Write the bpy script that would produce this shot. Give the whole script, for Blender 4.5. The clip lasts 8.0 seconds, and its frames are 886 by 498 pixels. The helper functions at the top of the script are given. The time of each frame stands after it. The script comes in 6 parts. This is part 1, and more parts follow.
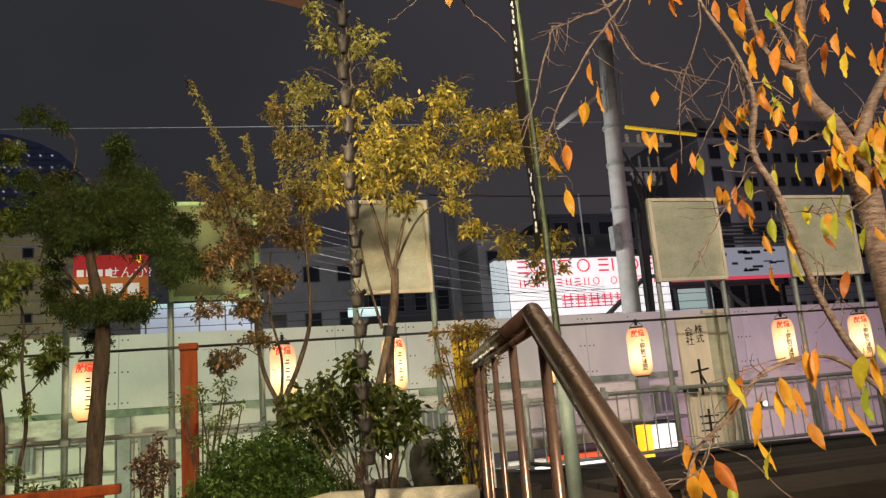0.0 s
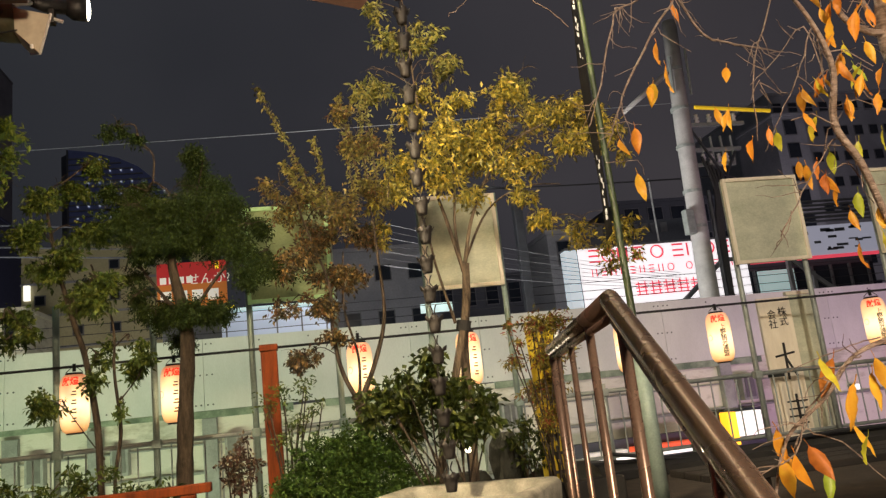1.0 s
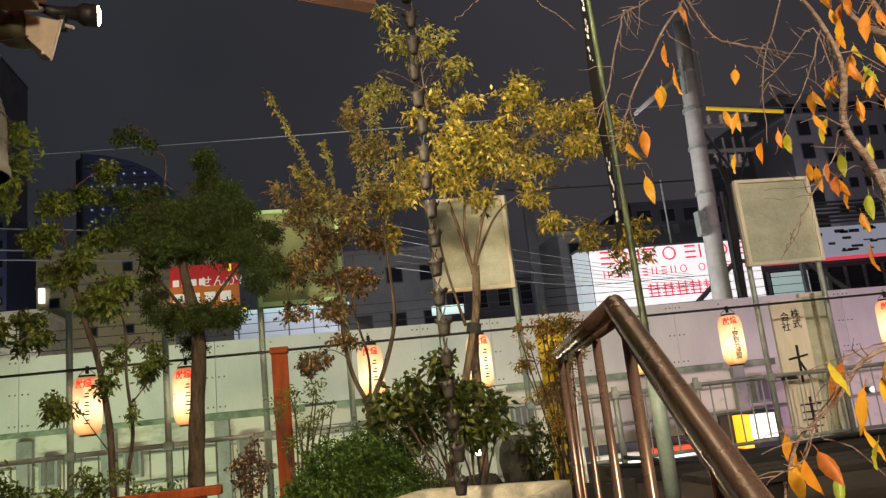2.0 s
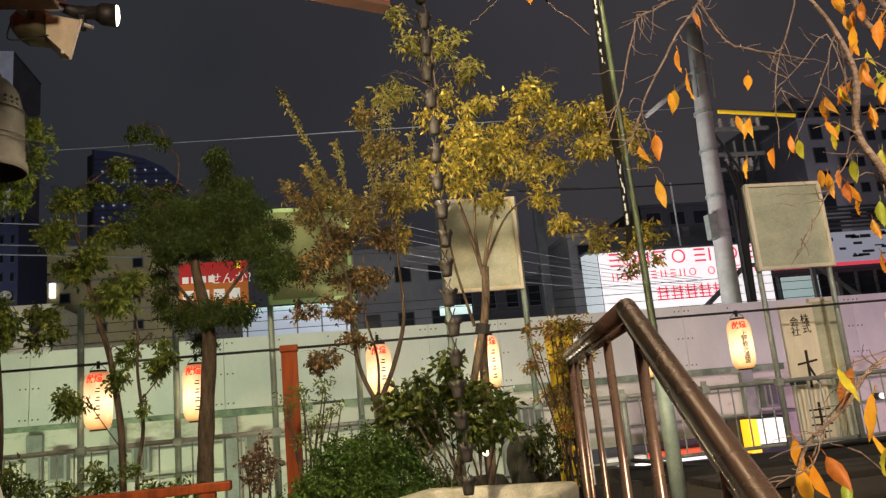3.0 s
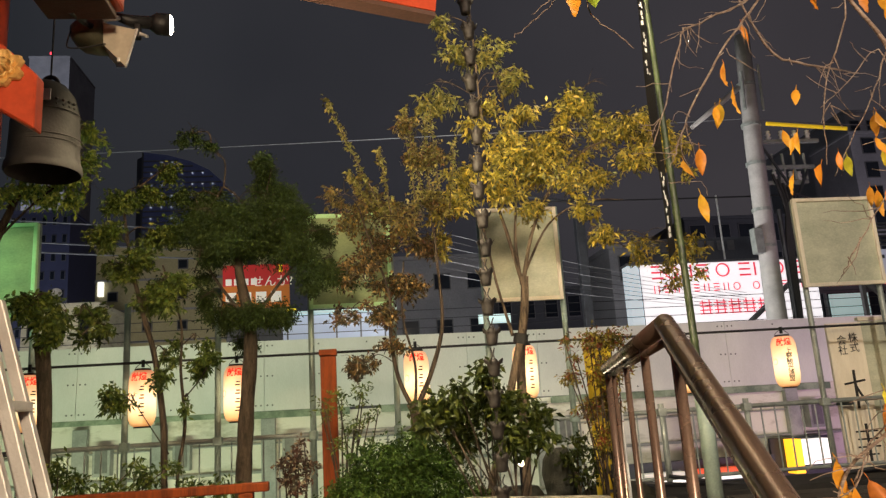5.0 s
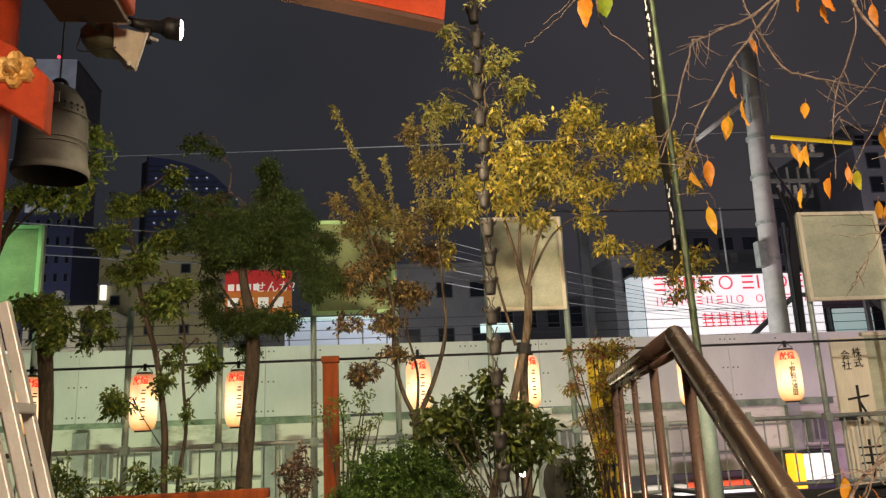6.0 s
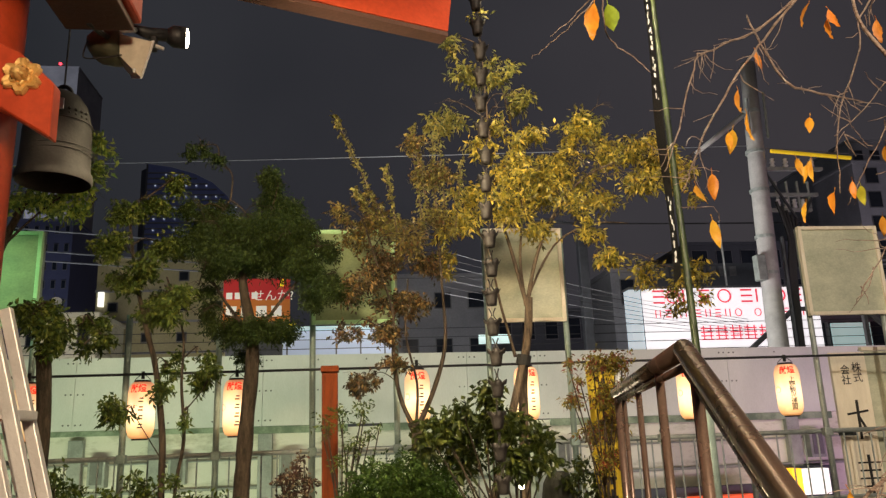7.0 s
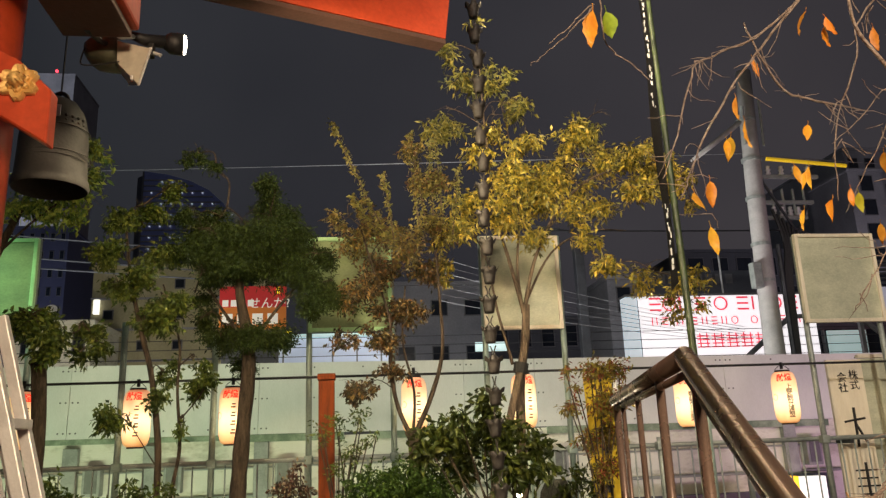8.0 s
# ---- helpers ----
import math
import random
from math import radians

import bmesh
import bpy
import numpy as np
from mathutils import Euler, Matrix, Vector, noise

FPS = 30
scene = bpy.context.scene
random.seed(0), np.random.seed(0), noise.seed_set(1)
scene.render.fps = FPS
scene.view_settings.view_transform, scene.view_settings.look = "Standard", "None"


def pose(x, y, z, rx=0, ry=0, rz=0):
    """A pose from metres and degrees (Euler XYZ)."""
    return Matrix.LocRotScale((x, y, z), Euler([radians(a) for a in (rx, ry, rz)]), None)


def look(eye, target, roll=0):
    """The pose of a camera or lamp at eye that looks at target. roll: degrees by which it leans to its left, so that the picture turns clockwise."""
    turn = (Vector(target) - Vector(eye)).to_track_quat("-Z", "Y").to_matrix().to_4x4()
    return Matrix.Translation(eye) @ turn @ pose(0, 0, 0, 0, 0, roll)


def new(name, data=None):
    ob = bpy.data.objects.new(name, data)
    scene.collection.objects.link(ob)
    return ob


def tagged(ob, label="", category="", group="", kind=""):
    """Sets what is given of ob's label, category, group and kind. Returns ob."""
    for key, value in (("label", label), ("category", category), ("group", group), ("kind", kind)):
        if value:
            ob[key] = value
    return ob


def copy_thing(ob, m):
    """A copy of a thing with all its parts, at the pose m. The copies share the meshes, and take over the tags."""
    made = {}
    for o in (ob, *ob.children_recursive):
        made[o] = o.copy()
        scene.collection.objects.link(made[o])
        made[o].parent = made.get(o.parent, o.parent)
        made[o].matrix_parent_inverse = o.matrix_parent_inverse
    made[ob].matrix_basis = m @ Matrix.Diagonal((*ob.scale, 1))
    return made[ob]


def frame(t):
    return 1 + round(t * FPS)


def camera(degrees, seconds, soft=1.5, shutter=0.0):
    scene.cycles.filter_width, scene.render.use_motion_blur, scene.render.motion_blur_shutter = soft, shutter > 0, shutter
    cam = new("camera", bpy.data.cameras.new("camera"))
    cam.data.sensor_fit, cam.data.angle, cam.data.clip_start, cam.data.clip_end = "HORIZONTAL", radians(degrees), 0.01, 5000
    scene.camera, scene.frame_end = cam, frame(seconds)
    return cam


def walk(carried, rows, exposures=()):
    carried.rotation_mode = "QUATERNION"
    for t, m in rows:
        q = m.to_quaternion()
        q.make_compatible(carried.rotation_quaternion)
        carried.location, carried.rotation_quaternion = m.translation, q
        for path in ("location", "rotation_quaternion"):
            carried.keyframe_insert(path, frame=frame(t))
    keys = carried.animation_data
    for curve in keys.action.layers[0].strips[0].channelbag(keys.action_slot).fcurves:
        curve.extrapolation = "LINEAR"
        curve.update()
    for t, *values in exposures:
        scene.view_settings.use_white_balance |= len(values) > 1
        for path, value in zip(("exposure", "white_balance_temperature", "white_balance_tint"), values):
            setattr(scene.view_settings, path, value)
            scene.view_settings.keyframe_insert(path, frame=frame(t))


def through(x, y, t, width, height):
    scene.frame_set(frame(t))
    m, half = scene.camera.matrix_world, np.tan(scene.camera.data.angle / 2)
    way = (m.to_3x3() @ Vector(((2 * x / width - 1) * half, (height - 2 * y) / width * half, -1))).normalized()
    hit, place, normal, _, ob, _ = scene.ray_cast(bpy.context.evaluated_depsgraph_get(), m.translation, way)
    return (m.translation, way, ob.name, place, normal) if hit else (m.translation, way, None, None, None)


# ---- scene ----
cam = camera(60.5, 8.0, soft=1.35)
PATH = [
    (0, (-0.0306, 0.0210, 1.4970), (0.5335, 1.8995, 1.8882), -4.84),
    (0.5, (-0.0358, 0.0326, 1.4974), (0.4272, 1.9384, 1.8894), -6.01),
    (1, (-0.0346, 0.0268, 1.4956), (0.3527, 1.9491, 1.8892), -6.47),
    (1.5, (-0.0203, 0.0275, 1.4980), (0.3423, 1.9531, 1.8984), -6.61),
    (3, (-0.0358, 0.0071, 1.4988), (0.2998, 1.9368, 1.9033), -5.55),
    (3.5, (-0.0391, 0.0006, 1.4990), (0.2686, 1.9344, 1.9065), -5.04),
    (4, (-0.0412, -0.0072, 1.5009), (0.2339, 1.9300, 1.9150), -4.63),
    (4.5, (-0.0356, -0.0114, 1.5007), (0.2114, 1.9277, 1.9236), -4.19),
    (6, (-0.0482, -0.0041, 1.5013), (0.1782, 1.9304, 1.9555), -2.74),
    (6.5, (-0.0561, -0.0037, 1.5020), (0.1729, 1.9273, 1.9697), -2.37),
    (7, (-0.0631, 0.0001, 1.5035), (0.1676, 1.9277, 1.9840), -2.19),
    (7.5, (-0.0670, 0.0, 1.5033), (0.1665, 1.9245, 1.9949), -2.15),
    (8, (-0.0676, 0.0066, 1.5042), (0.1727, 1.9283, 2.0034), -2.25),
]
walk(cam, [(t, look(eye, target, roll)) for t, eye, target, roll in PATH])

# ---- world and lights ----
world = bpy.data.worlds.new("night_sky")
scene.world = world
world.use_nodes = True
wn = world.node_tree
wbg = wn.nodes["Background"]
wtc = wn.nodes.new("ShaderNodeTexCoord")
wno = wn.nodes.new("ShaderNodeTexNoise")
wno.inputs["Scale"].default_value = 2.2
wno.inputs["Detail"].default_value = 3
wrp = wn.nodes.new("ShaderNodeValToRGB")
wrp.color_ramp.elements[0].position, wrp.color_ramp.elements[1].position = 0.35, 0.75
wrp.color_ramp.elements[0].color = (0.0225, 0.0228, 0.0278, 1)
wrp.color_ramp.elements[1].color = (0.0360, 0.0350, 0.0405, 1)
wn.links.new(wtc.outputs["Generated"], wno.inputs["Vector"])
wn.links.new(wno.outputs["Fac"], wrp.inputs["Fac"])
wsx = wn.nodes.new("ShaderNodeSeparateXYZ")
wmr = wn.nodes.new("ShaderNodeMapRange")
wmr.inputs["From Min"].default_value, wmr.inputs["From Max"].default_value = -0.35, 0.5
wmr.inputs["To Min"].default_value, wmr.inputs["To Max"].default_value = 0.80, 1.48
wvm = wn.nodes.new("ShaderNodeVectorMath")
wvm.operation = "SCALE"
wn.links.new(wtc.outputs["Generated"], wsx.inputs["Vector"])
wn.links.new(wsx.outputs["X"], wmr.inputs["Value"])
wn.links.new(wrp.outputs["Color"], wvm.inputs[0])
wn.links.new(wmr.outputs["Result"], wvm.inputs["Scale"])
# city glow: cooler to the west, warmer to the east
wtint = wn.nodes.new("ShaderNodeValToRGB")
wtint.color_ramp.elements[0].position, wtint.color_ramp.elements[1].position = 0.30, 0.75
wtint.color_ramp.elements[0].color = (0.88, 0.97, 1.0, 1)
wtint.color_ramp.elements[1].color = (1.0, 0.90, 0.86, 1)
whalf = wn.nodes.new("ShaderNodeMath")
whalf.operation = "MULTIPLY_ADD"
whalf.inputs[1].default_value, whalf.inputs[2].default_value = 0.5, 0.5
wmul = wn.nodes.new("ShaderNodeVectorMath")
wmul.operation = "MULTIPLY"
wn.links.new(wsx.outputs["X"], whalf.inputs[0])
wn.links.new(whalf.outputs["Value"], wtint.inputs["Fac"])
wn.links.new(wvm.outputs["Vector"], wmul.inputs[0])
wn.links.new(wtint.outputs["Color"], wmul.inputs[1])
wn.links.new(wmul.outputs["Vector"], wbg.inputs["Color"])
wbg.inputs["Strength"].default_value = 1.0


def lamp(name, kind, place, aim, power, colour, size=0.1, size_y=None, cone=60, blend=0.6):
    data = bpy.data.lights.new(name, kind)
    data.energy, data.color = power, colour
    if kind == "AREA":
        data.shape = "RECTANGLE" if size_y else "SQUARE"
        data.size = size
        if size_y:
            data.size_y = size_y
    else:
        data.shadow_soft_size = size
    if kind == "SPOT":
        data.spot_size, data.spot_blend = radians(cone), blend
    ob = new(name, data)
    ob.matrix_world = look(place, aim)
    return ob


# the lit bulb under the hall's beam, which lights the trees
lamp("bulb_light", "SPOT", (-0.55, 2.42, 2.83), (0.42, 5.3, 1.5), 480, (1.0, 0.80, 0.50), 0.04, None, 142, 1.0)
# the bare lamp over the basin, just above the view
lamp("eave_lamp_light", "POINT", (1.15, 3.95, 4.45), (1.05, 5.3, 2.9), 125, (1.0, 0.82, 0.52), 0.08)
# unseen lamps added behind the camera: a warm near one and a far spot
lamp("near_fill_light", "AREA", (0.5, -1.8, 2.75), (1.2, 2.0, 1.95), 175, (1.0, 0.74, 0.48), 0.5, 0.5)
lamp("far_fill_light", "SPOT", (1.8, -8.0, 8.0), (2.9, 6.0, 2.5), 4300, (1.0, 0.88, 0.72), 0.4, None, 58, 1.0)
# shop lights of the street, below the terrace
lamp("street_tube_light", "AREA", (-3.6, 7.6, -0.6), (-3.2, 12.5, 2.0), 190, (0.85, 1.0, 0.64), 5.0, 0.3)
lamp("street_tube_light", "AREA", (2.6, 7.6, -0.6), (2.6, 12.5, 2.0), 40, (1.0, 0.95, 0.84), 5.0, 0.3)
lamp("neon_tube_light", "AREA", (9.5, 7.6, -0.3), (10.2, 12.5, 2.0), 112, (1.0, 0.54, 0.96), 5.0, 0.3)
# unseen area lamps added past the railway to brighten the houses beyond
lamp("house_fill_light", "AREA", (-8, 23.5, 3.0), (-8, 35, 7), 260, (1.0, 0.9, 0.7), 6.0, 0.3)
lamp("house_fill_light", "AREA", (6, 23.5, 3.0), (6, 36, 7), 85, (0.9, 0.95, 1.0), 6.0, 0.3)
lamp("house_fill_light", "AREA", (26, 26, 3.0), (30, 42, 12), 850, (1.0, 0.88, 1.0), 8.0, 0.3)
# unseen green spot added to tint and brighten the far-left board
lamp("green_tint_light", "SPOT", (-5.0, 5.3, 3.3), (-3.25, 6.6, 2.95), 420, (0.48, 1.0, 0.55), 0.2, None, 26, 0.6)
# area lamps added, with no source seen, to lift the far towers
lamp("tower_fill_light", "AREA", (-41, 60, 22), (-33, 80, 41), 5000, (0.85, 0.88, 1.0), 8.0, 3.0)
lamp("tower_fill_light", "AREA", (-21, 50, 2), (-23.5, 60, 14), 900, (0.8, 0.85, 1.0), 8.0, 2.0)
# hidden lamps added on the viaduct to brighten the wires and the utility pole
lamp("wire_pole_fill_light", "AREA", (-7, 14.2, 2.0), (-7, 17.5, 6.0), 190, (0.9, 0.95, 1.0), 3.0, 0.3)
lamp("wire_pole_fill_light", "AREA", (0.8, 14.4, 2.1), (8.8, 15.0, 12.0), 720, (1.0, 0.97, 0.96), 2.0, 0.3)
# garden spotlight between the shrubs
lamp("garden_light", "SPOT", (0.98, 4.88, 1.0), (0.5, 4.2, 1.6), 8, (1.0, 0.85, 0.6), 0.03, None, 140, 0.8)


# ---- materials ----
def nodes_of(name):
    m = bpy.data.materials.new(name)
    m.use_nodes = True
    return m, m.node_tree, m.node_tree.nodes["Principled BSDF"]


def mat(name, base, dark=None, rough=0.6, metal=0.0, scale=8.0, fine=80.0, bump=0.15, vary=0.0, stretch=(1, 1, 1), spec=0.5, lo=0.35, hi=0.7):
    """Two-scale surface: blotches between two colours, fine grain in the relief and gloss."""
    m, nt, p = nodes_of(name)
    dark = dark or tuple(c * 0.65 for c in base)
    tc = nt.nodes.new("ShaderNodeTexCoord")
    mp = nt.nodes.new("ShaderNodeMapping")
    mp.inputs["Scale"].default_value = stretch
    geo = nt.nodes.new("ShaderNodeNewGeometry")
    nt.links.new(geo.outputs["Position"], mp.inputs["Vector"])
    a = nt.nodes.new("ShaderNodeTexNoise")
    a.inputs["Scale"].default_value, a.inputs["Detail"].default_value, a.inputs["Roughness"].default_value = scale, 5, 0.65
    b = nt.nodes.new("ShaderNodeTexNoise")
    b.inputs["Scale"].default_value, b.inputs["Detail"].default_value = fine, 3
    for n in (a, b):
        nt.links.new(mp.outputs["Vector"], n.inputs["Vector"])
    ramp = nt.nodes.new("ShaderNodeValToRGB")
    ramp.color_ramp.elements[0].position, ramp.color_ramp.elements[1].position = lo, hi
    ramp.color_ramp.elements[0].color, ramp.color_ramp.elements[1].color = (*dark, 1), (*base, 1)
    nt.links.new(a.outputs["Fac"], ramp.inputs["Fac"])
    out = ramp.outputs["Color"]
    mix = nt.nodes.new("ShaderNodeMix")
    mix.data_type, mix.blend_type = "RGBA", "OVERLAY"
    mix.inputs["Factor"].default_value = 0.25
    nt.links.new(out, mix.inputs["A"])
    nt.links.new(b.outputs["Fac"], mix.inputs["B"])
    out = mix.outputs["Result"]
    if vary:
        info = nt.nodes.new("ShaderNodeObjectInfo")
        hsv = nt.nodes.new("ShaderNodeHueSaturation")
        mr = nt.nodes.new("ShaderNodeMapRange")
        mr.inputs["To Min"].default_value, mr.inputs["To Max"].default_value = 1 - vary, 1 + vary
        nt.links.new(info.outputs["Random"], mr.inputs["Value"])
        nt.links.new(mr.outputs["Result"], hsv.inputs["Value"])
        nt.links.new(out, hsv.inputs["Color"])
        out = hsv.outputs["Color"]
    nt.links.new(out, p.inputs["Base Color"])
    rr = nt.nodes.new("ShaderNodeMapRange")
    rr.inputs["To Min"].default_value, rr.inputs["To Max"].default_value = max(0.05, rough - 0.12), min(1, rough + 0.12)
    nt.links.new(a.outputs["Fac"], rr.inputs["Value"])
    nt.links.new(rr.outputs["Result"], p.inputs["Roughness"])
    p.inputs["Metallic"].default_value = metal
    p.inputs["Specular IOR Level"].default_value = spec
    if bump:
        bp = nt.nodes.new("ShaderNodeBump")
        bp.inputs["Strength"].default_value, bp.inputs["Distance"].default_value = bump, 0.01
        nt.links.new(b.outputs["Fac"], bp.inputs["Height"])
        nt.links.new(bp.outputs["Normal"], p.inputs["Normal"])
    return m


def glow(name, colour, strength):
    m, nt, p = nodes_of(name)
    p.inputs["Base Color"].default_value = (*colour, 1)
    p.inputs["Emission Color"].default_value = (*colour, 1)
    p.inputs["Emission Strength"].default_value = strength
    return m


def leaf_mat(name, stops, through=0.35, rough=0.45, island=True, spec=0.3):
    """Leaf colours picked at random leaf by leaf; some light passes through."""
    m, nt, p = nodes_of(name)
    src = nt.nodes.new("ShaderNodeNewGeometry" if island else "ShaderNodeObjectInfo")
    ramp = nt.nodes.new("ShaderNodeValToRGB")
    el = ramp.color_ramp.elements
    while len(el) < len(stops):
        el.new(0.5)
    for i, c in enumerate(stops):
        el[i].position, el[i].color = i / (len(stops) - 1), (*c, 1)
    nt.links.new(src.outputs["Random Per Island" if island else "Random"], ramp.inputs["Fac"])
    no = nt.nodes.new("ShaderNodeTexNoise")
    no.inputs["Scale"].default_value, no.inputs["Detail"].default_value = (30 if island else 45), 4
    geo = nt.nodes.new("ShaderNodeNewGeometry")
    nt.links.new(geo.outputs["Position"], no.inputs["Vector"])
    mix = nt.nodes.new("ShaderNodeMix")
    mix.data_type, mix.blend_type = "RGBA", "OVERLAY"
    mix.inputs["Factor"].default_value = 0.55
    nt.links.new(ramp.outputs["Color"], mix.inputs["A"])
    nt.links.new(no.outputs["Fac"], mix.inputs["B"])
    nt.links.new(mix.outputs["Result"], p.inputs["Base Color"])
    p.inputs["Roughness"].default_value = rough
    p.inputs["Specular IOR Level"].default_value = spec
    tr = nt.nodes.new("ShaderNodeBsdfTranslucent")
    nt.links.new(mix.outputs["Result"], tr.inputs["Color"])
    ms = nt.nodes.new("ShaderNodeMixShader")
    ms.inputs["Fac"].default_value = through
    nt.links.new(p.outputs["BSDF"], ms.inputs[1])
    nt.links.new(tr.outputs["BSDF"], ms.inputs[2])
    nt.links.new(ms.outputs["Shader"], nt.nodes["Material Output"].inputs["Surface"])
    return m


M_RAIL = mat("bronze_steel", (0.27, 0.18, 0.135), (0.20, 0.130, 0.098), 0.27, 0.65, 5, 220, 0.008)
M_GALV = mat("galvanised_paint", (0.40, 0.43, 0.41), (0.25, 0.28, 0.26), 0.5, 0.25, 9, 120, 0.15)
M_GREYPOST = mat("green_grey_paint", (0.30, 0.38, 0.34), (0.20, 0.26, 0.23), 0.5, 0.1, 6, 90, 0.15)
M_PANEL = mat("white_panel", (0.80, 0.82, 0.76), (0.70, 0.72, 0.66), 0.55, 0, 1.6, 60, 0.06, 0.04, (1, 1, 0.4))
M_BOLT = mat("bolt_steel", (0.20, 0.21, 0.19), None, 0.5, 0.4)
M_CONC = mat("stained_concrete", (0.78, 0.77, 0.66), (0.40, 0.39, 0.28), 0.8, 0, 1.5, 40, 0.3, 0, (1, 1, 2.6), 0.3, 0.28, 0.50)
M_GREENSTRIP = mat("green_trim_paint", (0.34, 0.42, 0.29), (0.13, 0.19, 0.12), 0.6, 0, 3, 60, 0.2, 0, (1, 1, 1), 0.5, 0.4, 0.6)
M_PILASTER = mat("grey_steel_upright", (0.42, 0.44, 0.40), (0.26, 0.28, 0.25), 0.6, 0.1, 4, 60)
M_DARKWOOD = mat("near_black_wood", (0.016, 0.011, 0.008), (0.007, 0.005, 0.004), 0.9, 0, 6, 60, 0.4, 0, (0.6, 4, 4))
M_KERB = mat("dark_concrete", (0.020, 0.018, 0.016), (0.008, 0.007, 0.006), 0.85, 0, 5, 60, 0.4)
M_FLOOR = mat("terrace_paving", (0.22, 0.20, 0.18), (0.13, 0.12, 0.10), 0.8, 0, 3, 60, 0.3)
M_SOIL = mat("garden_soil", (0.07, 0.05, 0.035), (0.03, 0.022, 0.016), 0.95, 0, 9, 90, 0.6)
M_ASPHALT = mat("asphalt", (0.06, 0.06, 0.06), (0.035, 0.035, 0.036), 0.85, 0, 0.5, 60, 0.3)
M_RED = mat("vermilion_lacquer", (0.56, 0.075, 0.026), (0.42, 0.05, 0.018), 0.42, 0, 5, 50, 0.06)
M_REDWOOD = mat("faded_vermilion_wood", (0.15, 0.030, 0.006), (0.060, 0.012, 0.003), 0.8, 0, 6, 50, 0.4, 0, (4, 4, 0.6), 0.15, 0.3, 0.6)
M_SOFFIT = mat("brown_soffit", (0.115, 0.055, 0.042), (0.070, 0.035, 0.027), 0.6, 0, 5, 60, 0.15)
M_GOLD = mat("gilt_metal", (0.85, 0.55, 0.20), (0.66, 0.40, 0.13), 0.5, 0.4, 40, 150, 0.3)
M_BELL = mat("old_bronze", (0.080, 0.076, 0.070), (0.040, 0.038, 0.036), 0.6, 0.2, 9, 90, 0.10)
M_BLACK = mat("black_metal", (0.02, 0.02, 0.022), (0.012, 0.012, 0.013), 0.5, 0.2)
M_CABLE = mat("black_cable", (0.025, 0.025, 0.028), None, 0.6)
M_PALECABLE = mat("grey_cable", (0.20, 0.205, 0.22), None, 0.6)
M_STONE = mat("granite", (0.36, 0.33, 0.26), (0.14, 0.13, 0.10), 0.85, 0, 7, 110, 0.5)
M_MOSS = mat("mossy_stone", (0.045, 0.043, 0.030), (0.018, 0.020, 0.012), 0.9, 0, 9, 90, 0.6)
M_ALU = mat("aluminium", (0.86, 0.85, 0.84), (0.70, 0.69, 0.68), 0.38, 0.3, 12, 140, 0.1)
M_CHAIN = mat("dark_copper", (0.040, 0.033, 0.028), (0.010, 0.008, 0.007), 0.6, 0.2, 20, 130, 0.2)
M_BOARD = mat("weathered_sign_board", (0.60, 0.60, 0.46), (0.36, 0.38, 0.28), 0.75, 0, 2.6, 50, 0.12, 0.06, (1, 1, 1.6), 0.3, 0.3, 0.66)
# green light on the left boards' frames, put into the edge colour
M_GREENLIGHTEDGE = mat("green_light_edge", (0.50, 0.78, 0.42), (0.36, 0.60, 0.30), 0.6, 0, 6, 60, 0.1)
# green board colour, darkened to stand in for the weaker light at left
M_BOARDDIM = mat("dimmed_green_board", (0.27, 0.33, 0.17), (0.17, 0.21, 0.12), 0.75, 0, 2.6, 50, 0.12, 0.06, (1, 1, 1.6), 0.3, 0.3, 0.66)
M_PLANK = mat("pale_plank", (0.84, 0.76, 0.62), (0.70, 0.62, 0.49), 0.7, 0, 3, 60, 0.2, 0, (3, 3, 0.5))
M_INK = mat("black_ink", (0.015, 0.013, 0.012), None, 0.7)
M_REDINK = glow("red_ink_on_lit_paper", (0.70, 0.035, 0.012), 0.75)
M_PALEINK = mat("white_paint", (0.8, 0.8, 0.8), None, 0.6)
M_BARK = mat("grey_brown_bark", (0.075, 0.054, 0.037), (0.022, 0.016, 0.011), 0.9, 0, 18, 90, 1.0, 0, (2, 2, 0.45), 0.2, 0.38, 0.62)
M_PALEBARK = mat("pale_brown_bark", (0.16, 0.115, 0.075), (0.045, 0.032, 0.022), 0.85, 0, 18, 90, 1.0, 0, (2, 2, 0.45), 0.2, 0.38, 0.62)
M_CHERRYBARK = mat("cherry_bark", (0.46, 0.35, 0.28), (0.15, 0.10, 0.075), 0.42, 0, 34, 140, 0.9, 0, (0.7, 0.7, 3.0))
M_BAMBOO = mat("green_bamboo", (0.062, 0.088, 0.03), (0.020, 0.028, 0.013), 0.45, 0, 6, 80, 0.15, 0, (1, 1, 1), 0.5, 0.4, 0.6)
M_FLAGBLACK = mat("black_cloth", (0.02, 0.018, 0.024), None, 0.85, 0, 20, 200, 0.2)
M_FLAGYELLOW = mat("yellow_cloth", (0.80, 0.62, 0.05), (0.66, 0.48, 0.03), 0.8, 0, 6, 200, 0.2)
M_POLE = mat("concrete_pole", (0.50, 0.49, 0.47), (0.36, 0.35, 0.34), 0.8, 0, 3, 60, 0.2)
# plain yellow tube; light falling on it is put in as emission
M_GLOWTUBE = glow("yellow_tube_added_glow", (0.85, 0.55, 0.02), 0.35)
M_BLD_BEIGE = mat("beige_plaster", (0.46, 0.42, 0.26), (0.34, 0.31, 0.19), 0.8, 0, 0.6, 12, 0.1)
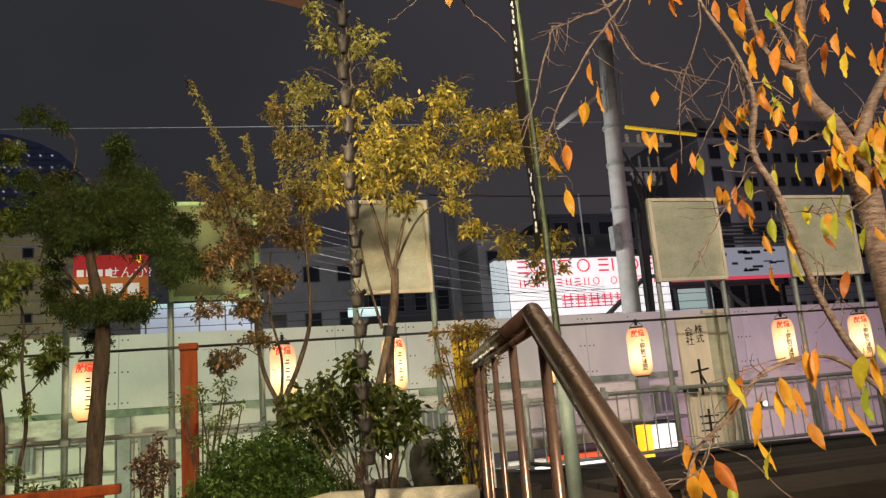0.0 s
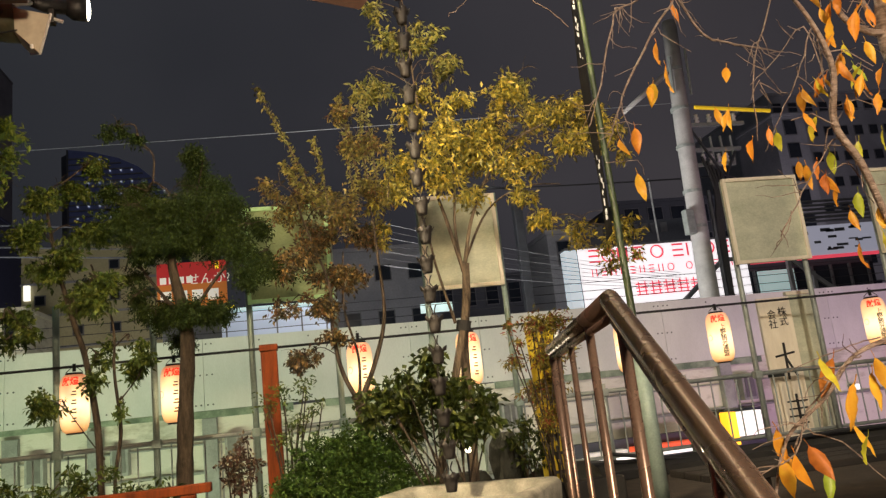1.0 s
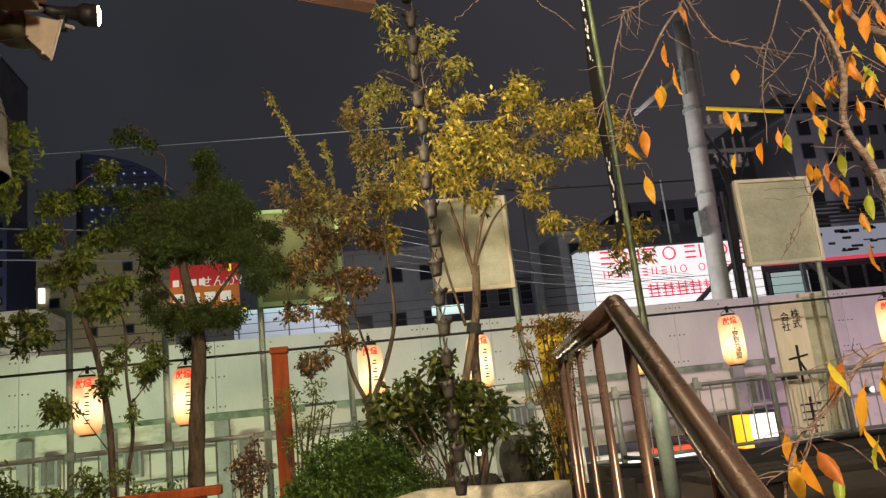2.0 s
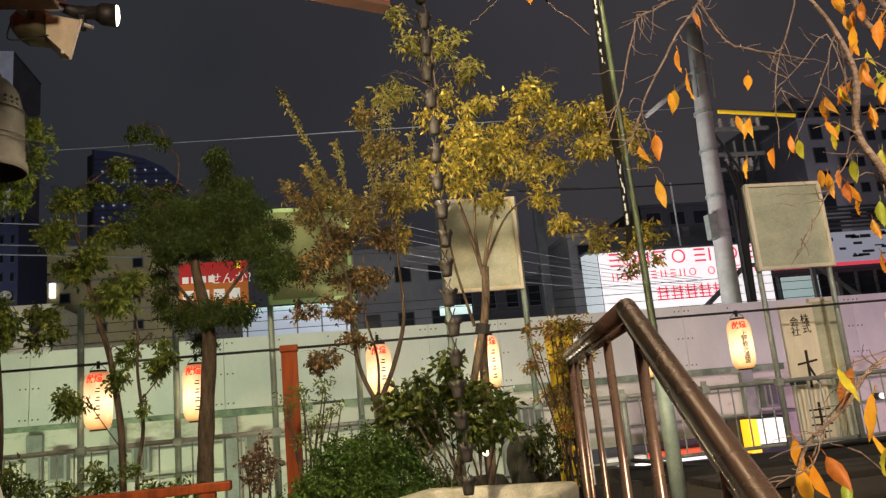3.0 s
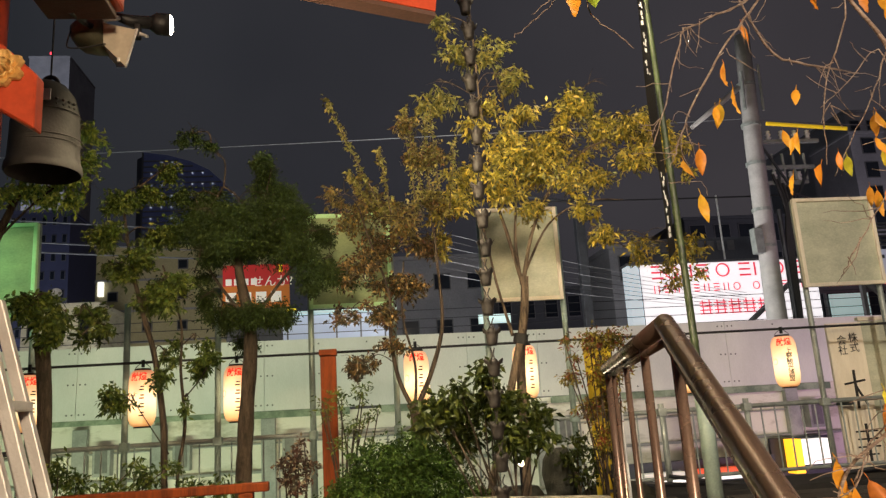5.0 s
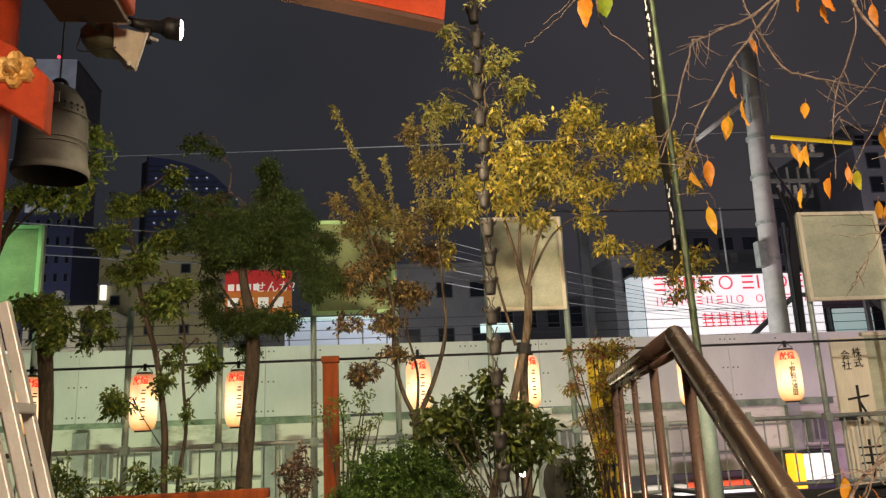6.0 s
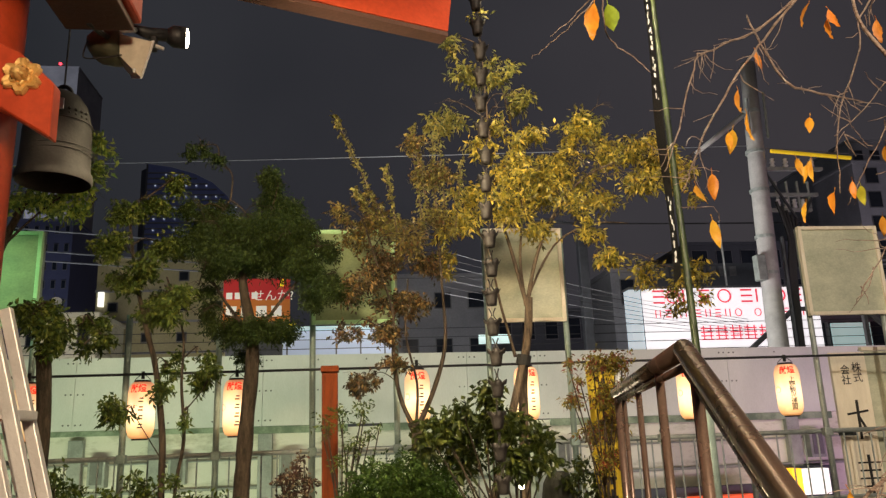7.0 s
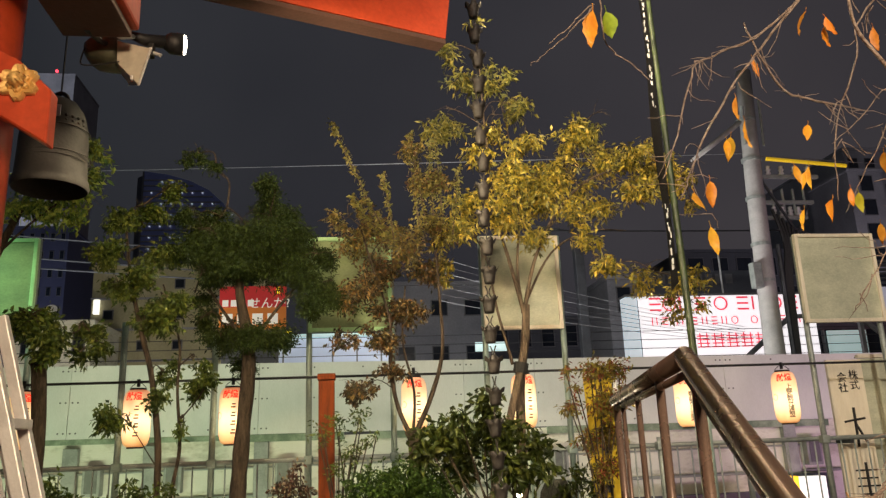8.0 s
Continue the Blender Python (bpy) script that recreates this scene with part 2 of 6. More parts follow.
M_BLD_GREY = mat("grey_plaster", (0.30, 0.30, 0.32), (0.20, 0.20, 0.22), 0.8, 0, 0.5, 12, 0.1)
M_BLD_NAVY = mat("navy_facade", (0.09, 0.095, 0.17), (0.06, 0.065, 0.12), 0.6, 0, 0.4, 12, 0.1)
M_BLD_DARK = mat("dark_facade", (0.07, 0.075, 0.09), (0.045, 0.05, 0.06), 0.6, 0, 0.4, 12, 0.1)
M_TOWER = mat("tower_glass", (0.42, 0.46, 0.80), (0.34, 0.38, 0.70), 0.30, 0.95, 0.05, 3, 0)
M_STEEL = mat("dark_steelwork", (0.06, 0.065, 0.075), (0.035, 0.038, 0.045), 0.55, 0.4, 4, 60)
M_GLASS = mat("night_glass", (0.02, 0.025, 0.035), None, 0.12, 0, 2, 20, 0)
M_FRAME = mat("window_frame", (0.17, 0.17, 0.18), None, 0.5, 0.3)
M_WARMWIN = glow("lit_window", (0.95, 0.92, 0.80), 1.3)
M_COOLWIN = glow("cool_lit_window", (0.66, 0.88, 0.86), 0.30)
# cladding emits by itself, in place of station light on it
M_SHED = glow("glowing_shed_cladding", (0.50, 0.56, 0.68), 0.32)
M_DOT = glow("tower_light", (0.85, 0.9, 1.0), 0.45)
M_BEACON = glow("red_beacon", (1.0, 0.05, 0.08), 3.0)
M_SIGNWHITE = glow("lit_sign_face", (0.93, 0.88, 0.91), 0.88)
M_SIGNSIDE = glow("lit_sign_side", (0.68, 0.76, 0.82), 0.5)
M_SIGNRED = glow("lit_sign_red", (0.80, 0.07, 0.11), 0.75)
M_PICT = glow("printed_sign_face", (0.34, 0.34, 0.42), 0.6)
M_ADRED = glow("red_ad_face", (0.58, 0.03, 0.03), 0.13)
M_ADORANGE = glow("orange_ad_face", (0.62, 0.19, 0.03), 0.12)
M_ADYELLOW = glow("yellow_ad_face", (0.95, 0.72, 0.03), 1.0)
M_ADWHITE = glow("white_ad_print", (0.9, 0.85, 0.75), 0.28)
M_SHOP = glow("shop_window_light", (1.0, 0.96, 0.88), 1.0)
M_SHOPYELLOW = glow("yellow_shop_sign", (1.0, 0.50, 0.02), 1.5)
M_SHOPRED = glow("red_shop_awning", (0.85, 0.10, 0.03), 0.7)
M_LAMPFACE = glow("bulb_face", (1.0, 0.86, 0.66), 22.0)
M_LAMPGLASS = mat("flood_glass", (0.62, 0.56, 0.45), None, 0.3, 0, 4, 40, 0)
M_OLIVE = mat("olive_housing", (0.16, 0.16, 0.10), (0.09, 0.09, 0.06), 0.5, 0.3)
M_GARDENLAMP = glow("garden_lamp_face", (1.0, 0.86, 0.6), 9.0)

# the near-black stops put unlit leaves into the colour mix
L_GOLD = leaf_mat("golden_leaves", [(0.64, 0.49, 0.07), (0.10, 0.10, 0.025), (0.50, 0.42, 0.06), (0.76, 0.55, 0.08), (0.17, 0.17, 0.04), (0.60, 0.45, 0.07), (0.06, 0.065, 0.018), (0.34, 0.29, 0.05), (0.03, 0.035, 0.012)], 0.3, 0.35, True, 0.5)
# upper crown: olive tone, with the weaker light up there put into darker colours
L_GOLDDIM = leaf_mat("dim_olive_gold_leaves", [(0.20, 0.20, 0.05), (0.34, 0.28, 0.06), (0.10, 0.11, 0.035), (0.26, 0.24, 0.06), (0.06, 0.07, 0.025)], 0.3, 0.4)
L_BROWN = leaf_mat("russet_leaves", [(0.125, 0.045, 0.015), (0.19, 0.105, 0.032), (0.03, 0.018, 0.009), (0.11, 0.075, 0.02), (0.025, 0.025, 0.010), (0.055, 0.058, 0.018), (0.40, 0.25, 0.09), (0.02, 0.016, 0.008), (0.06, 0.03, 0.012)], 0.3, 0.35, True, 0.5)
L_RUSSETGOLD = leaf_mat("gold_russet_leaves", [(0.28, 0.21, 0.055), (0.06, 0.05, 0.015), (0.18, 0.14, 0.035), (0.035, 0.03, 0.012), (0.18, 0.09, 0.03), (0.14, 0.12, 0.03), (0.03, 0.03, 0.01), (0.36, 0.25, 0.06)], 0.3, 0.35, True, 0.5)
L_SHOOT = leaf_mat("yellowing_leaves", [(0.22, 0.20, 0.05), (0.16, 0.16, 0.05), (0.30, 0.25, 0.07), (0.09, 0.09, 0.03)])
L_DARK = leaf_mat("dark_green_leaves", [(0.012, 0.023, 0.008), (0.022, 0.038, 0.011), (0.032, 0.050, 0.012), (0.060, 0.080, 0.018)], 0.2, 0.6, True, 0.10)
L_OLIVE = leaf_mat("olive_leaves", [(0.050, 0.082, 0.014), (0.11, 0.145, 0.026), (0.026, 0.048, 0.010), (0.17, 0.19, 0.035), (0.016, 0.032, 0.007), (0.068, 0.10, 0.018)], 0.3, 0.45, True, 0.2)
L_BRIGHT = leaf_mat("fresh_green_leaves", [(0.22, 0.31, 0.05), (0.34, 0.38, 0.07), (0.12, 0.20, 0.045), (0.07, 0.12, 0.03)])
L_SHRUB = leaf_mat("shrub_leaves", [(0.026, 0.039, 0.006), (0.040, 0.056, 0.008), (0.012, 0.021, 0.004), (0.085, 0.098, 0.015), (0.024, 0.037, 0.006)], 0.25, 0.45, True, 0.25)
L_CLIPPED = leaf_mat("clipped_bush_leaves", [(0.026, 0.054, 0.009), (0.044, 0.082, 0.013), (0.013, 0.030, 0.006), (0.070, 0.105, 0.018)], 0.2, 0.6, True, 0.12)
L_NANDINA = leaf_mat("nandina_leaves", [(0.30, 0.21, 0.03), (0.09, 0.09, 0.02), (0.28, 0.06, 0.03), (0.05, 0.06, 0.018), (0.38, 0.30, 0.04), (0.14, 0.13, 0.03)], 0.3, 0.45)
L_DARKRED = leaf_mat("dark_red_leaves", [(0.06, 0.018, 0.012), (0.03, 0.022, 0.012), (0.10, 0.035, 0.02), (0.02, 0.02, 0.010), (0.34, 0.26, 0.16)], 0.2, 0.5)
L_CHERRY = leaf_mat("cherry_leaf", [(0.70, 0.22, 0.025), (0.78, 0.38, 0.03), (0.46, 0.13, 0.03), (0.82, 0.46, 0.04), (0.66, 0.24, 0.03), (0.80, 0.42, 0.04), (0.56, 0.20, 0.04)], 0.35, 0.4, False)
L_CHERRYGREEN = leaf_mat("cherry_leaf_green", [(0.40, 0.46, 0.04), (0.66, 0.56, 0.05), (0.30, 0.40, 0.04), (0.76, 0.58, 0.05)], 0.35, 0.4, False)


# ---- building helpers ----
def mesh_of(name, bm, material, smooth=False):
    me = bpy.data.meshes.new(name)
    bm.normal_update()
    bm.to_mesh(me)
    bm.free()
    if smooth:
        me.polygons.foreach_set("use_smooth", [True] * len(me.polygons))
    for m in (material if isinstance(material, (list, tuple)) else [material]):
        me.materials.append(m)
    return me


def part(name, bm, material, parent=None, label="", smooth=False):
    ob = new(name, mesh_of(name, bm, material, smooth))
    ob.parent = parent
    if label:
        ob["label"] = label
    return ob


def thing(name, place, label, category, group="", kind=""):
    ob = new(name)
    ob.empty_display_size = 0.1
    ob.location = place
    return tagged(ob, label, category, group, kind)


def box(lo, hi, bevel=0.0, bm=None):
    """A block between two corners, with eased edges."""
    own = bmesh.new()
    size = [hi[i] - lo[i] for i in range(3)]
    bmesh.ops.create_cube(own, size=1)
    for v in own.verts:
        v.co = Vector((lo[i] + (v.co[i] + 0.5) * size[i] for i in range(3)))
    if bevel:
        bmesh.ops.bevel(own, geom=own.edges[:], offset=bevel, segments=2, affect="EDGES", profile=0.6)
    if bm is None:
        return own
    return join(bm, own)


def join(bm, other, m=None):
    me = bpy.data.meshes.new("joined")
    other.to_mesh(me)
    other.free()
    if m is not None:
        me.transform(m)
    bm.from_mesh(me)
    bpy.data.meshes.remove(me)
    return bm


def tube(points, radii, sides=8, bm=None, closed=True):
    """A round bar along a line of points; radii: one or one for each point."""
    bm = bm or bmesh.new()
    pts = [Vector(p) for p in points]
    if not isinstance(radii, (list, tuple)):
        radii = [radii] * len(pts)
    rings, side = [], None
    for i, p in enumerate(pts):
        way = (pts[min(i + 1, len(pts) - 1)] - pts[max(i - 1, 0)]).normalized()
        if side is None:
            side = way.orthogonal().normalized()
        side = (side - way * side.dot(way))
        side = side.normalized() if side.length > 1e-6 else way.orthogonal().normalized()
        up = way.cross(side)
        rings.append([bm.verts.new(p + (side * math.cos(a) + up * math.sin(a)) * radii[i]) for a in (2 * math.pi * k / sides for k in range(sides))])
    for a, b in zip(rings, rings[1:]):
        for k in range(sides):
            bm.faces.new((a[k], a[(k + 1) % sides], b[(k + 1) % sides], b[k]))
    if closed:
        bm.faces.new(list(reversed(rings[0])))
        bm.faces.new(rings[-1])
    return bm


def lathe(profile, sides=24, bm=None, caps=True):
    """A turned form: rows of radius and height."""
    bm = bm or bmesh.new()
    rings = [[bm.verts.new((r * math.cos(2 * math.pi * k / sides), r * math.sin(2 * math.pi * k / sides), z)) for k in range(sides)] for r, z in profile]
    for a, b in zip(rings, rings[1:]):
        for k in range(sides):
            bm.faces.new((a[k], a[(k + 1) % sides], b[(k + 1) % sides], b[k]))
    if caps:
        bm.faces.new(list(reversed(rings[0])))
        bm.faces.new(rings[-1])
    return bm


def prism(outline, depth, bm=None):
    """A plate: an outline in x and z, from y = 0 to depth."""
    bm = bm or bmesh.new()
    a = [bm.verts.new((x, 0, z)) for x, z in outline]
    b = [bm.verts.new((x, depth, z)) for x, z in outline]
    bm.faces.new(a)
    bm.faces.new(list(reversed(b)))
    for k in range(len(a)):
        j = (k + 1) % len(a)
        bm.faces.new((a[j], a[k], b[k], b[j]))
    bmesh.ops.recalc_face_normals(bm, faces=bm.faces[:])
    return bm


def smooth_line(pts, n=6):
    """Points of a curve through the given ones."""
    out = []
    p = [Vector(q) for q in pts]
    for i in range(len(p) - 1):
        a, b, c, d = p[max(i - 1, 0)], p[i], p[i + 1], p[min(i + 2, len(p) - 1)]
        for k in range(n):
            t = k / n
            out.append(0.5 * ((2 * b) + (c - a) * t + (2 * a - 5 * b + 4 * c - d) * t * t + (3 * b - a - 3 * c + d) * t ** 3))
    out.append(p[-1])
    return out


def lettering(body, size, material, name="lettering", parent=None, line=1.0, depth=0.002, bold=0.0):
    """Words in the built-in font as a thin mesh in the x-z plane, centred, facing -y."""
    cu = bpy.data.curves.new("words", "FONT")
    cu.body, cu.size, cu.align_x, cu.align_y, cu.space_line = body, size, "CENTER", "CENTER", line
    cu.extrude, cu.resolution_u, cu.offset = depth / 2, 2, size * bold
    ob = bpy.data.objects.new("words", cu)
    scene.collection.objects.link(ob)
    bpy.context.view_layer.update()
    me = bpy.data.meshes.new_from_object(ob.evaluated_get(bpy.context.evaluated_depsgraph_get()))
    bpy.data.objects.remove(ob)
    me.transform(Matrix.Rotation(radians(90), 4, "X"))
    me.materials.clear()
    me.materials.append(material)
    me.name = name
    out = new(name, me)
    out.parent = parent
    return out


rng = random.Random(7)


def leaf_cloud(name, clumps, count, length, width, material, parent, droop=0.5, y_flat=1.0, seed=1, spread=1.0, sprig=7, z_flat=0.9):
    """Leaves in sprigs, thinned towards the rim of each clump: rows of centre and radius."""
    r = np.random.RandomState(seed)
    areas = np.array([c[3] ** 2 for c in clumps])
    per = np.maximum(1, (count * areas / areas.sum() / sprig).astype(int))
    verts, faces = [], []
    for (cx, cy, cz, rad), n in zip(clumps, per):
        for _ in range(n):
            v = r.normal(size=3)
            v /= np.linalg.norm(v)
            d = r.uniform(0.15, 1.0) ** 0.5 * rad * spread * (1 + 0.35 * r.normal() * 0.5)
            base = np.array((cx, cy, cz)) + v * d * np.array((1, y_flat, z_flat))
            run = np.array((v[0], v[1], v[2] * 0.5 - droop * 0.5)) + r.normal(size=3) * 0.45
            run /= np.linalg.norm(run)
            step = length * 0.42
            for k in range(sprig):
                at = base + run * step * (k - sprig / 2)
                side = np.cross(run, r.normal(size=3))
                side /= np.linalg.norm(side) + 1e-9
                way = run * 0.45 + side * (0.8 if k % 2 else -0.8) + np.array((0, 0, -droop)) + r.normal(size=3) * 0.25
                way /= np.linalg.norm(way)
                flat = np.cross(way, r.normal(size=3))
                flat /= np.linalg.norm(flat) + 1e-9
                nor = np.cross(way, flat)
                ln, wd = length * r.uniform(0.65, 1.2), width * r.uniform(0.7, 1.2)
                i = len(verts)
                mid = at + way * ln * 0.45 - nor * wd * 0.18
                tip = at + way * ln - nor * ln * 0.12 + np.array((0, 0, -0.12 * ln))
                verts += [at, mid + flat * wd / 2 + nor * wd * 0.15, tip, mid - flat * wd / 2 + nor * wd * 0.15, mid]
                faces += [(i, i + 1, i + 4), (i + 1, i + 2, i + 4), (i + 2, i + 3, i + 4), (i + 3, i, i + 4)]
    me = bpy.data.meshes.new(name)
    me.from_pydata([tuple(v) for v in verts], [], faces)
    me.materials.append(material)
    ob = new(name, me)
    ob.parent = parent
    return tagged(ob, kind="stuff")


def world_clumps(rows, y, jitter, k=1.0, seed=3, split=1):
    """Clumps from rows of x, z and radius about one depth, each broken into smaller uneven ones."""
    r = random.Random(seed)
    out = []
    for x, z, rad in rows:
        c = Vector((x, y + r.uniform(-jitter, jitter), z))
        if split == 1:
            out.append((*c, rad * k))
        for _ in range(split if split > 1 else 0):
            d = Vector((r.gauss(0, 1), r.gauss(0, 1), r.gauss(0, 0.75))).normalized() * rad * r.uniform(0.35, 0.85)
            out.append((*(c + d), rad * k * r.uniform(0.32, 0.62)))
    return out


def limbs(parent, stems, clumps, origin_z, material, twig=0.006, name="branch", seed=2):
    """Thin branches from the nearest stem point to each clump, with side twigs."""
    r = random.Random(seed)
    pts = [p for s in stems for p in s]
    bm = bmesh.new()
    todo = sorted(clumps, key=lambda q: min((p - Vector(q[:3])).length for p in pts))
    for cx, cy, cz, rad in todo:
        c = Vector((cx, cy, cz))
        near = min(pts, key=lambda p: (p - c).length + max(0, p.z - c.z) * 0.4)
        mid = near.lerp(c, 0.5) + Vector((r.uniform(-0.05, 0.05), r.uniform(-0.05, 0.05), 0.06))
        line = smooth_line([near, mid, c], 4)
        pts += line[len(line) // 2:]
        tube(line, [twig * (1.3 - 0.6 * i / (len(line) - 1)) for i in range(len(line))], 5, bm, False)
        for _ in range(5):
            e = c + Vector((r.gauss(0, 1), r.gauss(0, 1), r.gauss(0, 0.8))).normalized() * rad * r.uniform(0.6, 1.0)
            m = mid.lerp(c, r.uniform(0.3, 0.9))
            tube([m, m.lerp(e, 0.5) + Vector((0, 0, 0.02)), e], [twig * 0.5, twig * 0.4, twig * 0.2], 4, bm, False)
    return tagged(part(name, bm, material, parent), kind="stuff")

# ---- large structure ----
ground = part("ground", box((-900, -300, -3.7), (900, 1500, -3.5)), M_ASPHALT)
tagged(ground, "dark asphalt street level far below the terrace", "ground", kind="structure")

lower_floor = part("floor", box((-9, -4.5, -0.15), (12, 1.02, 0.0)), M_FLOOR)
tagged(lower_floor, "worn grey stone paving at the foot of steps", "floor", kind="structure")
terrace = part("terrace", box((-9, 1.0, -3.5), (12, 6.75, 0.76)), M_SOIL)
tagged(terrace, "dark garden soil of a raised temple terrace", "terrace", kind="structure")
for i in range(4):
    st = part("step", box((-0.9, 0.25 * (i + 1) - 0.0, 0.002), (0.46, 1.0 if i == 3 else 0.25 * (i + 2), 0.19 * (i + 1)), 0.008), M_STONE)
    tagged(st, "grey granite step of a short stair", "step", "steps up to the terrace", "structure")

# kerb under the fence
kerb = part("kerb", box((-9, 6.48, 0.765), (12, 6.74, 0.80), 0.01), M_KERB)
tagged(kerb, "near-black blotched concrete kerb under the fence", "kerb", kind="structure")

# railway viaduct across the street
viaduct = part("viaduct", box((-60, 12.66, -3.5), (60, 20.5, 1.55)), M_CONC)
tagged(viaduct, "stained pale concrete railway viaduct across the street", "viaduct", kind="structure")
wall_low = part("wall_lower", box((-30, 12.56, -0.2), (40, 12.655, 1.72)), M_CONC)
tagged(wall_low, "pale stained concrete wall below the barrier", "wall", kind="structure")
rr = random.Random(5)
for x in (-4.3, -3.13, -1.48, 2.9, 7.26, 11.0):
    b = part("pilaster", box((x - 0.11, 12.44, -0.2), (x + 0.11, 12.556, 1.66), 0.01), M_PILASTER, wall_low, "grey painted steel upright")
    if x < 8:
        j = part("junction_box", box((x + 0.22, 12.36, 0.95), (x + 0.48, 12.556, 1.4), 0.015), M_PILASTER, wall_low, "grey electric box")
        part("cover_plate", box((x + 0.26, 12.345, 1.0), (x + 0.44, 12.358, 1.35), 0.004), M_BOLT, wall_low)
for z, h in ((0.86, 0.05), (1.28, 0.03)):
    part("conduit", tube([(-30, 12.5, z), (40, 12.5, z)], h / 2, 8), M_PILASTER, wall_low)

barrier = thing("wall_barrier", (2, 12.5, 1.72), "white bolted panel barrier along the railway", "barrier wall", kind="structure")
barrier.rotation_euler = (0, radians(0.5), 0)
joints = [-14.3, -11.0, -7.7, -4.39, -1.54, 1.74, 2.93, 6.24, 9.55, 12.9, 16.2, 19.5]
bolt_me = mesh_of("bolt", lathe([(0.014, 0), (0.014, 0.005), (0.008, 0.010)], 8), M_BOLT)
for a, b in zip(joints, joints[1:]):
    p = part("panel", box((a + 0.003, 12.47, 1.745), (b - 0.003, 12.53, 2.85), 0.004), M_PANEL)
    p.parent = barrier
    p.matrix_parent_inverse = Matrix.Translation((-2, -12.5, -1.72))
    n = max(1, round((b - a) / 0.8))
    for k in range(n + 1):
        x = a + 0.09 + (b - a - 0.18) * k / n
        for z in (1.83, 2.29, 2.77):
            pair = (-0.04, 0.04) if k in (0, n) else (0,)
            for e in pair:
                o = new("bolt", bolt_me)
                o.parent = barrier
                o.location = (x + e - 2, -0.03, z - 1.72)
                o.rotation_euler = (radians(90), 0, 0)
trim = part("green_trim", box((-14.3, 12.46, 1.66), (-2.0, 12.55, 1.74), 0.005), M_GREENSTRIP)
trim.parent, trim.matrix_parent_inverse = barrier, Matrix.Translation((-2, -12.5, -1.72))
for a, b in ((-1.9, -0.2), (0.3, 2.7), (3.1, 8.0)):
    trim = part("green_trim", box((a, 12.455, 1.63), (b, 12.55, 1.74), 0.005), M_GREENSTRIP)
    trim.parent, trim.matrix_parent_inverse = barrier, Matrix.Translation((-2, -12.5, -1.72))


# ---- fence with sign boards at the terrace's edge ----
FY = 6.6
POSTS = [-3.5, -2.70, -1.95, -1.21, -0.43, 0.28, 1.10, 1.81, 2.60, 3.39, 4.14, 4.88, 5.76, 6.59, 7.4]
TALL = {-3.5: 3.33, -2.70: 3.33, -1.95: 2.6, -1.21: 2.5, -0.43: 3.33, 0.28: 3.33, 1.10: 3.33, 1.81: 3.33, 4.14: 3.31, 4.88: 3.31, 5.76: 3.33, 6.59: 3.33}
fence = thing("fence", (0, FY, 0.8), "grey-green painted steel fence with tall round posts", "fence")


def own(ob, parent):
    """Hang a part that was built in world places on its thing."""
    ob.parent = parent
    ob.matrix_parent_inverse = Matrix.Translation(parent.location).inverted()
    return ob


for x in POSTS:
    top = TALL.get(x, 1.5)
    p = own(part("post", tube([(x, FY, 0.8), (x, FY, top)], 0.026, 12), M_GREYPOST if x < 2 else M_GALV, None, "", True), fence)
    own(part("clamp", box((x - 0.036, FY - 0.036, 1.39), (x + 0.036, FY + 0.036, 1.46), 0.008), M_GREYPOST if x < 2 else M_GALV), fence)
own(part("top_rail", tube([(-6, FY + 0.055, 1.43), (8.5, FY + 0.055, 1.43)], 0.021, 10), M_GALV, None, "", True), fence)
own(part("bottom_rail", tube([(-6, FY + 0.055, 0.86), (8.5, FY + 0.055, 0.86)], 0.017, 8), M_GALV, None, "", True), fence)
bal_me = mesh_of("baluster", tube([(0, 0, 0.86), (0, 0, 1.42)], 0.0075, 6), M_GALV)
x = -5.9
while x < 8.3:
    o = new("baluster", bal_me)
    o.location = (x, FY + 0.055, 0)
    own(o, fence)
    x += 0.1295


def sign_board(x0, x1, z0, z1, label, edge=M_PLANK, face=M_BOARD):
    """A blank board in a thin frame on two tall posts."""
    t = thing("sign_board", ((x0 + x1) / 2, FY, z0), label, "sign board", "blank boards over the fence")
    own(part("board", box((x0, FY - 0.055, z0), (x1, FY - 0.035, z1), 0.003), face), t)
    for lo, hi in (((x0 - 0.012, z0 - 0.012), (x0 + 0.022, z1 + 0.012)), ((x1 - 0.022, z0 - 0.012), (x1 + 0.012, z1 + 0.012)),
                   ((x0 + 0.023, z1 - 0.022), (x1 - 0.023, z1 + 0.012)), ((x0 + 0.023, z0 - 0.012), (x1 - 0.023, z0 + 0.022))):
        own(part("frame", box((lo[0], FY - 0.075, lo[1]), (hi[0], FY - 0.03, hi[1]), 0.004), edge), t)
    for x in (x0 + 0.03, x1 - 0.03):
        own(part("bracket", box((x - 0.03, FY - 0.034, z0 + 0.3), (x + 0.03, FY + 0.02, z0 + 0.34), 0.004), M_GALV), t)
    return t


sign_board(-3.52, -2.69, 2.52, 3.31, "blank pale green board in a thin frame", M_GREENLIGHTEDGE, M_BOARDDIM)
sign_board(-0.425, 0.27, 2.49, 3.303, "blank weathered board, green light on its edges put in as colour", M_GREENLIGHTEDGE, M_BOARDDIM)
sign_board(1.10, 1.79, 2.475, 3.305, "blank beige board behind the golden tree")
sign_board(4.12, 4.90, 2.48, 3.308, "blank stained beige board on two posts")
sign_board(5.74, 6.61, 2.475, 3.33, "blank stained beige board beside the cherry tree")

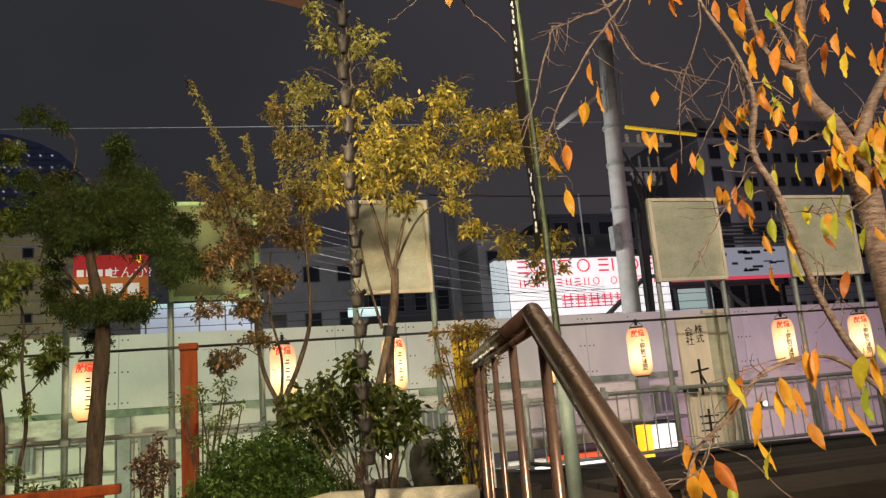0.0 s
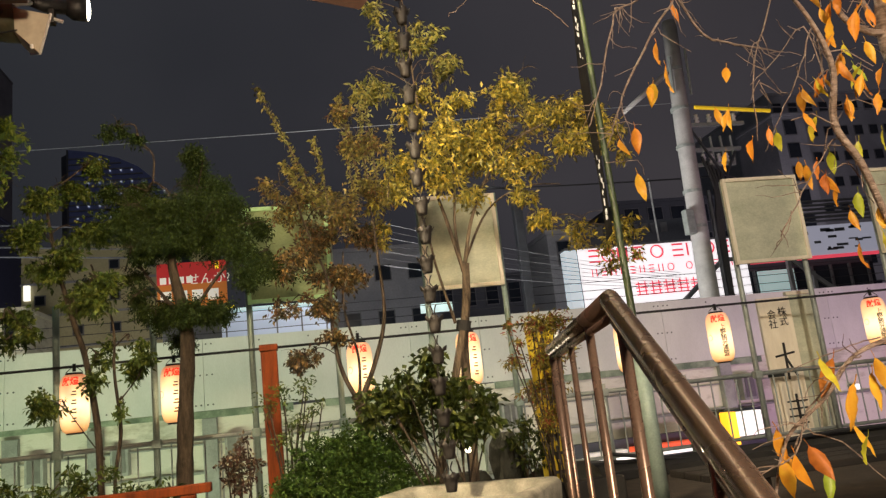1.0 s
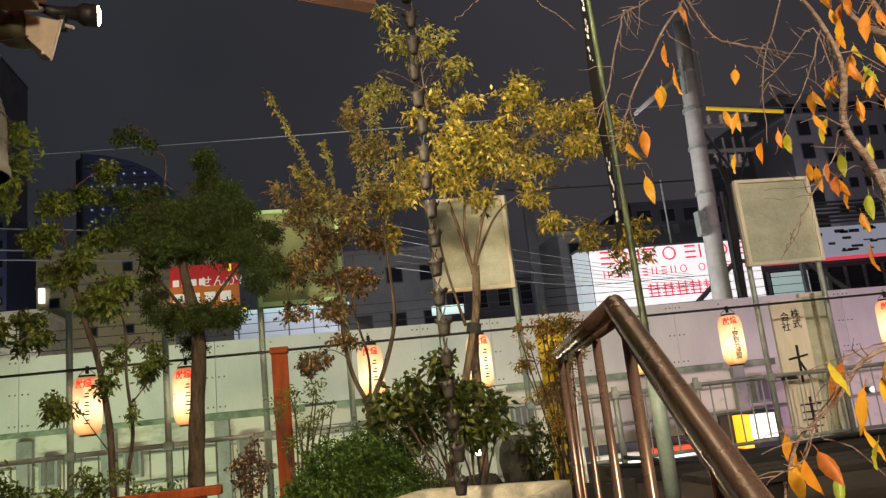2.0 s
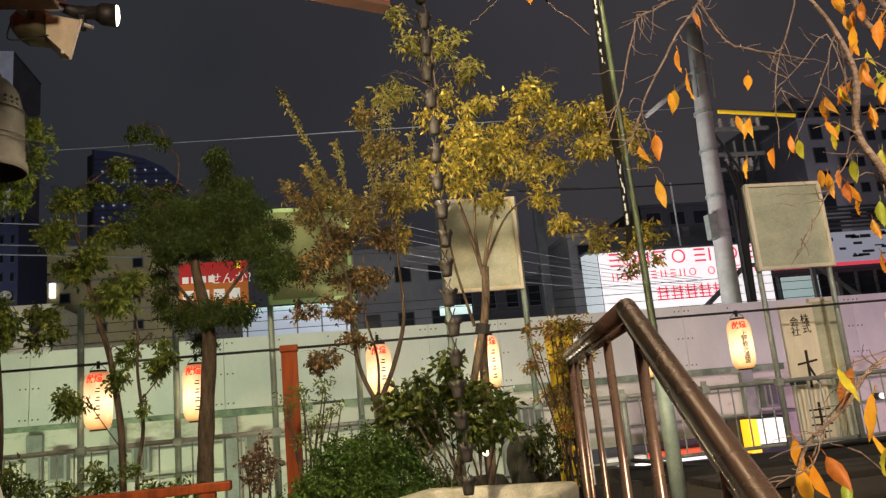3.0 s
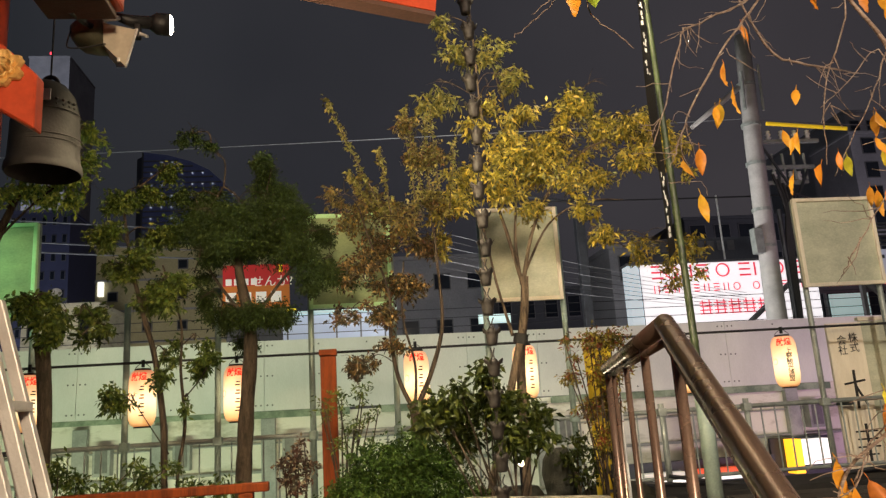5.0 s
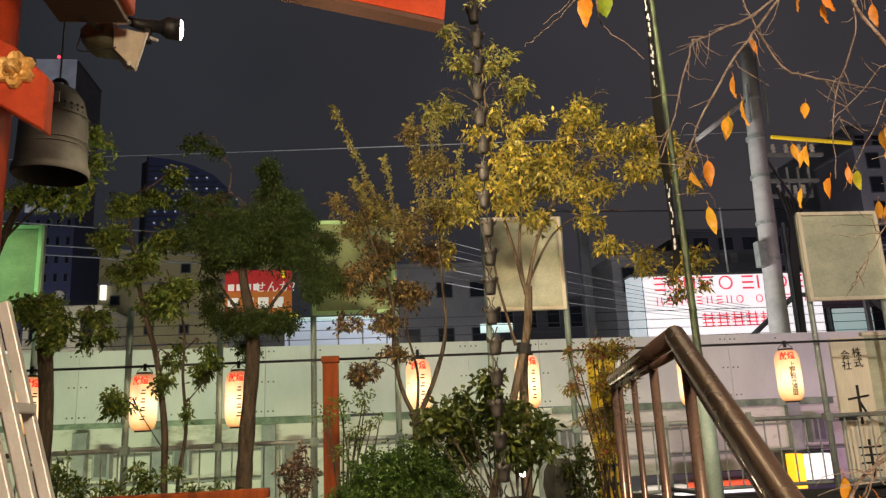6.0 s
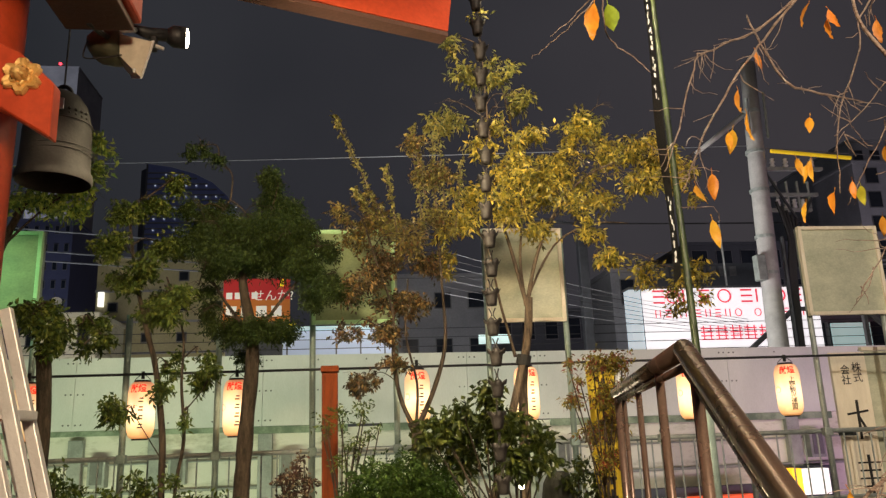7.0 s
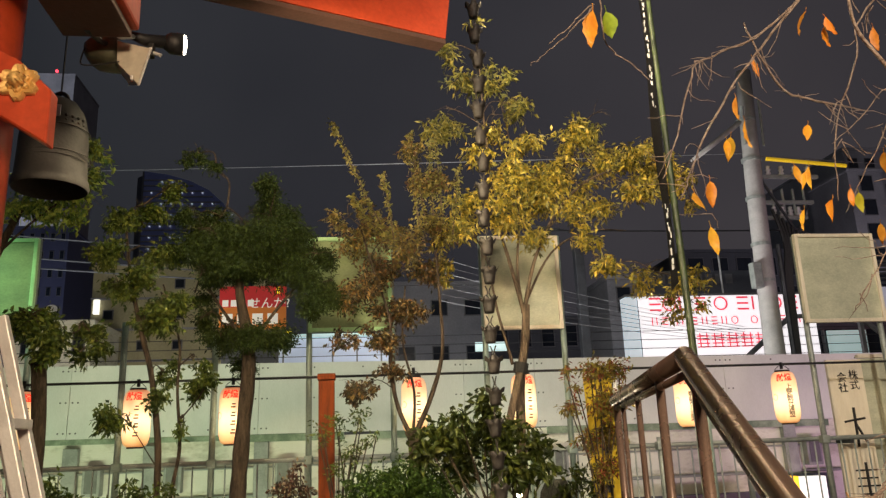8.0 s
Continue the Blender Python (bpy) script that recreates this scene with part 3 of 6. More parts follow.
# lantern cable
cable = own(part("lantern_cable", tube(smooth_line([(-6, 6.52, 2.12)] + [(xx, 6.52, 2.095) for xx in np.linspace(-4.5, 7.5, 13)] + [(8.5, 6.52, 2.12)], 2), 0.011, 6), M_CABLE), fence)

# ---- paper lanterns ----
m, nt, p = nodes_of("lit_paper")
tc = nt.nodes.new("ShaderNodeTexCoord")
sp = nt.nodes.new("ShaderNodeSeparateXYZ")
nt.links.new(tc.outputs["Object"], sp.inputs["Vector"])
mr = nt.nodes.new("ShaderNodeMapRange")
mr.inputs["From Min"].default_value, mr.inputs["From Max"].default_value = -0.23, 0.23
nt.links.new(sp.outputs["Z"], mr.inputs["Value"])
rp = nt.nodes.new("ShaderNodeValToRGB")
el = rp.color_ramp.elements
el[0].position, el[0].color = 0.0, (0.55, 0.17, 0.03, 1)
el[1].position, el[1].color = 1.0, (0.42, 0.10, 0.035, 1)
for pos, c in ((0.10, (0.80, 0.38, 0.12)), (0.30, (1.45, 0.98, 0.50)), (0.46, (1.60, 1.18, 0.70)), (0.64, (1.10, 0.70, 0.34)), (0.82, (0.72, 0.36, 0.16)), (0.92, (0.58, 0.22, 0.10))):
    e = el.new(pos)
    e.color = (*(v * 1.12 for v in c), 1)
nt.links.new(mr.outputs["Result"], rp.inputs["Fac"])
wv = nt.nodes.new("ShaderNodeTexNoise")
wv.inputs["Scale"].default_value = 9
nt.links.new(tc.outputs["Object"], wv.inputs["Vector"])
mm = nt.nodes.new("ShaderNodeMapRange")
mm.inputs["To Min"].default_value, mm.inputs["To Max"].default_value = 0.65, 1.25
nt.links.new(wv.outputs["Fac"], mm.inputs["Value"])
nt.links.new(rp.outputs["Color"], p.inputs["Emission Color"])
nt.links.new(mm.outputs["Result"], p.inputs["Emission Strength"])
p.inputs["Base Color"].default_value = (0.75, 0.62, 0.42, 1)
p.inputs["Roughness"].default_value = 0.7
M_PAPER = m
RIBS = 26


def lantern_radius(z):
    t = min(1.0, abs(z) / 0.225)
    return 0.060 + 0.047 * math.sqrt(max(0.0, 1 - max(0.0, (t - 0.5) / 0.5) ** 2.2)) if t > 0.5 else 0.107


def wrap(ob, turn=0.0, lift=0.0025):
    """Lay flat lettering round the lantern's paper."""
    for v in ob.data.vertices:
        r = lantern_radius(v.co.z) + lift
        a = v.co.x / 0.107 + turn
        v.co = Vector((r * math.sin(a), -r * math.cos(a), v.co.z))


def shifted(ob, x, z):
    ob.data.transform(Matrix.Translation((x, 0, z)))
    return ob


def lantern(words):
    t = thing("paper_lantern", (0, 0, 0), "lit paper lantern with red and black lettering on a cable", "lantern", "paper lanterns along the fence")
    prof = []
    for i in range(RIBS * 2 + 1):
        z = -0.225 + 0.45 * i / (RIBS * 2)
        prof.append((lantern_radius(z) - (0.0028 if i % 2 else 0), z))
    part("shade", lathe(prof, 28), M_PAPER, t, "", True)
    part("top_ring", lathe([(0.050, 0.222), (0.064, 0.222), (0.064, 0.238), (0.050, 0.238)], 24), M_BLACK, t, "", True)
    part("bottom_ring", lathe([(0.050, -0.236), (0.063, -0.236), (0.063, -0.222), (0.050, -0.222)], 24), M_BLACK, t, "", True)
    part("hanger", tube(smooth_line([(-0.06, 0, 0.243), (-0.03, 0, 0.272), (0, 0, 0.285), (0.03, 0, 0.272), (0.06, 0, 0.243)], 3), 0.003, 5), M_BLACK, t)
    part("socket", lathe([(0.014, 0.25), (0.014, 0.31)], 8), M_BLACK, t)
    red = shifted(lettering("献燈", 0.068, M_REDINK, "red_lettering", t, 1.0, 0.002, 0.025), 0.0, 0.165)
    wrap(red, words[1])
    if words[0]:
        blk = shifted(lettering(words[0], 0.056, M_INK, "black_lettering", t, 0.86, 0.002, 0.012), 0.012, -0.035)
        wrap(blk, words[1] + 0.15)
    else:
        bm = bmesh.new()
        for k in range(4):
            z = 0.075 - 0.068 * k
            for dx, dz, w, h in ((0.002, 0.014, 0.030, 0.011), (-0.002, -0.010, 0.038, 0.011)):
                bmesh.ops.create_grid(bm, x_segments=6, y_segments=1, size=0.5, matrix=Matrix.Translation((dx + 0.012, 0, z + dz)) @ Matrix.Rotation(radians(90), 4, "X") @ Matrix.Diagonal((w, h, 1, 1)))
        bars = tagged(part("black_print", bm, M_INK, t), kind="stuff")
        wrap(bars, words[1] + 0.15)
    bm = bmesh.new()
    for a in range(14):
        q = 2 * math.pi * a / 14
        tube([(0.026 * math.cos(q), 0, 0.026 * math.sin(q)), (0.026 * math.cos(q + 0.45), 0, 0.026 * math.sin(q + 0.45))], 0.003, 4, bm, False)
    crest = part("crest", bm, M_REDINK, t)
    for v in crest.data.vertices:
        v.co.y = 0
    wrap(crest, words[1] - 0.95)
    return t


first_a = lantern(("上\n野\n観\n光\n連\n盟", 0.0))
first_b = lantern(("", -0.1))
spots_a = [(2.85, 1.80, 6), (3.77, 1.80, 4), (5.43, 1.80, 8), (6.39, 1.80, 14)]
spots_b = [(-2.67, 1.815, 8), (-1.79, 1.805, -12), (-1.04, 1.80, -6), (0.45, 1.84, 10), (1.39, 1.84, 20)]
for first, spots in ((first_a, spots_a), (first_b, spots_b)):
    turns = [s[2] - math.degrees(math.atan2(s[0], 6.5)) for s in spots]
    first.matrix_basis = pose(spots[0][0], 6.5, spots[0][1], 0, 0, turns[0])
    for (xx, zz, _), turn in zip(spots[1:], turns[1:]):
        copy_thing(first, pose(xx, 6.5, zz, 0, 0, turn))

# ---- company board and its neighbour, behind the fence ----
t = thing("name_board", (4.6, 6.86, 0.8), "tall pale plank with black brush lettering tied behind the fence", "name board")
own(part("plank", box((4.43, 6.84, 0.8), (4.79, 6.87, 2.15), 0.004), M_PLANK), t)
for body, xx, zz in (("株\n式", 4.68, 1.95), ("会\n社", 4.56, 1.93)):
    w = lettering(body, 0.10, M_INK, "small_lettering", None, 0.95)
    w.location = (xx, 6.832, zz)
    own(w, t)
bm = bmesh.new()
for x0, z0, x1, z1, w in ((4.63, 1.70, 4.625, 1.34, 0.016), (4.52, 1.57, 4.73, 1.60, 0.013), (4.625, 1.56, 4.72, 1.37, 0.014),
                         (4.66, 1.20, 4.66, 0.86, 0.016), (4.55, 1.13, 4.77, 1.13, 0.010), (4.56, 1.06, 4.76, 1.06, 0.010), (4.55, 0.99, 4.77, 0.99, 0.010), (4.58, 0.92, 4.74, 0.92, 0.010)):
    tube([(x0, 6.836, z0), (x1, 6.836, z1)], w * 0.8, 6, bm)
own(tagged(part("brush_print", bm, M_INK), kind="stuff"), t)
own(part("tie", box((4.40, 6.62, 1.38), (4.43, 6.84, 1.41)), M_CABLE), t)
t = thing("blank_board", (4.98, 6.9, 0.8), "narrow grey-green weathered plank beside the name board", "plank")
own(part("plank", box((4.80, 6.88, 0.8), (5.08, 6.91, 2.16), 0.004), M_BOARD), t)
own(part("cap", box((4.79, 6.87, 2.165), (5.09, 6.92, 2.20), 0.004), M_PLANK), t)

# ---- orange post ----
t = thing("orange_post", (-0.23, 5.0, 0.76), "square faded vermilion wooden post with a notched top", "post")
own(part("shaft", box((-0.28, 4.95, 0.76), (-0.18, 5.05, 1.93), 0.006), M_REDWOOD), t)
own(part("cap", box((-0.287, 4.943, 1.935), (-0.173, 5.057, 1.975), 0.006), M_REDWOOD), t)

# ---- low red rail ----
t = thing("red_rail", (-1.2, 4.0, 0.76), "low vermilion wooden rail edging the planting bed", "rail")
own(part("bar", box((-3.2, 3.97, 1.20), (-0.5, 4.03, 1.245), 0.008), M_REDWOOD), t)
own(part("lower_bar", box((-3.2, 3.98, 0.98), (-0.5, 4.02, 1.01), 0.006), M_REDWOOD), t)
for xx in (-2.9, -1.75, -0.61):
    own(part("upright", box((xx - 0.035, 3.966, 0.76), (xx + 0.035, 4.034, 1.198), 0.006), M_REDWOOD), t)

# ---- hand rail of the stair ----
def rail_at(y, z):
    return Vector((0.4265 + 0.214 * (y - 1.1), y, z - 0.004))


t = thing("hand_rail", (0.42, 1.1, 0.76), "brown bronze-coloured tube hand rail with a sharp bend", "hand rail")
far, peak, low = rail_at(1.935, 1.602), rail_at(1.095, 1.622), rail_at(-0.35, 0.915)
own(part("top_tube", tube([far, peak], 0.0155, 24), M_RAIL, None, "", True), t)
own(part("slope_tube", tube([peak, low], 0.0155, 24), M_RAIL, None, "", True), t)
bm = bmesh.new()
bmesh.ops.create_uvsphere(bm, u_segments=20, v_segments=12, radius=0.0156, matrix=Matrix.Translation(peak))
own(part("weld", bm, M_RAIL, None, "", True), t)
bm = bmesh.new()
bmesh.ops.create_uvsphere(bm, u_segments=16, v_segments=10, radius=0.0158, matrix=Matrix.Translation(far))
own(part("end_cap", bm, M_RAIL, None, "", True), t)
off = Vector((0, 0, -0.040))
own(part("flat_bar", tube([far + off * 0.55, peak + off * 0.55 + Vector((0, 0.0, -0.004))], 0.007, 8), M_RAIL, None, "", True), t)
own(part("flat_bar", tube([peak + off * 0.8, low + off * 0.8], 0.006, 8), M_RAIL, None, "", True), t)
for y, rad in ((1.915, 0.0095), (1.80, 0.0055), (1.57, 0.0065), (1.315, 0.0082), (1.04, 0.0085), (0.72, 0.008), (0.40, 0.008), (0.1, 0.008), (-0.3, 0.0115)):
    top = far.lerp(peak, (1.935 - y) / 0.84).z if y > 1.095 else peak.z + (low.z - peak.z) * (1.095 - y) / 1.445
    foot = 0.76 if y > 1.0 else (0.0 if y < 0.25 else 0.19 * int(y / 0.25))
    own(part("baluster", tube([rail_at(y, foot), rail_at(y, top - 0.01)], rad, 14), M_RAIL, None, "", True), t)
for q in (rail_at(1.915, 0.765), rail_at(1.315, 0.765), rail_at(1.04, 0.765)):
    plate = lathe([(0.035, 0), (0.035, 0.006), (0.02, 0.01)], 16)
    plate.transform(Matrix.Translation(q))
    own(part("foot_plate", plate, M_RAIL), t)

# ---- stone basin ----
t = thing("stone_basin", (0.635, 3.55, 0.752), "weathered pale granite water basin with rounded corners", "stone basin")


def rounded(cx, cy, hx, hy, r, z, n=5):
    pts = []
    for sx, sy, a0 in ((1, 1, 0), (-1, 1, 90), (-1, -1, 180), (1, -1, 270)):
        for k in range(n + 1):
            a = radians(a0 + 90 * k / n)
            pts.append((cx + sx * (hx - r) + r * math.cos(a), cy + sy * (hy - r) + r * math.sin(a), z))
    return pts


bm = bmesh.new()
rows = [rounded(0, 0, 0.36, 0.26, 0.07, 0.0), rounded(0, 0, 0.40, 0.30, 0.08, 0.26), rounded(0, 0, 0.405, 0.305, 0.09, 0.33), rounded(0, 0, 0.39, 0.29, 0.08, 0.35),
        rounded(0, 0, 0.335, 0.235, 0.07, 0.345), rounded(0, 0, 0.32, 0.22, 0.07, 0.325), rounded(0, 0, 0.28, 0.18, 0.06, 0.12)]
rings = [[bm.verts.new((x + 0.004 * noise.noise((x * 9, y * 9, z * 9)), y, z + 0.004 * noise.noise((x * 11, y * 11, 3)))) for x, y, z in r] for r in rows]
for a, b in zip(rings, rings[1:]):
    for k in range(len(a)):
        bm.faces.new((a[k], a[(k + 1) % len(a)], b[(k + 1) % len(a)], b[k]))
bm.faces.new(list(reversed(rings[0])))
bm.faces.new(rings[-1])
bs = part("trough", bm, M_STONE, t, "", True)
t.rotation_euler = (0, 0, radians(-33))
bm = bmesh.new()
bm.faces.new([bm.verts.new(q) for q in rounded(0, 0, 0.302, 0.202, 0.06, 0.235)])
part("water", bm, M_GLASS, t, "dark still water")

# ---- rain chain of cups ----
t = thing("rain_chain", (0.60, 3.6, 1.1), "dark copper rain chain of petal-rimmed cups", "rain chain")


def cup():
    bm = bmesh.new()
    sides = 24
    prof = [(0.010, -0.046), (0.024, -0.044), (0.027, -0.030), (0.031, 0.000), (0.034, 0.022), (0.046, 0.044), (0.043, 0.044), (0.030, 0.020), (0.019, -0.036)]
    rows = []
    for i, (r, z) in enumerate(prof):
        ring = []
        for k in range(sides):
            a = 2 * math.pi * k / sides
            wave = abs(math.cos(3 * a))
            lip = 1.6 if i in (5, 6) else 0.35
            ring.append(bm.verts.new(((r + 0.004 * wave * lip) * math.cos(a), (r + 0.004 * wave * lip) * math.sin(a), z + 0.026 * (wave - 0.6) * (i in (5, 6)))))
        rows.append(ring)
    for a, b in zip(rows, rows[1:]):
        for k in range(sides):
            bm.faces.new((a[k], a[(k + 1) % sides], b[(k + 1) % sides], b[k]))
    return bm


cup_me = mesh_of("cup", cup(), M_CHAIN, True)
bm = bmesh.new()
for s in (-1, 1):
    tube(smooth_line([(s * 0.026, 0, 0.030), (s * 0.004, 0, 0.062), (s * 0.016, 0, 0.096)], 3), 0.0035, 5, bm)
link_me = mesh_of("link", bm, M_CHAIN)
z, k = 1.13, 0
while z < 4.35:
    o = new("cup", cup_me)
    o.scale = (0.92, 0.92, 0.86)
    o.location, o.rotation_euler = (0.60 + 0.006 * math.sin(k * 1.7), 3.6, z), (0.03 * math.sin(k), 0.03 * math.cos(2.1 * k), k * 0.9)
    own(o, t)
    o = new("link", link_me)
    o.location, o.rotation_euler = (0.60 + 0.006 * math.sin(k * 1.7), 3.6, z), (0, 0, k * 0.5)
    own(o, t)
    z += 0.146
    k += 1

# ---- eave of the hall ----
hall = thing("temple_hall_eave", (0, 2, 3.4), "vermilion eave beam with a brown underside", "eave", kind="structure")
b = Vector((0.398, 3.31, 3.425))
a = b - Vector((0.91, 0.336, 0)) * 2.9
way = (b - a).normalized()
side = Vector((-way.y, way.x, 0))
face = bmesh.new()
q = [a, b, b + Vector((0.055, 0.02, 0.42)), a + Vector((0.0, 0.0, 0.42))]
back = [c + side * 0.085 for c in q]
v0, v1 = [face.verts.new(c) for c in q], [face.verts.new(c) for c in back]
face.faces.new(v0)
face.faces.new(list(reversed(v1)))
for i in range(4):
    face.faces.new((v0[(i + 1) % 4], v0[i], v1[i], v1[(i + 1) % 4]))
bmesh.ops.recalc_face_normals(face, faces=face.faces[:])
own(part("barge_board", face, M_RED), hall)
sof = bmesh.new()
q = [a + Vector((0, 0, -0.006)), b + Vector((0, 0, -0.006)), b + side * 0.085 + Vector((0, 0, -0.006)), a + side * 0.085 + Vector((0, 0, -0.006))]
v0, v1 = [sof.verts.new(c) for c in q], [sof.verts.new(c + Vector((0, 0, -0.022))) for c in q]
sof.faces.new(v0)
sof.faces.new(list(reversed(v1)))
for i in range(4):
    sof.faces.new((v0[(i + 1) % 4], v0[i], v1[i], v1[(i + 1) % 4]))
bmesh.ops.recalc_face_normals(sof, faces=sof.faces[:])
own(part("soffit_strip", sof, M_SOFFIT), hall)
# out-of-view slab, sized to keep the far lamp off the eave
roof = part("eave_shade_slab", box((-6, -4.5, 5.4), (0.95, 0.8, 5.6), 0.02), M_SOFFIT)
tagged(roof, "unseen brown slab over the stair, added to shade the eave", "roof", kind="structure")
back = part("wall_hall", box((-5, -4.7, 0.0), (6, -4.5, 4.6)), M_REDWOOD)
tagged(back, "vermilion timber wall of the temple hall behind", "wall", kind="structure")

# pillar with a nose beam and gilt boss
t = thing("hall_pillar", (-1.135, 2.07, 0.0), "round vermilion lacquered pillar with a gilt flower boss", "pillar", kind="structure")
own(part("shaft", tube([(-1.135, 2.07, 0.0), (-1.135, 2.07, 4.6)], 0.135, 32), M_RED, None, "", True), t)
nose = prism([(-1.1, 2.56), (-0.95, 2.515), (-0.90, 2.49), (-0.812, 2.405), (-0.812, 2.26), (-0.93, 2.335), (-1.1, 2.40)], 0.05)
bmesh.ops.bevel(nose, geom=nose.edges[:], offset=0.004, segments=1, affect="EDGES")
nose.transform(Matrix.Translation((0, 1.85, 0)))
nb = own(part("nose_beam", nose, M_RED), t)
bm = bmesh.new()
petals = []
for k in range(48):
    a = 2 * math.pi * k / 48
    petals.append((0.034 + 0.015 * abs(math.sin(3 * a)) ** 0.8 + 0.0035 * abs(math.cos(9 * a)), a))
rows = []
for f, d in ((1.0, 0.0), (1.0, -0.006), (0.90, -0.014), (0.74, -0.010), (0.60, -0.008), (0.55, -0.016), (0.47, -0.018), (0.43, -0.011), (0.40, -0.018), (0.33, -0.032), (0.20, -0.040), (0.06, -0.043)):
    rows.append([bm.verts.new((r * f * math.cos(a), d, r * f * math.sin(a))) for r, a in petals])
for a, b in zip(rows, rows[1:]):
    for k in range(48):
        bm.faces.new((a[k], a[(k + 1) % 48], b[(k + 1) % 48], b[k]))
bm.faces.new(rows[-1])
bmesh.ops.recalc_face_normals(bm, faces=bm.faces[:])
bm.transform(Matrix.Translation((-0.888, 1.849, 2.42)))
own(part("gilt_boss", bm, M_GOLD, None, "gilt six-petal boss"), t)

# beam end above, with the floodlight and the bulb
t = thing("hall_beam", (-0.8, 2.2, 2.8), "vermilion beam end of the hall with a brown underside", "beam", kind="structure")
own(part("beam", box((-0.935, 1.3, 2.775), (-0.71, 2.2, 3.2), 0.012), M_RED), t)
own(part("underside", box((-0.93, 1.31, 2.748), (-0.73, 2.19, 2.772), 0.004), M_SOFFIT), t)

t = thing("floodlight", (-0.85, 2.4, 2.72), "olive floodlight with a pale glass face under the beam", "floodlight")
# olive drum of the housing
bm = bmesh.new()
rings = []
for x, lo, hi, half in ((-0.917, 2.768, 2.786, 0.02), (-0.908, 2.752, 2.802, 0.05), (-0.888, 2.738, 2.812, 0.068), (-0.850, 2.732, 2.816, 0.074), (-0.806, 2.730, 2.816, 0.076)):
    cz, hz = (lo + hi) / 2, (hi - lo) / 2
    ring = []
    for k in range(20):
        a = 2 * math.pi * k / 20
        ca, sa = math.cos(a), math.sin(a)
        ring.append(bm.verts.new((x, 2.35 + half * math.copysign(abs(ca) ** 0.6, ca), cz + hz * math.copysign(abs(sa) ** 0.6, sa))))
    rings.append(ring)
for a, b in zip(rings, rings[1:]):
    for k in range(20):
        bm.faces.new((a[k], a[(k + 1) % 20], b[(k + 1) % 20], b[k]))
bm.faces.new(list(reversed(rings[0])))
bm.faces.new(rings[-1])
bmesh.ops.recalc_face_normals(bm, faces=bm.faces[:])
turn_away = Matrix.Identity(4)
turn_away[0][1], turn_away[0][3] = -0.45, 0.45 * 2.26
turn_away[2][1], turn_away[2][3] = 0.5, -0.5 * 2.26
own(part("housing", bm, M_OLIVE, None, "", True), t)


def flared(back, front, wall=0.0):
    """A hood between two upright rectangles: rows of x, z and half width."""
    bm = bmesh.new()
    va = [bm.verts.new((x, 2.35 + s_ * w, z)) for x, z, w in back for s_ in (-1, 1)]
    vb = [bm.verts.new((x, 2.35 + s_ * w, z)) for x, z, w in front for s_ in (-1, 1)]
    order = (0, 1, 3, 2)
    for k in range(4):
        i, j = order[k], order[(k + 1) % 4]
        bm.faces.new((va[i], va[j], vb[j], vb[i]))
    bmesh.ops.recalc_face_normals(bm, faces=bm.faces[:])
    if wall:
        bmesh.ops.solidify(bm, geom=bm.faces[:], thickness=wall)
    return bm


hood = flared([(-0.791, 2.778, 0.066), (-0.787, 2.702, 0.066)], [(-0.692, 2.752, 0.092), (-0.722, 2.628, 0.092)], 0.003)
hood.transform(turn_away)
own(part("hood", hood, M_LAMPGLASS, None, "pale flared metal hood"), t)
rim = bmesh.new()
for p0, p1 in (((-0.691, 2.256, 2.753), (-0.721, 2.256, 2.627)), ((-0.721, 2.256, 2.627), (-0.721, 2.444, 2.627)), ((-0.721, 2.444, 2.627), (-0.691, 2.444, 2.753)), ((-0.691, 2.444, 2.753), (-0.691, 2.256, 2.753))):
    tube([p0, p1], 0.004, 6, rim)
rim.transform(turn_away)
own(part("rim", rim, M_ALU), t)
glass = bmesh.new()
glass.faces.new([glass.verts.new(q) for q in ((-0.703, 2.265, 2.745), (-0.729, 2.265, 2.635), (-0.729, 2.435, 2.635), (-0.703, 2.435, 2.745))])
bmesh.ops.solidify(glass, geom=glass.faces[:], thickness=0.003)
glass.transform(turn_away)
own(part("glass", glass, M_GLASS, None, "dark front glass"), t)
own(part("yoke", tube(smooth_line([(-0.90, 2.29, 2.765), (-0.907, 2.288, 2.735), (-0.905, 2.285, 2.706), (-0.86, 2.282, 2.703), (-0.79, 2.28, 2.715)], 4), 0.0025, 6), M_BLACK), t)
own(part("latch", box((-0.745, 2.250, 2.640), (-0.737, 2.258, 2.654), 0.002), M_ALU), t)
own(part("bracket", tube([(-0.85, 2.15, 2.752), (-0.84, 2.24, 2.765), (-0.83, 2.32, 2.79)], 0.01, 8), M_BLACK), t)

t = thing("bulb_lamp", (-0.7, 2.4, 2.84), "black clip lamp with a bright bare bulb under the beam", "lamp")
own(part("neck", tube([(-0.77, 2.3, 2.822), (-0.735, 2.35, 2.832), (-0.66, 2.37, 2.836)], [0.012, 0.020, 0.022], 14), M_BLACK, None, "", True), t)
own(part("bracket", tube([(-0.80, 2.15, 2.765), (-0.78, 2.25, 2.785), (-0.76, 2.31, 2.822)], 0.009, 8), M_ALU, None, "", True), t)
bm = lathe([(0.022, 0.0), (0.036, 0.02), (0.037, 0.062), (0.033, 0.062), (0.031, 0.03)], 20)
bm.transform(pose(-0.680, 2.37, 2.836, 0, 90, 12))
own(part("hood", bm, M_BLACK, None, "", True), t)
bm = lathe([(0.033, 0.0), (0.031, 0.005), (0.018, 0.009), (0.003, 0.010)], 20)
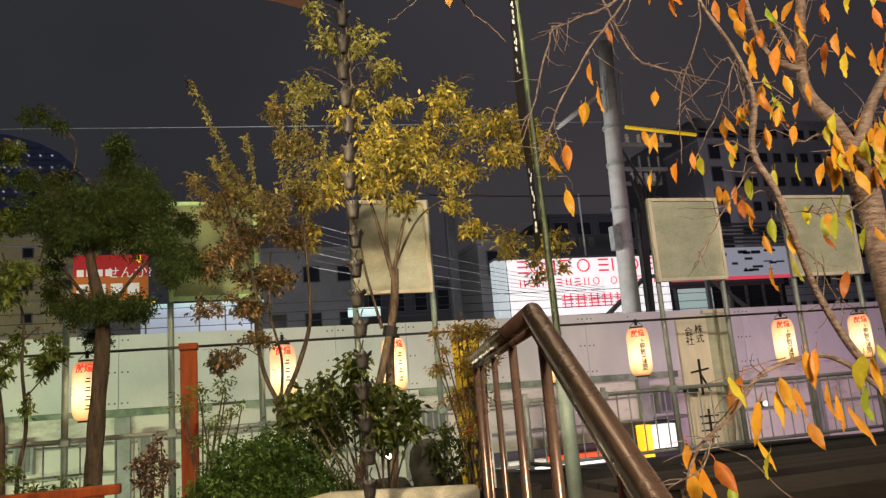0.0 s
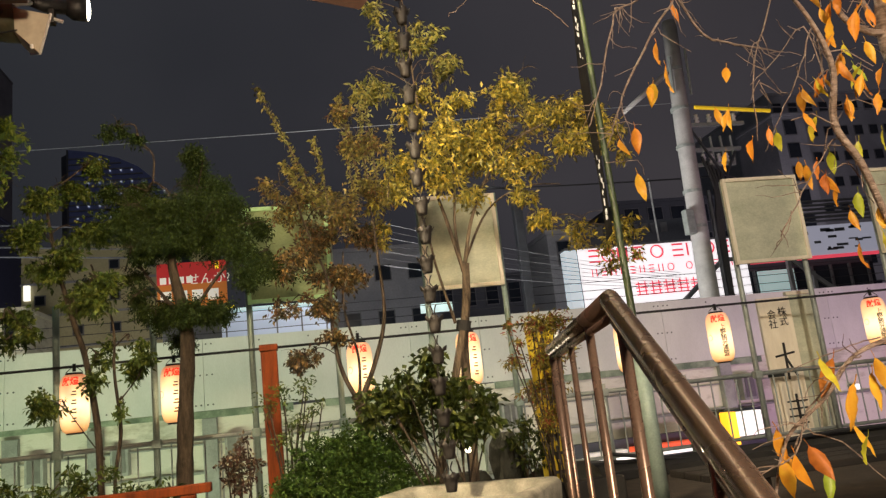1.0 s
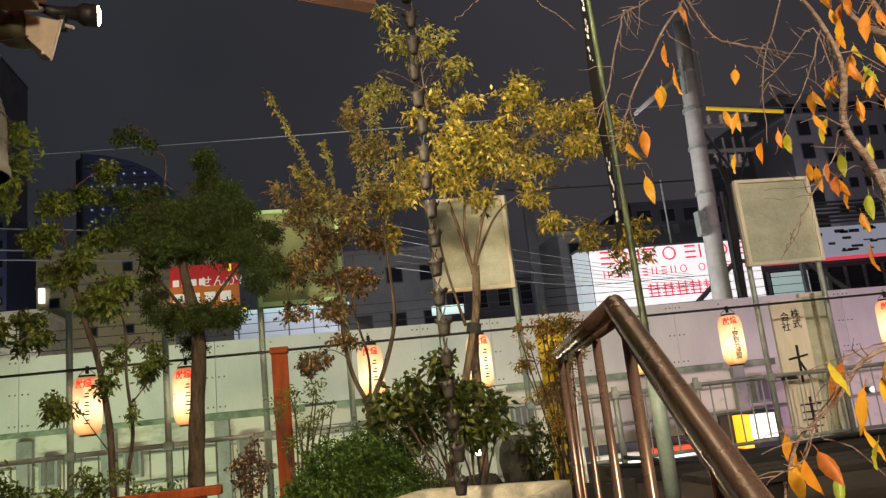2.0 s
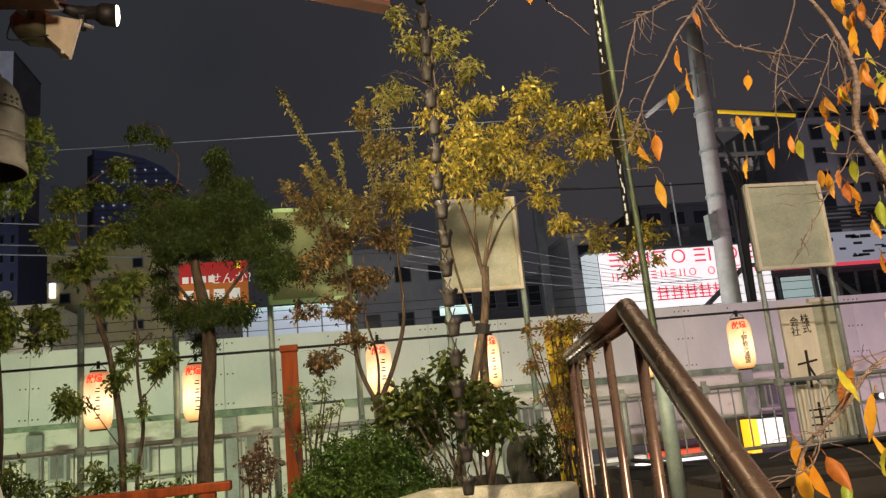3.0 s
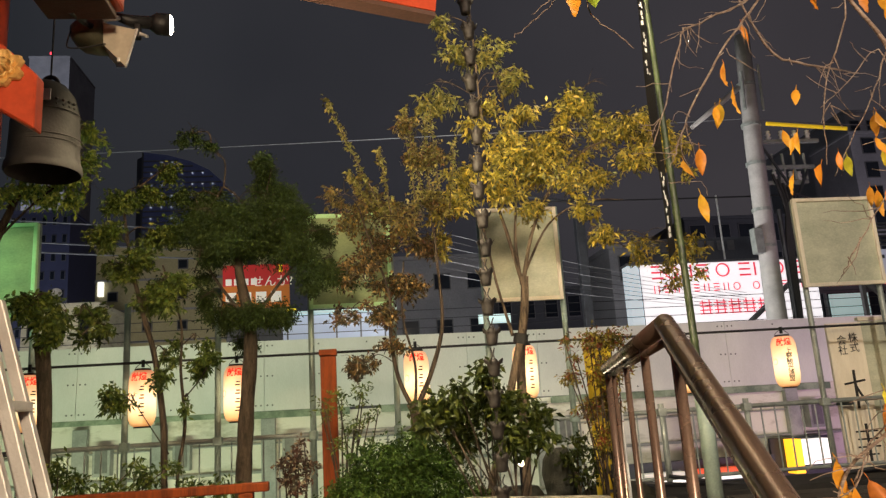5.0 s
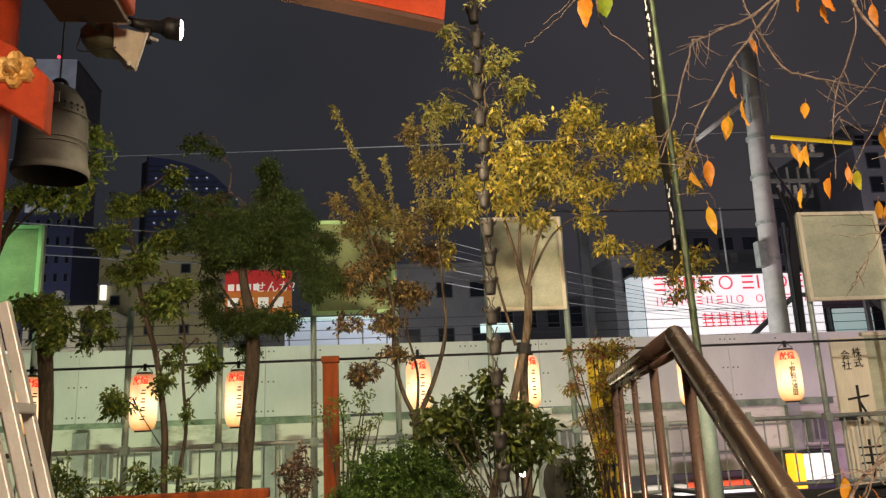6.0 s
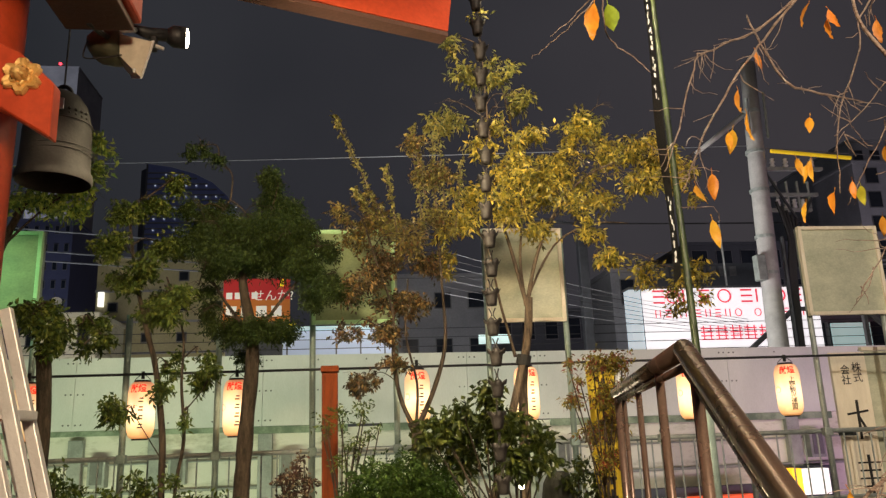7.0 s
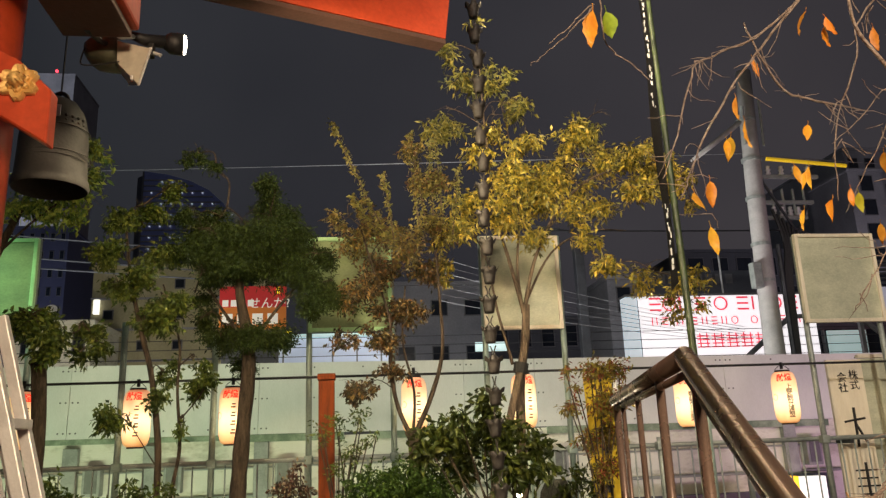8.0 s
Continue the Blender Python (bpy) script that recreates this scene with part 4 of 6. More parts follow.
bm.transform(pose(-0.619, 2.383, 2.836, 0, 90, 12))
own(part("bulb", bm, M_LAMPFACE, None, "glowing round bulb", True), t)
own(part("clip", box((-0.725, 2.34, 2.772), (-0.705, 2.37, 2.820), 0.005), M_BLACK), t)
own(part("knob", tube([(-0.715, 2.35, 2.790), (-0.680, 2.34, 2.772)], 0.006, 8), M_ALU), t)

# hanging bell
t = thing("hanging_bell", (-1.235, 3.0, 2.5), "dark bronze temple bell hanging from a rope", "bell")
bm = lathe([(0.137, 2.50), (0.143, 2.51), (0.140, 2.535), (0.133, 2.545), (0.130, 2.60), (0.128, 2.66), (0.1275, 2.70), (0.122, 2.76), (0.105, 2.825), (0.075, 2.868), (0.035, 2.89), (0.004, 2.893), (0.03, 2.87), (0.07, 2.85), (0.098, 2.81), (0.115, 2.74), (0.12, 2.6), (0.128, 2.515), (0.1365, 2.5005)], 40, None, False)
bm.transform(Matrix.Translation((-1.245, 3.0, 0.035)))
own(part("bell_body", bm, M_BELL, None, "", True), t)
for z in (2.645, 2.665, 2.775):
    bm = bmesh.new()
    rr_ = 0.13 if z < 2.7 else 0.12
    tube([(-1.235 + rr_ * math.cos(q), 3.0 + rr_ * math.sin(q), z) for q in np.linspace(0, 2 * math.pi, 33)], 0.0025, 5, bm, False)
    own(part("band", bm, M_BELL, None, "", True), t)
bm = bmesh.new()
for k in range(12):
    a = radians(200 + 13 * k)
    for z in (2.795, 2.815):
        bmesh.ops.create_icosphere(bm, subdivisions=1, radius=0.007, matrix=Matrix.Translation((-1.235 + 0.112 * math.cos(a), 3.0 + 0.112 * math.sin(a), z)))
own(part("studs", bm, M_BELL), t)
bm = bmesh.new()
tube([(-1.235 + 0.03 * math.cos(q), 3.0, 2.915 + 0.035 * math.sin(q)) for q in np.linspace(0, 2 * math.pi, 17)], 0.009, 8, bm, False)
own(part("crown_loop", bm, M_BELL, None, "", True), t)
own(part("paper_tag", box((-1.215, 2.878, 2.80), (-1.185, 2.884, 2.845), 0.001), M_PALEINK), t)
own(part("rope", tube([(-1.235, 3.0, 2.94), (-1.232, 3.0, 3.4), (-1.23, 3.0, 3.9)], 0.004, 6), M_STEEL), t)
beam2 = own(part("hanging_beam", box((-1.6, 2.94, 3.9), (-0.9, 3.06, 4.0), 0.01), M_RED), hall)

# step ladder
t = thing("step_ladder", (-0.95, 1.9, 0.0), "folding aluminium step ladder leaning beside the pillar", "ladder")
for y, lean in ((1.86, 0.0), (2.05, -0.12)):
    for s in (0.0, 0.065):
        bm = box((-0.014, -0.012, 0), (0.014, 0.012, 1.92), 0.003)
        bm.transform(pose(-0.393 - s * 0.75 + lean * 0.3, y, 0.02, 0, -16.0, 0))
        own(part("stile", bm, M_ALU), t)
for k in range(5):
    z = 0.3 + 0.32 * k
    own(part("rung", box((-0.448 - 0.287 * z, 1.873, z), (-0.398 - 0.287 * z, 2.037, z + 0.024), 0.004), M_ALU), t)
own(part("hinge", box((-0.975, 1.835, 1.79), (-0.915, 1.89, 1.86), 0.008), M_BLACK), t)

# ---- bamboo pole with a black banner ----
t = thing("banner_pole", (1.96, 4.4, 0.76), "green bamboo pole with a narrow black banner", "banner")
bm = bmesh.new()
pts, rad = [], []
z = 0.76
while z < 5.0:
    for dz, k in ((0, 1.0), (0.012, 1.14), (0.024, 1.0)):
        pts.append((1.97 + 0.012 * math.sin(z), 4.4, z + dz))
        rad.append((0.027 - 0.003 * (z - 0.76)) * k)
    z += 0.27
own(part("bamboo", tube(pts, rad, 12), M_BAMBOO, None, "", True), t)
bm = bmesh.new()
cols = []
for i in range(22):
    z = 2.42 + 2.73 * i / 21
    cols.append([bm.verts.new((1.940 + u * (0.080 + 0.012 * math.sin(i * 0.55)), 4.4 + u * 0.30, z)) for u in (0, 0.5, 1.0)])
for a, b in zip(cols, cols[1:]):
    for k in range(2):
        bm.faces.new((a[k], a[k + 1], b[k + 1], b[k]))
bmesh.ops.solidify(bm, geom=bm.faces[:], thickness=0.003)
own(part("banner", bm, M_FLAGBLACK), t)
bm = bmesh.new()
for i in range(36):
    z = 2.46 + 0.066 * i
    if 6 < i < 17:
        continue
    for _ in range(3):
        c, dz = rr.gauss(0, 0.004), rr.uniform(0, 0.05)
        box((1.910 + c, 4.392, z + dz), (1.913 + c + rr.uniform(0, 0.005), 4.396, z + dz + rr.uniform(0.008, 0.04)), 0, bm)
own(tagged(part("white_print", bm, M_PALEINK, None, "white lettering bars"), kind="stuff"), t)

own(part("sleeve", tube([(1.985, 4.4, 0.76), (1.985, 4.4, 1.70)], 0.046, 16), M_GREYPOST, None, "grey-green steel sleeve", True), t)

# yellow banner
t = thing("yellow_banner", (1.55, 5.1, 0.76), "yellow cloth banner with dark lettering behind the nandina", "banner")
own(part("pole", tube([(1.72, 5.1, 0.76), (1.72, 5.1, 1.98)], 0.011, 8), M_PALEINK), t)
bm = bmesh.new()
cols = []
for i in range(16):
    z = 0.86 + 1.06 * i / 15
    cols.append([bm.verts.new((1.50 + 0.20 * u, 5.1 + 0.018 * math.sin(u * 7 + i * 0.5), z)) for u in (0, 0.2, 0.4, 0.6, 0.8, 1.0)])
for a, b in zip(cols, cols[1:]):
    for k in range(5):
        bm.faces.new((a[k], a[k + 1], b[k + 1], b[k]))
bmesh.ops.solidify(bm, geom=bm.faces[:], thickness=0.003)
own(part("cloth", bm, M_FLAGYELLOW), t)
bm = bmesh.new()
for i in range(9):
    z = 0.95 + 0.12 * i
    box((1.57, 5.068, z), (1.64, 5.072, z + 0.02), 0, bm)
    box((1.595, 5.068, z - 0.03), (1.615, 5.072, z + 0.06), 0, bm)
own(tagged(part("dark_print", bm, M_INK), kind="stuff"), t)

# ---- garden stones, lamp and plank ----
t = thing("garden_lamp", (0.98, 4.95, 0.76), "small lit garden spotlight among the shrubs", "garden lamp")
own(part("stake", tube([(0.965, 4.95, 0.76), (0.965, 4.95, 1.165)], 0.007, 8), M_BLACK), t)
bm = lathe([(0.012, 0), (0.02, 0.02), (0.022, 0.06), (0.018, 0.06)], 16)
bm.transform(pose(0.965, 4.97, 1.175, 80, 0, 0))
own(part("housing", bm, M_BLACK, None, "", True), t)
bm = lathe([(0.019, 0), (0.012, 0.005), (0.002, 0.006)], 16)
bm.transform(pose(0.965, 4.909, 1.186, 80, 0, 0))
own(part("lens", bm, M_GARDENLAMP), t)


def rock(place, size, seed, label):
    bm = bmesh.new()
    bmesh.ops.create_icosphere(bm, subdivisions=3, radius=1)
    for v in bm.verts:
        n1 = noise.noise(v.co * 1.3 + Vector((seed, 0, 0))) * 0.35 + noise.noise(v.co * 4 + Vector((0, seed, 0))) * 0.08
        v.co = v.co * (1 + n1)
        v.co.z = max(-0.75, min(0.8, v.co.z))
        v.co = Vector((v.co.x * size[0], v.co.y * size[1], (v.co.z + 0.75) * size[2]))
    ob = part("garden_stone", bm, M_MOSS)
    ob.location = place
    return tagged(ob, label, "stone", "garden stones")


rock((1.24, 5.0, 0.75), (0.11, 0.12, 0.33), 3, "upright dark mossy garden stone")
rock((1.02, 5.3, 0.75), (0.16, 0.14, 0.17), 8, "dark rounded garden stone beside the lamp")
rock((1.75, 5.5, 0.75), (0.3, 0.2, 0.14), 12, "low dark garden stone by the fence")
t = thing("timber_edging", (1.2, 4.75, 0.76), "dark weathered timber edging of the bed", "edging")
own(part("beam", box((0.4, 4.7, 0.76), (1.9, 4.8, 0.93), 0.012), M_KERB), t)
t = thing("plank_bench", (3.6, 3.5, 0.76), "dark brown weathered plank bench below the cherry tree", "bench")
for k in range(3):
    own(part("plank", box((1.75, 3.3 + 0.16 * k, 1.0), (6.0, 3.445 + 0.16 * k, 1.035), 0.006), M_DARKWOOD), t)
for xx in (2.0, 3.9, 5.8):
    own(part("leg", box((xx - 0.04, 3.34, 0.76), (xx + 0.04, 3.72, 0.998), 0.006), M_DARKWOOD), t)
t = thing("garden_hose", (3.2, 4.2, 0.9), "black hose lying along the kerb", "hose")
for k in range(3):
    own(part("hose_run", tube(smooth_line([(2.0 + 0.2 * k, 6.3 - 0.1 * k, 0.83 + 0.05 * k), (3.3, 6.28 - 0.09 * k, 0.80), (4.5, 6.3 - 0.1 * k, 0.80 + 0.04 * k), (7.5, 6.3 - 0.1 * k, 0.8)], 6), 0.016, 8), M_CABLE), t)
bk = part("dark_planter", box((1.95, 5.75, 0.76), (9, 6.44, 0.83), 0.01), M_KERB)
tagged(bk, "long dark planter kerb at the foot of the fence", "planter")

# ---- trees ----
def stem(parent, rows, y, material, name="trunk", wave=0.012, seed=0, label="", slim=1.0):
    """A tapered stem through rows of x, z and radius; returns its line."""
    r = random.Random(seed)
    pts = smooth_line([(x, y + r.uniform(-wave, wave), z) for x, z, _ in rows], 6)
    radii = []
    for i in range(len(rows) - 1):
        for k in range(6):
            radii.append(rows[i][2] + (rows[i + 1][2] - rows[i][2]) * k / 6)
    radii.append(rows[-1][2])
    if name == "twig":
        pts = [pts[0]] + [p + Vector((r.gauss(0, 0.0018), r.gauss(0, 0.002), r.gauss(0, 0.0018))) for p in pts[1:]]
    radii = [a * slim * (1 + 0.12 * noise.noise(p * 9)) for a, p in zip(radii, pts)]
    own(part(name, tube(pts, radii, 10), material, None, label, True), parent)
    return pts


def tree(name, base, label, stems, clumps, count, length, width, leaves, bark, y, jitter, twig=0.006, droop=0.5, seed=1, k=1.0, flat=1.0, sprig=7, z_flat=0.9, split=4):
    t = thing(name, base, label, "tree")
    lines = [stem(t, rows, y + (0.05 * i - 0.05 if i else 0), bark, "trunk" if i == 0 else "limb", 0.012, seed + i, "", 0.8 if i == 0 else 0.5) for i, rows in enumerate(stems)]
    whole = world_clumps(clumps, y, jitter, k, seed, 1)
    cl = world_clumps(clumps, y, jitter, k, seed, split)
    own(limbs(t, lines, whole, 0, bark, twig, "branch", seed), t)
    own(leaf_cloud("crown", cl, count, length, width, leaves, None, droop, flat, seed, 1.0, sprig, z_flat), t)
    return t, lines


# golden tree
g_stems = [[(1.025, 0.696, 0.0492), (1.056, 1.220, 0.0454), (1.082, 1.850, 0.0397), (1.135, 2.200, 0.0378), (1.158, 2.440, 0.0340)],
           [(1.145, 2.359, 0.0340), (1.065, 2.728, 0.0265), (0.982, 3.108, 0.0189), (0.934, 3.680, 0.0151), (0.913, 4.329, 0.0113), (0.901, 4.570, 0.0076)],
           [(1.157, 2.419, 0.0340), (1.253, 2.769, 0.0265), (1.424, 3.109, 0.0189), (1.681, 3.374, 0.0151), (2.001, 3.513, 0.0113)],
           [(1.152, 2.399, 0.0265), (1.135, 2.727, 0.0227), (1.170, 3.109, 0.0151), (1.156, 3.593, 0.0113), (1.076, 4.097, 0.0076)],
           [(1.171, 2.440, 0.0227), (1.405, 2.852, 0.0151), (1.716, 3.023, 0.0113), (1.997, 3.023, 0.0076)],
           [(1.078, 2.043, 0.0265), (0.988, 2.442, 0.0189), (0.919, 2.854, 0.0151), (0.774, 3.107, 0.0113)]]
g_clumps = [(0.698, 4.418, 0.1135), (0.795, 4.137, 0.1211), (1.035, 4.143, 0.1362), (1.130, 3.889, 0.1211), (0.613, 3.833, 0.1362), (0.855, 4.520, 0.0605), (1.790, 3.878, 0.1286), (1.672, 3.806, 0.0946), (1.222, 3.616, 0.1589), (1.518, 3.507, 0.2081), (1.878, 3.625, 0.1816), (2.018, 3.468, 0.1740), (1.034, 3.303, 0.1892), (1.369, 3.240, 0.2346), (1.760, 3.286, 0.2081), (0.796, 3.150, 0.1740), (0.664, 2.938, 0.1589),
            (0.596, 2.730, 0.1059), (0.978, 3.044, 0.1740), (2.182, 3.334, 0.1589), (2.414, 3.417, 0.1059), (1.685, 2.915, 0.0908), (1.776, 2.732, 0.1135), (2.019, 2.604, 0.1135), (2.270, 2.543, 0.1135), (1.243, 2.937, 0.1286), (2.425, 2.404, 0.0530), (1.597, 3.690, 0.1324), (1.481, 3.023, 0.1362), (1.944, 3.155, 0.1362), (0.875, 3.500, 0.1286), (0.973, 3.771, 0.0984), (2.20, 2.45, 0.09), (2.36, 2.38, 0.08), (2.308, 3.267, 0.1059), (2.464, 3.192, 0.0681), (2.286, 3.470, 0.0832)]
low_gold = [c for c in g_clumps if c[1] < 3.78]
top_gold = [c for c in g_clumps if c[1] >= 3.78]
gt_, g_lines = tree("golden_tree", (1.07, 5.2, 0.76), "slender tree with golden-green autumn leaves lit from beside", g_stems, low_gold, 12500, 0.051, 0.019, L_GOLD, M_PALEBARK, 5.2, 0.30, 0.0035, 0.32, 11, 1.32, 1.0, 5, 0.66, 6)
top_balls = world_clumps(top_gold, 5.2, 0.25, 1.25, 12, 6)
own(limbs(gt_, g_lines, world_clumps(top_gold, 5.2, 0.25, 1.0, 12), 0, M_PALEBARK, 0.003, "branch", 13), gt_)
own(leaf_cloud("upper_crown", top_balls, 2000, 0.054, 0.020, L_GOLDDIM, None, 0.3, 1.0, 14, 1.0, 5, 0.8), gt_)
t = thing("tree_prop", (0.9, 5.3, 0.76), "bamboo prop tied against the golden tree", "tree prop")
own(part("prop", tube([(0.72, 5.12, 0.76), (1.10, 5.15, 2.06)], 0.028, 10), M_PALEBARK), t)
own(part("binding", tube([(1.075, 5.16, 1.96), (1.09, 5.16, 2.03)], 0.050, 12), M_KERB), t)

# russet tree with long shoots
r_stems = [[(0.289, 0.794, 0.0618), (0.316, 1.190, 0.0582), (0.330, 1.499, 0.0546), (0.296, 1.605, 0.0473)],
           [(0.313, 1.552, 0.0327), (0.226, 1.749, 0.0291), (0.183, 2.003, 0.0255), (0.181, 2.339, 0.0182), (0.072, 2.686, 0.0146), (-0.002, 2.963, 0.0109)],
           [(0.332, 1.569, 0.0364), (0.448, 1.815, 0.0327), (0.532, 2.107, 0.0255), (0.525, 2.488, 0.0182), (0.499, 2.883, 0.0146), (0.411, 3.251, 0.0109)],
           [(0.324, 1.569, 0.0218), (0.339, 1.854, 0.0182), (0.272, 2.187, 0.0146), (0.298, 2.567, 0.0109)]]
r_clumps = [(-0.001, 3.145, 0.0728), (0.377, 3.481, 0.0873), (0.424, 3.272, 0.1164), (0.191, 3.004, 0.1601), (-0.002, 2.915, 0.1310), (-0.162, 2.983, 0.0800), (0.303, 2.803, 0.1601), (0.103, 2.686, 0.1673), (-0.005, 2.455, 0.1528), (0.188, 2.338, 0.1528), (0.067, 2.190, 0.1164), (0.332, 2.394, 0.1164), (-0.008, 1.863, 0.1091), (0.194, 1.966, 0.0873), (0.512, 3.293, 0.1019), (0.533, 2.964, 0.1091), (-0.081, 1.864, 0.0800), (0.455, 2.684, 0.1091), (-0.098, 2.193, 0.0800)]
rt, r_lines = tree("russet_tree", (0.33, 5.0, 0.76), "small forked tree with russet brown leaves and long shoots", r_stems, [c for c in r_clumps if c[1] < 2.75], 5400, 0.036, 0.019, L_BROWN, M_BARK, 5.0, 0.25, 0.003, 0.25, 23, 1.15, 1.0, 7, 0.8, 5)
r_top = [c for c in r_clumps if c[1] >= 2.75]
own(limbs(rt, r_lines, world_clumps(r_top, 5.0, 0.2, 1.0, 24), 0, M_BARK, 0.003, "branch", 25), rt)
own(leaf_cloud("upper_crown", world_clumps(r_top, 5.0, 0.2, 1.15, 24, 5), 4600, 0.036, 0.018, L_RUSSETGOLD, None, 0.15, 1.0, 26, 1.0, 7, 1.0), rt)
shoots = [[(0.189, 2.843), (0.038, 3.166), (-0.096, 3.475), (-0.195, 3.699)], [(0.443, 2.963), (0.393, 3.292), (0.353, 3.631)], [(0.502, 2.964), (0.472, 3.293), (0.500, 3.568)], [(0.189, 2.883), (0.037, 3.003), (-0.058, 3.165)], [(0.226, 2.803), (0.192, 3.085), (0.153, 3.323)], [(0.560, 2.964), (0.542, 3.252), (0.529, 3.608)], [(0.615, 2.842), (0.648, 3.086), (0.683, 3.379)], [(0.402, 2.883), (0.370, 3.168), (0.328, 3.604)]]
for sh in shoots:
    line = smooth_line([(x, 4.95, z) for x, z in sh], 10)
    own(part("shoot", tube(line, [0.006 - 0.004 * i / len(line) for i in range(len(line))], 5), M_PALEBARK), rt)
    leaf_c = [(p.x, p.y, p.z, 0.022) for p in line]
    own(leaf_cloud("shoot_leaves", leaf_c, len(line) * 11, 0.034, 0.017, L_SHOOT, None, 0.1, 1, 9, 1.0, 3), rt)

# dark tree
d_stems = [[(-0.810, 0.787, 0.0719), (-0.797, 1.222, 0.0643), (-0.775, 1.642, 0.0605), (-0.750, 2.006, 0.0567), (-0.757, 2.232, 0.0530), (-0.825, 2.620, 0.0340), (-0.781, 3.021, 0.0160)],
           [(-0.755, 2.156, 0.0265), (-0.612, 2.383, 0.0227), (-0.427, 2.616, 0.0151)], [(-0.772, 2.232, 0.0265), (-0.951, 2.465, 0.0189), (-1.111, 2.740, 0.0151)]]
d_clumps = [(-1.098, 3.457, 0.0832), (-0.967, 3.373, 0.0605), (-0.781, 3.021, 0.2270), (-0.629, 3.124, 0.1665), (-0.928, 2.859, 0.2043), (-1.064, 2.940, 0.1589), (-0.622, 2.818, 0.2119), (-0.389, 2.656, 0.1665), (-0.188, 2.594, 0.1135), (-0.961, 2.273, 0.1438), (-0.702, 2.231, 0.1665), (-1.038, 2.351, 0.1286), (-0.572, 2.267, 0.1286), (-1.164, 3.061, 0.1135), (-0.348, 2.458, 0.1286), (-0.671, 3.249, 0.0984), (-0.488, 2.858, 0.1513), (-1.02, 2.66, 0.14), (-0.46, 3.04, 0.13), (-0.95, 3.08, 0.14), (-0.28, 2.78, 0.12), (-0.14, 2.44, 0.09), (-1.10, 2.55, 0.10), (-0.82, 2.14, 0.12), (-0.60, 3.26, 0.07), (-0.80, 2.82, 0.17), (-0.84, 2.70, 0.12), (-0.70, 2.92, 0.16), (-0.756, 2.818, 0.1892)]
tree("dark_tree", (-0.8, 5.2, 0.76), "dark green fine-leaved tree with a bare straight trunk", d_stems, d_clumps, 62000, 0.030, 0.011, L_DARK, M_BARK, 5.2, 0.28, 0.005, 0.25, 31, 1.32, 1.0, 7, 0.95, 3)

# slim tree with two stems
s_stems = [[(-1.252, 0.824, 0.0297), (-1.270, 1.247, 0.0260), (-1.280, 1.586, 0.0260), (-1.347, 2.010, 0.0223), (-1.406, 2.229, 0.0223), (-1.501, 2.604, 0.0148), (-1.563, 2.991, 0.0111)],
           [(-1.182, 0.820, 0.0260), (-1.186, 1.244, 0.0223), (-1.147, 1.547, 0.0223), (-1.176, 1.899, 0.0186), (-1.183, 2.225, 0.0148), (-1.303, 2.602, 0.0111)],
           [(-1.163, 1.722, 0.0111), (-1.068, 1.842, 0.0074), (-1.019, 1.913, 0.0056)], [(-1.268, 1.381, 0.0111), (-1.361, 1.520, 0.0074), (-1.475, 1.696, 0.0056)]]
s_clumps = [(-1.545, 2.991, 0.1187), (-1.435, 3.111, 0.0891), (-1.558, 2.757, 0.1410), (-1.353, 2.834, 0.1262), (-1.480, 2.566, 0.1410), (-1.297, 2.488, 0.1262), (-1.625, 2.605, 0.0891), (-1.388, 2.339, 0.1187), (-1.176, 2.374, 0.1113), (-1.271, 2.026, 0.0742), (-1.107, 1.915, 0.0742), (-1.003, 1.959, 0.0594), (-1.512, 1.738, 0.0816), (-1.596, 1.727, 0.0557), (-1.062, 2.076, 0.0519), (-1.262, 1.865, 0.0594), (-1.147, 1.669, 0.0445), (-1.265, 3.232, 0.0668)]
tree("slim_tree", (-1.28, 5.1, 0.76), "slim two-stemmed tree with olive green leaves", s_stems, s_clumps, 9500, 0.043, 0.021, L_OLIVE, M_BARK, 5.1, 0.22, 0.0045, 0.3, 41, 1.0)

# stub-trunked tree
b_stems = [[(-1.943, 0.873, 0.0618), (-1.967, 1.281, 0.0582), (-1.963, 1.674, 0.0546), (-1.992, 2.050, 0.0582), (-2.011, 2.113, 0.0618)], [(-1.982, 2.015, 0.0218), (-1.922, 2.189, 0.0182), (-1.779, 2.293, 0.0109)], [(-2.005, 2.050, 0.0218), (-2.076, 2.227, 0.0146), (-2.140, 2.370, 0.0109)]]
b_clumps = [(-2.051, 2.315, 0.1237), (-1.843, 2.251, 0.1237), (-1.710, 2.285, 0.0946), (-2.130, 2.370, 0.0946), (-1.900, 2.135, 0.1019), (-1.634, 2.183, 0.0655), (-1.988, 2.368, 0.0873), (-1.750, 2.150, 0.0728)]
tree("cut_back_tree", (-1.98, 5.0, 0.76), "cut-back tree trunk sprouting olive leaves", b_stems, b_clumps, 3000, 0.046, 0.022, L_OLIVE, M_BARK, 5.0, 0.2, 0.005, 0.3, 47, 1.0)

# evergreen behind the bell
e_stems = [[(-2.509, 0.862, 0.0720), (-2.573, 1.559, 0.0640), (-2.622, 2.305, 0.0560), (-2.584, 2.779, 0.0440), (-2.440, 3.191, 0.0320), (-2.222, 3.757, 0.0200)], [(-2.560, 2.901, 0.0240), (-2.321, 3.150, 0.0160), (-2.108, 3.342, 0.0120)]]
